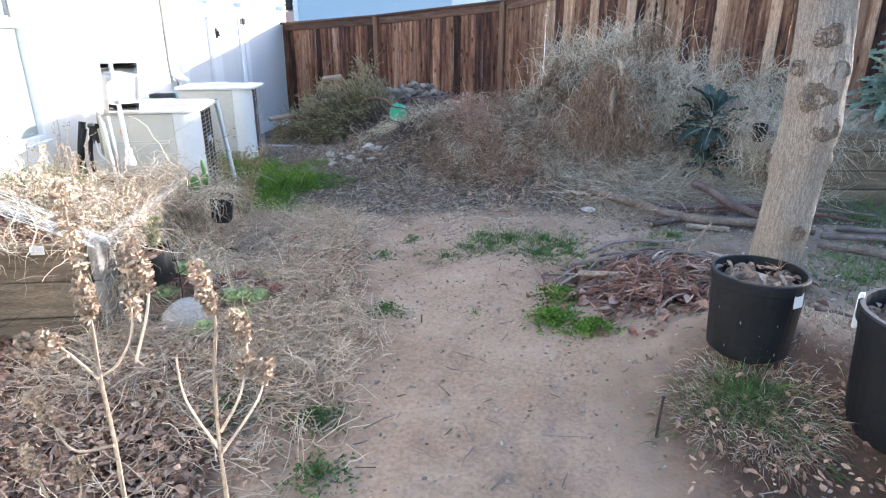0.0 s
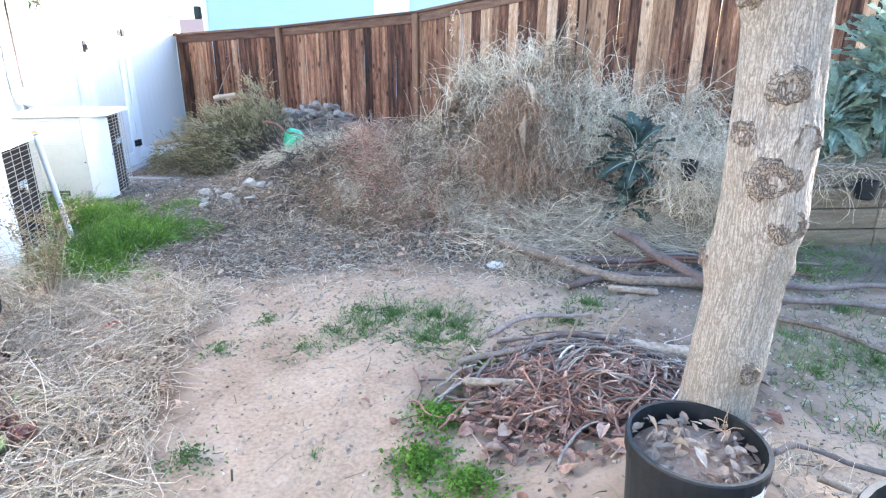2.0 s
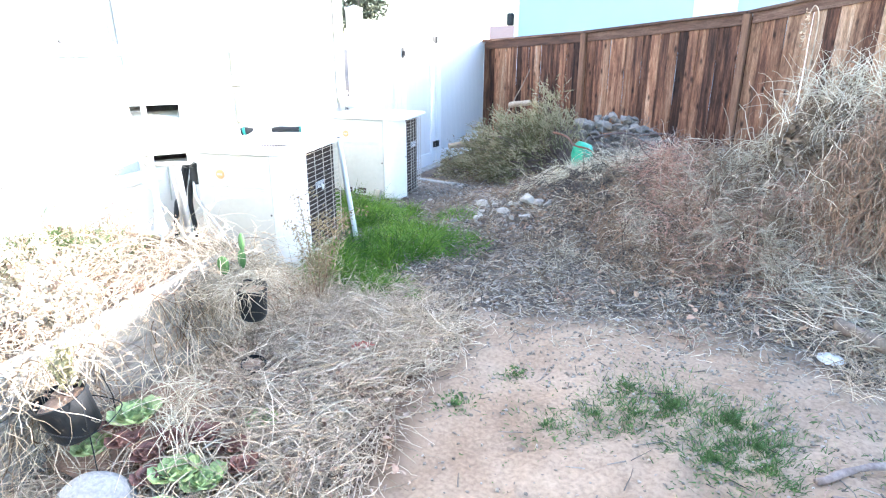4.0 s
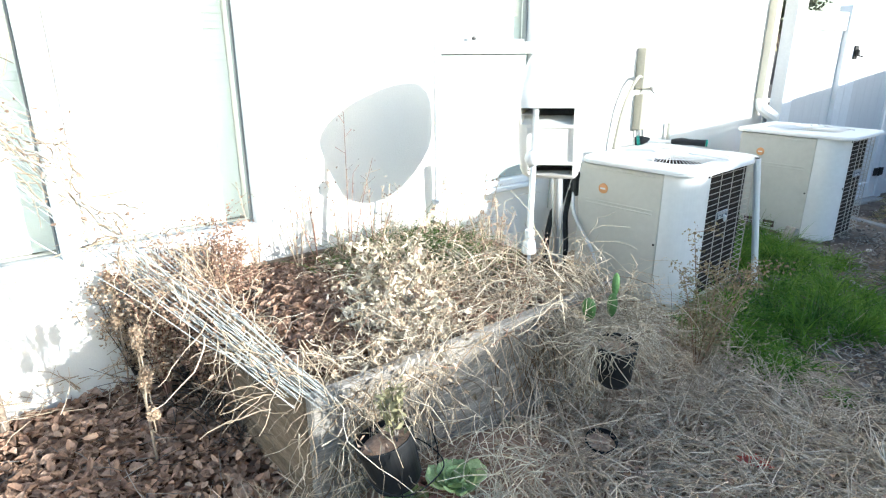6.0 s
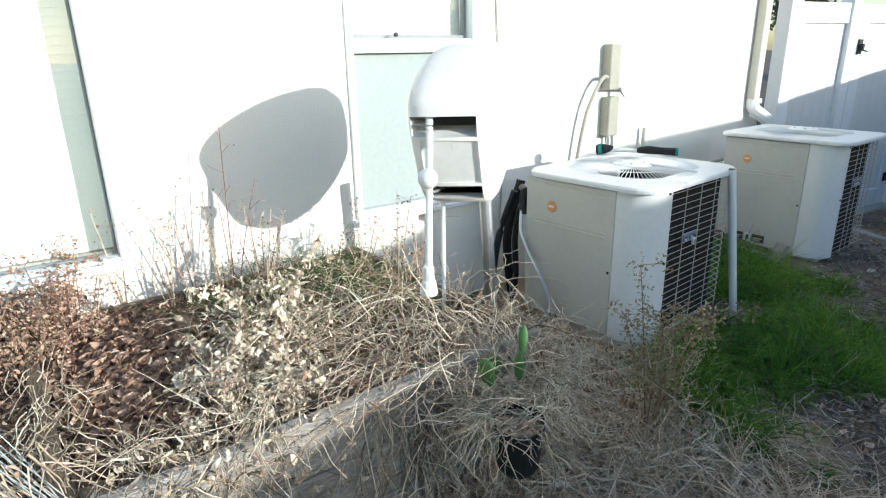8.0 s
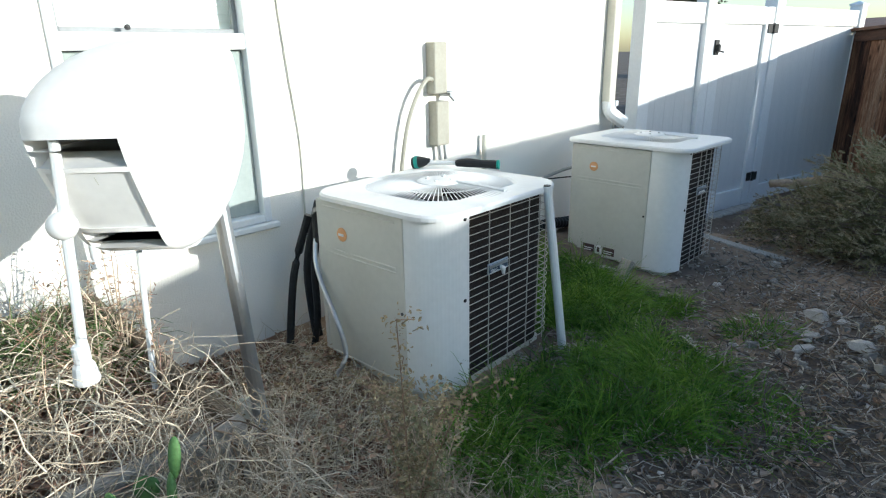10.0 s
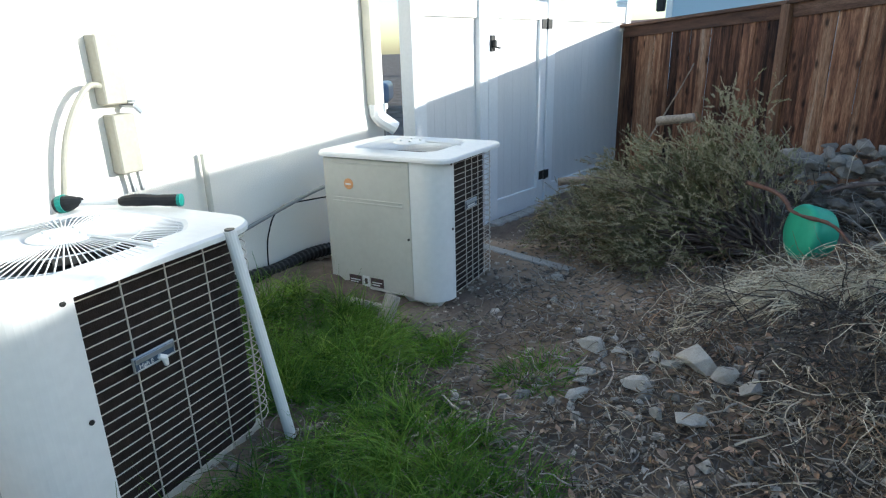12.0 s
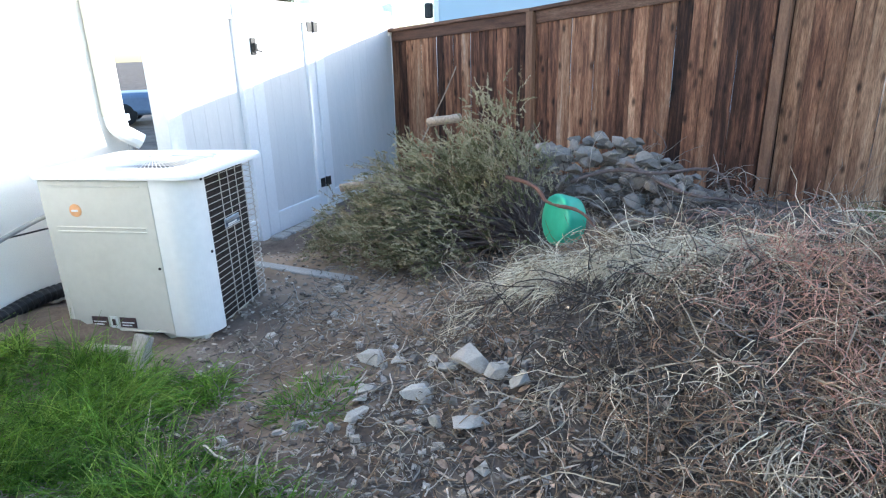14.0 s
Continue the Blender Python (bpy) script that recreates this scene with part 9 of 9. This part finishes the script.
# the tall clump: several heads of dead grass, matted and tangled
HEADS = [(1.12, 6.80, 0.36, 0.72), (1.36, 6.85, 0.36, 1.0), (1.66, 6.80, 0.36, 1.06), (2.02, 6.85, 0.38, 1.16), (2.42, 6.65, 0.38, 1.22), (2.78, 6.40, 0.38, 1.10), (3.15, 6.20, 0.36, 0.94), (1.78, 6.35, 0.36, 0.74), (1.38, 6.45, 0.30, 0.55), (2.15, 6.3, 0.3, 0.72), (3.5, 6.1, 0.3, 0.66)]
r_h = random.Random(21)
TUFTS = []
HEADS = [(hx, hy, hr, hh * 0.94) for hx, hy, hr, hh in HEADS]
for hx, hy, hr, hh in HEADS:
    TUFTS.append((hx, hy, hr * 0.8, hh * 0.86))
    for k in range(3):
        TUFTS.append((hx + r_h.gauss(0, 0.55 * hr), hy + r_h.gauss(0, 0.5 * hr), hr * r_h.uniform(0.35, 0.6), hh * r_h.uniform(0.68, 1.12)))


def tall_h(x, y):
    h = 0.08 + 0 * x
    for hx, hy, hr, hh in HEADS:
        h = np.maximum(h, hh * np.sqrt(np.clip(1 - ((x - hx) / (hr * 1.25)) ** 2 - ((y - hy) / (hr * 1.3)) ** 2, 0, 1)))
    return h


nl, per = 760, 22
pick = rng.choice(len(TUFTS), nl, p=np.array([h[3] for h in TUFTS]) / sum(h[3] for h in TUFTS))
H_ = np.array(TUFTS)[pick]
a, e = rng.uniform(0, 2 * math.pi, nl), np.arcsin(rng.uniform(0.0, 1, nl))
q = rng.uniform(0.55, 1.08, nl)
x = H_[:, 0] + H_[:, 2] * q * np.cos(a) * np.cos(e)
y = H_[:, 1] + H_[:, 2] * q * np.sin(a) * np.cos(e)
z = gz(x, y) * 0.9 + H_[:, 3] * q * np.sin(e)
aim = np.stack([np.cos(a) * np.cos(e) * 0.7, np.sin(a) * np.cos(e) * 0.7, np.where(np.sin(e) > 0.7, 0.7, 0.2)], -1) + rng.normal(0, 0.6, (nl, 3))
P = on_ground(locks(nl, per, np.stack([x, y, z], -1), aim, rng.uniform(0.14, 0.5, nl), 0.6, 1.9, 0.035, 0.55))
P = P.reshape(nl, per, 8, 3)
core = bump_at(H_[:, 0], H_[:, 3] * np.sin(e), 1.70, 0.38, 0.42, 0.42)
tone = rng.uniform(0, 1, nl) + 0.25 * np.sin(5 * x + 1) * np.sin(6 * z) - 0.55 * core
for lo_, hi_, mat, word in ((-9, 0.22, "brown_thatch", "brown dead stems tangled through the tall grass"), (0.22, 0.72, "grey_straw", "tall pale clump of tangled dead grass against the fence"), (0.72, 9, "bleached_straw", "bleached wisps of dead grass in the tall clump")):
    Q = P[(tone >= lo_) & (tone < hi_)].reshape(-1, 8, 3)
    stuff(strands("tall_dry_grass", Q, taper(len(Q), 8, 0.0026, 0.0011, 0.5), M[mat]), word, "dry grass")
# wisps along its top
n = 320
x, y = rng.normal(1.8, 0.55, n), rng.normal(6.8, 0.2, n)
P = wander(np.stack([x, y, gz(x, y) + tall_h(x, y) * rng.uniform(0.6, 0.95, n)], -1), np.stack([rng.normal(0, 0.35, n), rng.normal(0, 0.3, n), np.ones(n)], -1), rng.uniform(0.15, 0.42, n), 8, 0.28, 0.9)
stuff(strands("grass_wisps", P, taper(n, 8, 0.0026, 0.0009, 0.4), M["bleached_straw"]), "pale wisps standing over the grass clump", "dry grass")
# stems that hang down its front
x, y = scatter(6400, 0.9, 3.3, 5.6, 6.6, lambda x, y: np.maximum(bump_at(x, y, 1.72, 6.1, 0.4, 0.2), 0.7 * bump_at(x, y, 2.95, 5.85, 0.28, 0.25)))
n = len(x)
d = np.stack([rng.normal(0, 0.3, n), rng.normal(-0.3, 0.3, n), rng.uniform(-0.9, 0.1, n)], -1)
P = on_ground(wander(np.stack([x, y, gz(x, y) + tall_h(x, y + 0.3) * rng.uniform(0.25, 0.95, n)], -1), d, rng.uniform(0.14, 0.42, n), 8, 0.62, 1.2))
stuff(strands("hanging_dry_grass", P, taper(n, 8, 0.0023, 0.0010, 0.5), M["grey_straw"]), "dead grass hanging down the clump's front", "dry grass")
x, y = scatter(3400, 1.2, 2.3, 5.7, 6.6)
n = len(x)
P = on_ground(wander(np.stack([x, y, gz(x, y) + rng.uniform(0.15, 0.85, n) * bump_at(x, y, 1.62, 6.15, 0.34, 0.38)], -1), np.stack([rng.normal(0, 0.25, n), rng.normal(-0.2, 0.3, n), rng.normal(-0.6, 0.4, n)], -1), rng.uniform(0.12, 0.36, n), 7, 0.55, 1.3))
stuff(strands("brown_dead_stems", P, taper(n, 7, 0.0034, 0.0014, 0.5), M["rust_straw"]), "brown dead stems inside the grass clump", "dead plants")
# heart of the clump: dry core, not see-through, dark to stand for shaded gaps
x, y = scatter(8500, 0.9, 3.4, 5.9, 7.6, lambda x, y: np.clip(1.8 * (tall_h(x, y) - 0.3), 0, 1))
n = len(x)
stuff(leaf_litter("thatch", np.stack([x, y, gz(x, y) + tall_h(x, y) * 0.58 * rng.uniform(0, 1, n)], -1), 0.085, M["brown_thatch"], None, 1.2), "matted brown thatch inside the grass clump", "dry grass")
# loose grass on the ground before it
x, y = scatter(7000, 1.0, 3.4, 4.9, 6.0, lambda x, y: bump_at(x, y, 2.2, 5.5, 0.75, 0.35))
n = len(x)
P = on_ground(lying(x, y, gz(x, y) + 0.02 + 0.10 * rng.uniform(0, 1, n), rng.uniform(0.12, 0.4, n), 6, 0.25, 0.25))
stuff(strands("loose_grass", P, taper(n, 6, 0.0026, 0.0011, 0.4), M["grey_straw"]), "loose grey dead grass before the clump", "dry grass")
x, y = scatter(2600, 1.15, 2.2, 4.55, 5.3, lambda x, y: np.maximum(bump_at(x, y, 1.45, 4.85, 0.22, 0.14, -35), 0.3))
n = len(x)
P = wander(np.stack([x, y, gz(x, y)], -1), np.stack([rng.normal(0, 0.5, n), rng.normal(-0.2, 0.5, n), rng.uniform(0.4, 1, n)], -1), rng.uniform(0.08, 0.2, n), 5, 0.2, 0.9)
stuff(strands("pale_tuft", P, taper(n, 5, 0.0022, 0.0008, 0.4), M["straw"]), "pale upright dry tufts by the branches", "dry grass")


def reed(pts, label, tuft=True):
    rd = thing("reed", label, "reed", "reeds")
    c = curve_pts(pts, 6)
    bm = bmesh.new()
    tube(bm, c, [0.006 - 0.003 * i / len(c) for i in range(len(c))], 6)
    part("stem", bm, M["straw"], rd)
    if tuft:
        e = np.array(c[-1])
        plume = leaf_litter("plume", e + rng.normal(0, 1, (40, 3)) * [0.010, 0.010, 0.06] - [0, 0, 0.07], 0.032, M["seed_head"], rd, 1.4)
        plume["kind"] = "stuff"
    return rd


reed([(1.2, 7.05, 0.4), (1.19, 7.1, 1.2), (1.2, 7.15, 1.70), (1.16, 7.15, 1.82), (1.12, 7.12, 1.72)], "tall pale dry reed with a bent tip")
reed([(2.0, 7.0, 0.5), (2.1, 7.05, 1.4), (2.25, 7.1, 1.78), (2.32, 7.1, 1.72)], "tall pale dry reed with a bent tip")
reed([(2.1, 6.9, 0.5), (2.2, 6.95, 1.4), (2.22, 7.0, 1.82)], "tall pale dry reed")
reed([(2.95, 6.0, 0.6), (3.0, 6.0, 1.15), (3.05, 6.0, 1.38)], "dry corn stalk with torn leaves")
reed([(2.9, 6.0, 0.9), (3.15, 5.95, 1.2), (3.45, 5.9, 1.42), (3.6, 5.9, 1.38)], "dry corn stalk arching over the bed", False)
reed([(3.05, 5.95, 1.2), (3.25, 5.9, 1.0), (3.4, 5.85, 0.85)], "broken dry corn leaf", False)
for pts in ([(1.62, 5.98, 1.22), (1.66, 5.95, 1.14), (1.66, 5.93, 1.04)], [(1.60, 5.95, 0.95), (1.58, 5.90, 0.8), (1.6, 5.88, 0.62)]):
    hk = thing("corn_husk", "pale papery corn husk caught in the dry grass", "husk", "husks")
    bm = bmesh.new()
    tube(bm, curve_pts(pts, 5), [0.008, 0.014, 0.02, 0.024, 0.026, 0.026, 0.024, 0.018, 0.012, 0.008, 0.004], 7)
    part("husk", bm, M["pale_wood"], hk)


# ---- the far raised bed with its plants ----
tbed = thing("timber_bed", "raised bed of stacked weathered landscape timbers", "raised bed")
for k in range(4):
    z0 = -0.02 + 0.165 * k
    part("timber", new_box((2.72 + 0.04 * (k % 2), 5.26 + 0.012 * k, z0), (4.3, 5.40 + 0.012 * k, z0 + 0.16), 0.012, 2), M["old_timber"], tbed)
    part("timber", new_box((4.305, 5.26 + 0.012 * k, z0), (6.6, 5.40 + 0.012 * k, z0 + 0.16), 0.012, 2), M["old_timber"], tbed)
    part("timber", new_box((2.72, 5.45, z0), (2.86, 6.9, z0 + 0.16), 0.012, 2), M["old_timber"], tbed)
tb = mesh_object("timber_bed_soil", [(2.84, 5.44, 0.56), (6.6, 5.44, 0.56), (6.6, 6.6, 0.62), (2.84, 7.6, 0.66)], [(0, 1, 2, 3)], M["dry_leaf"])
stuff(tb, "brown soil in the timber raised bed", "soil")
x, y = scatter(5200, 2.7, 5.8, 5.3, 7.0, lambda x, y: smooth(7.2, 6.4, y + 0.3 * (x - 3)))
n = len(x)
P = wander(np.stack([x, y, 0.58 + rng.uniform(0, 0.18, n) * smooth(3.9, 2.9, x)], -1), np.stack([rng.normal(0, 0.7, n), rng.normal(-0.3, 0.6, n), rng.uniform(0, 0.8, n)], -1), rng.uniform(0.10, 0.34, n), 7, 0.55, 1.3)
stuff(strands("bed_dry_grass", P, taper(n, 7, 0.0028, 0.0011, 0.4), M["grey_straw"]), "dry grass spilling over the timber bed", "dry grass")
x, y = scatter(260, 2.75, 5.6, 5.18, 5.32)
n = len(x)
P = wander(np.stack([x, y, rng.uniform(0.45, 0.68, n)], -1), np.stack([rng.normal(0, 0.3, n), rng.normal(-0.4, 0.2, n), rng.uniform(-0.2, 0.3, n)], -1), rng.uniform(0.10, 0.40, n), 7, 0.5, 1.8)
stuff(strands("hanging_stems", P, taper(n, 7, 0.0024, 0.001, 0.4), M["straw"]), "dead stems hanging down the timber wall", "dead plants")
n = 90
c = np.stack([rng.uniform(2.5, 3.35, n), rng.uniform(5.12, 5.34, n), rng.uniform(0.38, 0.80, n)], -1)
aim = np.stack([rng.normal(-0.15, 0.4, n), rng.normal(-0.35, 0.3, n), rng.normal(-0.1, 0.4, n)], -1)
stuff(strands("straw_cascade", on_ground(locks(n, 14, c, aim, rng.uniform(0.16, 0.42, n), 0.65, 1.5, 0.045, 0.55)), taper(n * 14, 8, 0.0022, 0.0010), M["grey_straw"]), "pale straw spilling over the timber bed's corner", "dead plants")
clump(520, 3.3, 5.05, 0.55, 0.16, M["weed_green"], "bed_foot_grass", "green grass at the timber wall's foot", 0.0028, 1.0)
clump(380, 4.2, 5.0, 0.6, 0.16, M["weed_green"], "bed_foot_grass", "green grass at the timber wall's foot", 0.0028, 1.0)
dark_pot = plant_pot("black_pot", "small black pot wedged at the timber bed's corner", 2.64, 5.14, 0.60, 0.06, 0.13, (14, -10), None)
for px in (4.05,):
    plant_pot("black_pot", "small black pot hung on the timber wall", px, 5.16, 0.42, 0.08, 0.14, (0, 0), None)


def kale_leaf(q, wide):
    """A long frilled leaf along y, one unit long, with a toothed edge."""
    bm = bmesh.new()
    rows, cols = 22, 7
    grid = []
    for i in range(rows):
        t = i / (rows - 1)
        blade = max(0.0, (t - 0.22) / 0.78)
        w = wide * (0.10 + 1.9 * math.sin(math.pi * min(1.0, 0.06 + 0.88 * blade)) ** 0.7 * (blade > 0)) * (1.18 if i % 2 else 0.80) * (1 + 0.18 * math.sin(i * 1.9 + 2 * q))
        row = []
        for j in range(cols):
            u = (j / (cols - 1) - 0.5) * 2
            ruffle = (0.034 * math.sin(19 * t + 2.0 * u + 1.7 * q) + 0.020 * math.sin(44 * t - 3.0 * u + q)) * abs(u) ** 1.3 * min(1.0, 3 * blade)
            zz = 0.34 * t - (0.40 + 0.10 * (q % 3)) * t ** 2.4 + 0.05 * abs(u) * blade + ruffle
            row.append(bm.verts.new((u * w + 0.02 * math.sin(5 * t + q), t + 0.03 * abs(u) * (1 if i % 2 else -0.4), zz)))
        grid.append(row)
    for i in range(rows - 1):
        for j in range(cols - 1):
            bm.faces.new((grid[i][j], grid[i][j + 1], grid[i + 1][j + 1], grid[i + 1][j]))
    rib = [grid[i][cols // 2].co + Vector((0, 0, 0.002)) for i in range(0, rows - 2, 3)]
    bmesh.ops.solidify(bm, geom=bm.faces[:], thickness=0.003)
    bmesh.ops.recalc_face_normals(bm, faces=bm.faces[:])
    return bm, tube(bmesh.new(), rib, [0.017 * (1 - 0.8 * k / len(rib)) for k in range(len(rib))], 5)


def kale_plant(x, y, z, r, n, mat, label, seed, wide=0.16, lift=0.30):
    kp = thing("kale_plant", label, "kale", "kale plants", Matrix.Translation((x, y, z)))
    rr = random.Random(seed)
    protos = []
    for q in range(5):
        leaf_bm, rib_bm = kale_leaf(q, wide)
        leaf = part("leaf", leaf_bm, M[mat], kp, smooth=True)
        protos.append((leaf, part("midrib", rib_bm, M["kale_rib"], leaf, "pale thick midrib", smooth=True)))
    for k in range(n):
        f = k / n
        mm = Matrix.Translation((0, 0, lift * f)) @ Matrix.Rotation(k * 2.4 + rr.gauss(0, 0.2), 4, "Z") @ Matrix.Rotation(radians(-22 + 88 * f ** 1.3 + rr.gauss(0, 11)), 4, "X") @ Matrix.Rotation(rr.gauss(0, 0.3), 4, "Y") @ Matrix.Scale(r * rr.uniform(0.75, 1.15) * (1 - 0.15 * f), 4)
        leaf, rib = protos[k % 5]
        if k < 5:
            leaf.matrix_basis = mm
        else:
            share(rib, share(leaf, kp, mm), Matrix())
    bm = bmesh.new()
    tube(bm, [(0, 0, -0.2), (0, 0, lift)], [0.022, 0.016], 8)
    part("stem", bm, M["twig"], kp)
    return kp


kale_plant(4.58, 5.85, 0.96, 0.58, 140, "kale", "large grey-green frilled kale plant in the timber bed", 1, 0.062, 0.42)
kale_plant(4.15, 5.80, 0.80, 0.44, 50, "kale", "grey-green frilled kale plant in the timber bed", 2, 0.066, 0.2)
kale_plant(5.3, 6.0, 0.85, 0.60, 70, "kale", "grey-green frilled kale plant in the timber bed", 3, 0.064, 0.3)
kale_plant(2.46, 5.70, 0.58, 0.36, 24, "kale_dark", "dark blue-green leafy plant in the dry grass", 4, 0.085, 0.14)
kale_plant(2.36, 5.52, 0.26, 0.28, 14, "kale_dark", "dark blue-green leafy plant in the dry grass", 5, 0.11, 0.08)
x, y = scatter(1200, 0.9, 2.2, 8.3, 9.2)
n = len(x)
P = wander(np.stack([x, y, gz(x, y)], -1), np.stack([rng.normal(0, 0.5, n), rng.normal(-0.2, 0.5, n), rng.uniform(0.4, 1, n)], -1), rng.uniform(0.1, 0.35, n), 6, 0.22, 0.9)
stuff(strands("fence_foot_grass", P, taper(n, 6, 0.0028, 0.001, 0.4), M["grey_straw"]), "dry grass at the board fence's foot", "dry grass")
clump(700, 1.5, 8.6, 0.4, 0.3, M["weed_green"], "fence_weeds", "green weeds at the board fence's foot", 0.004, 0.8)
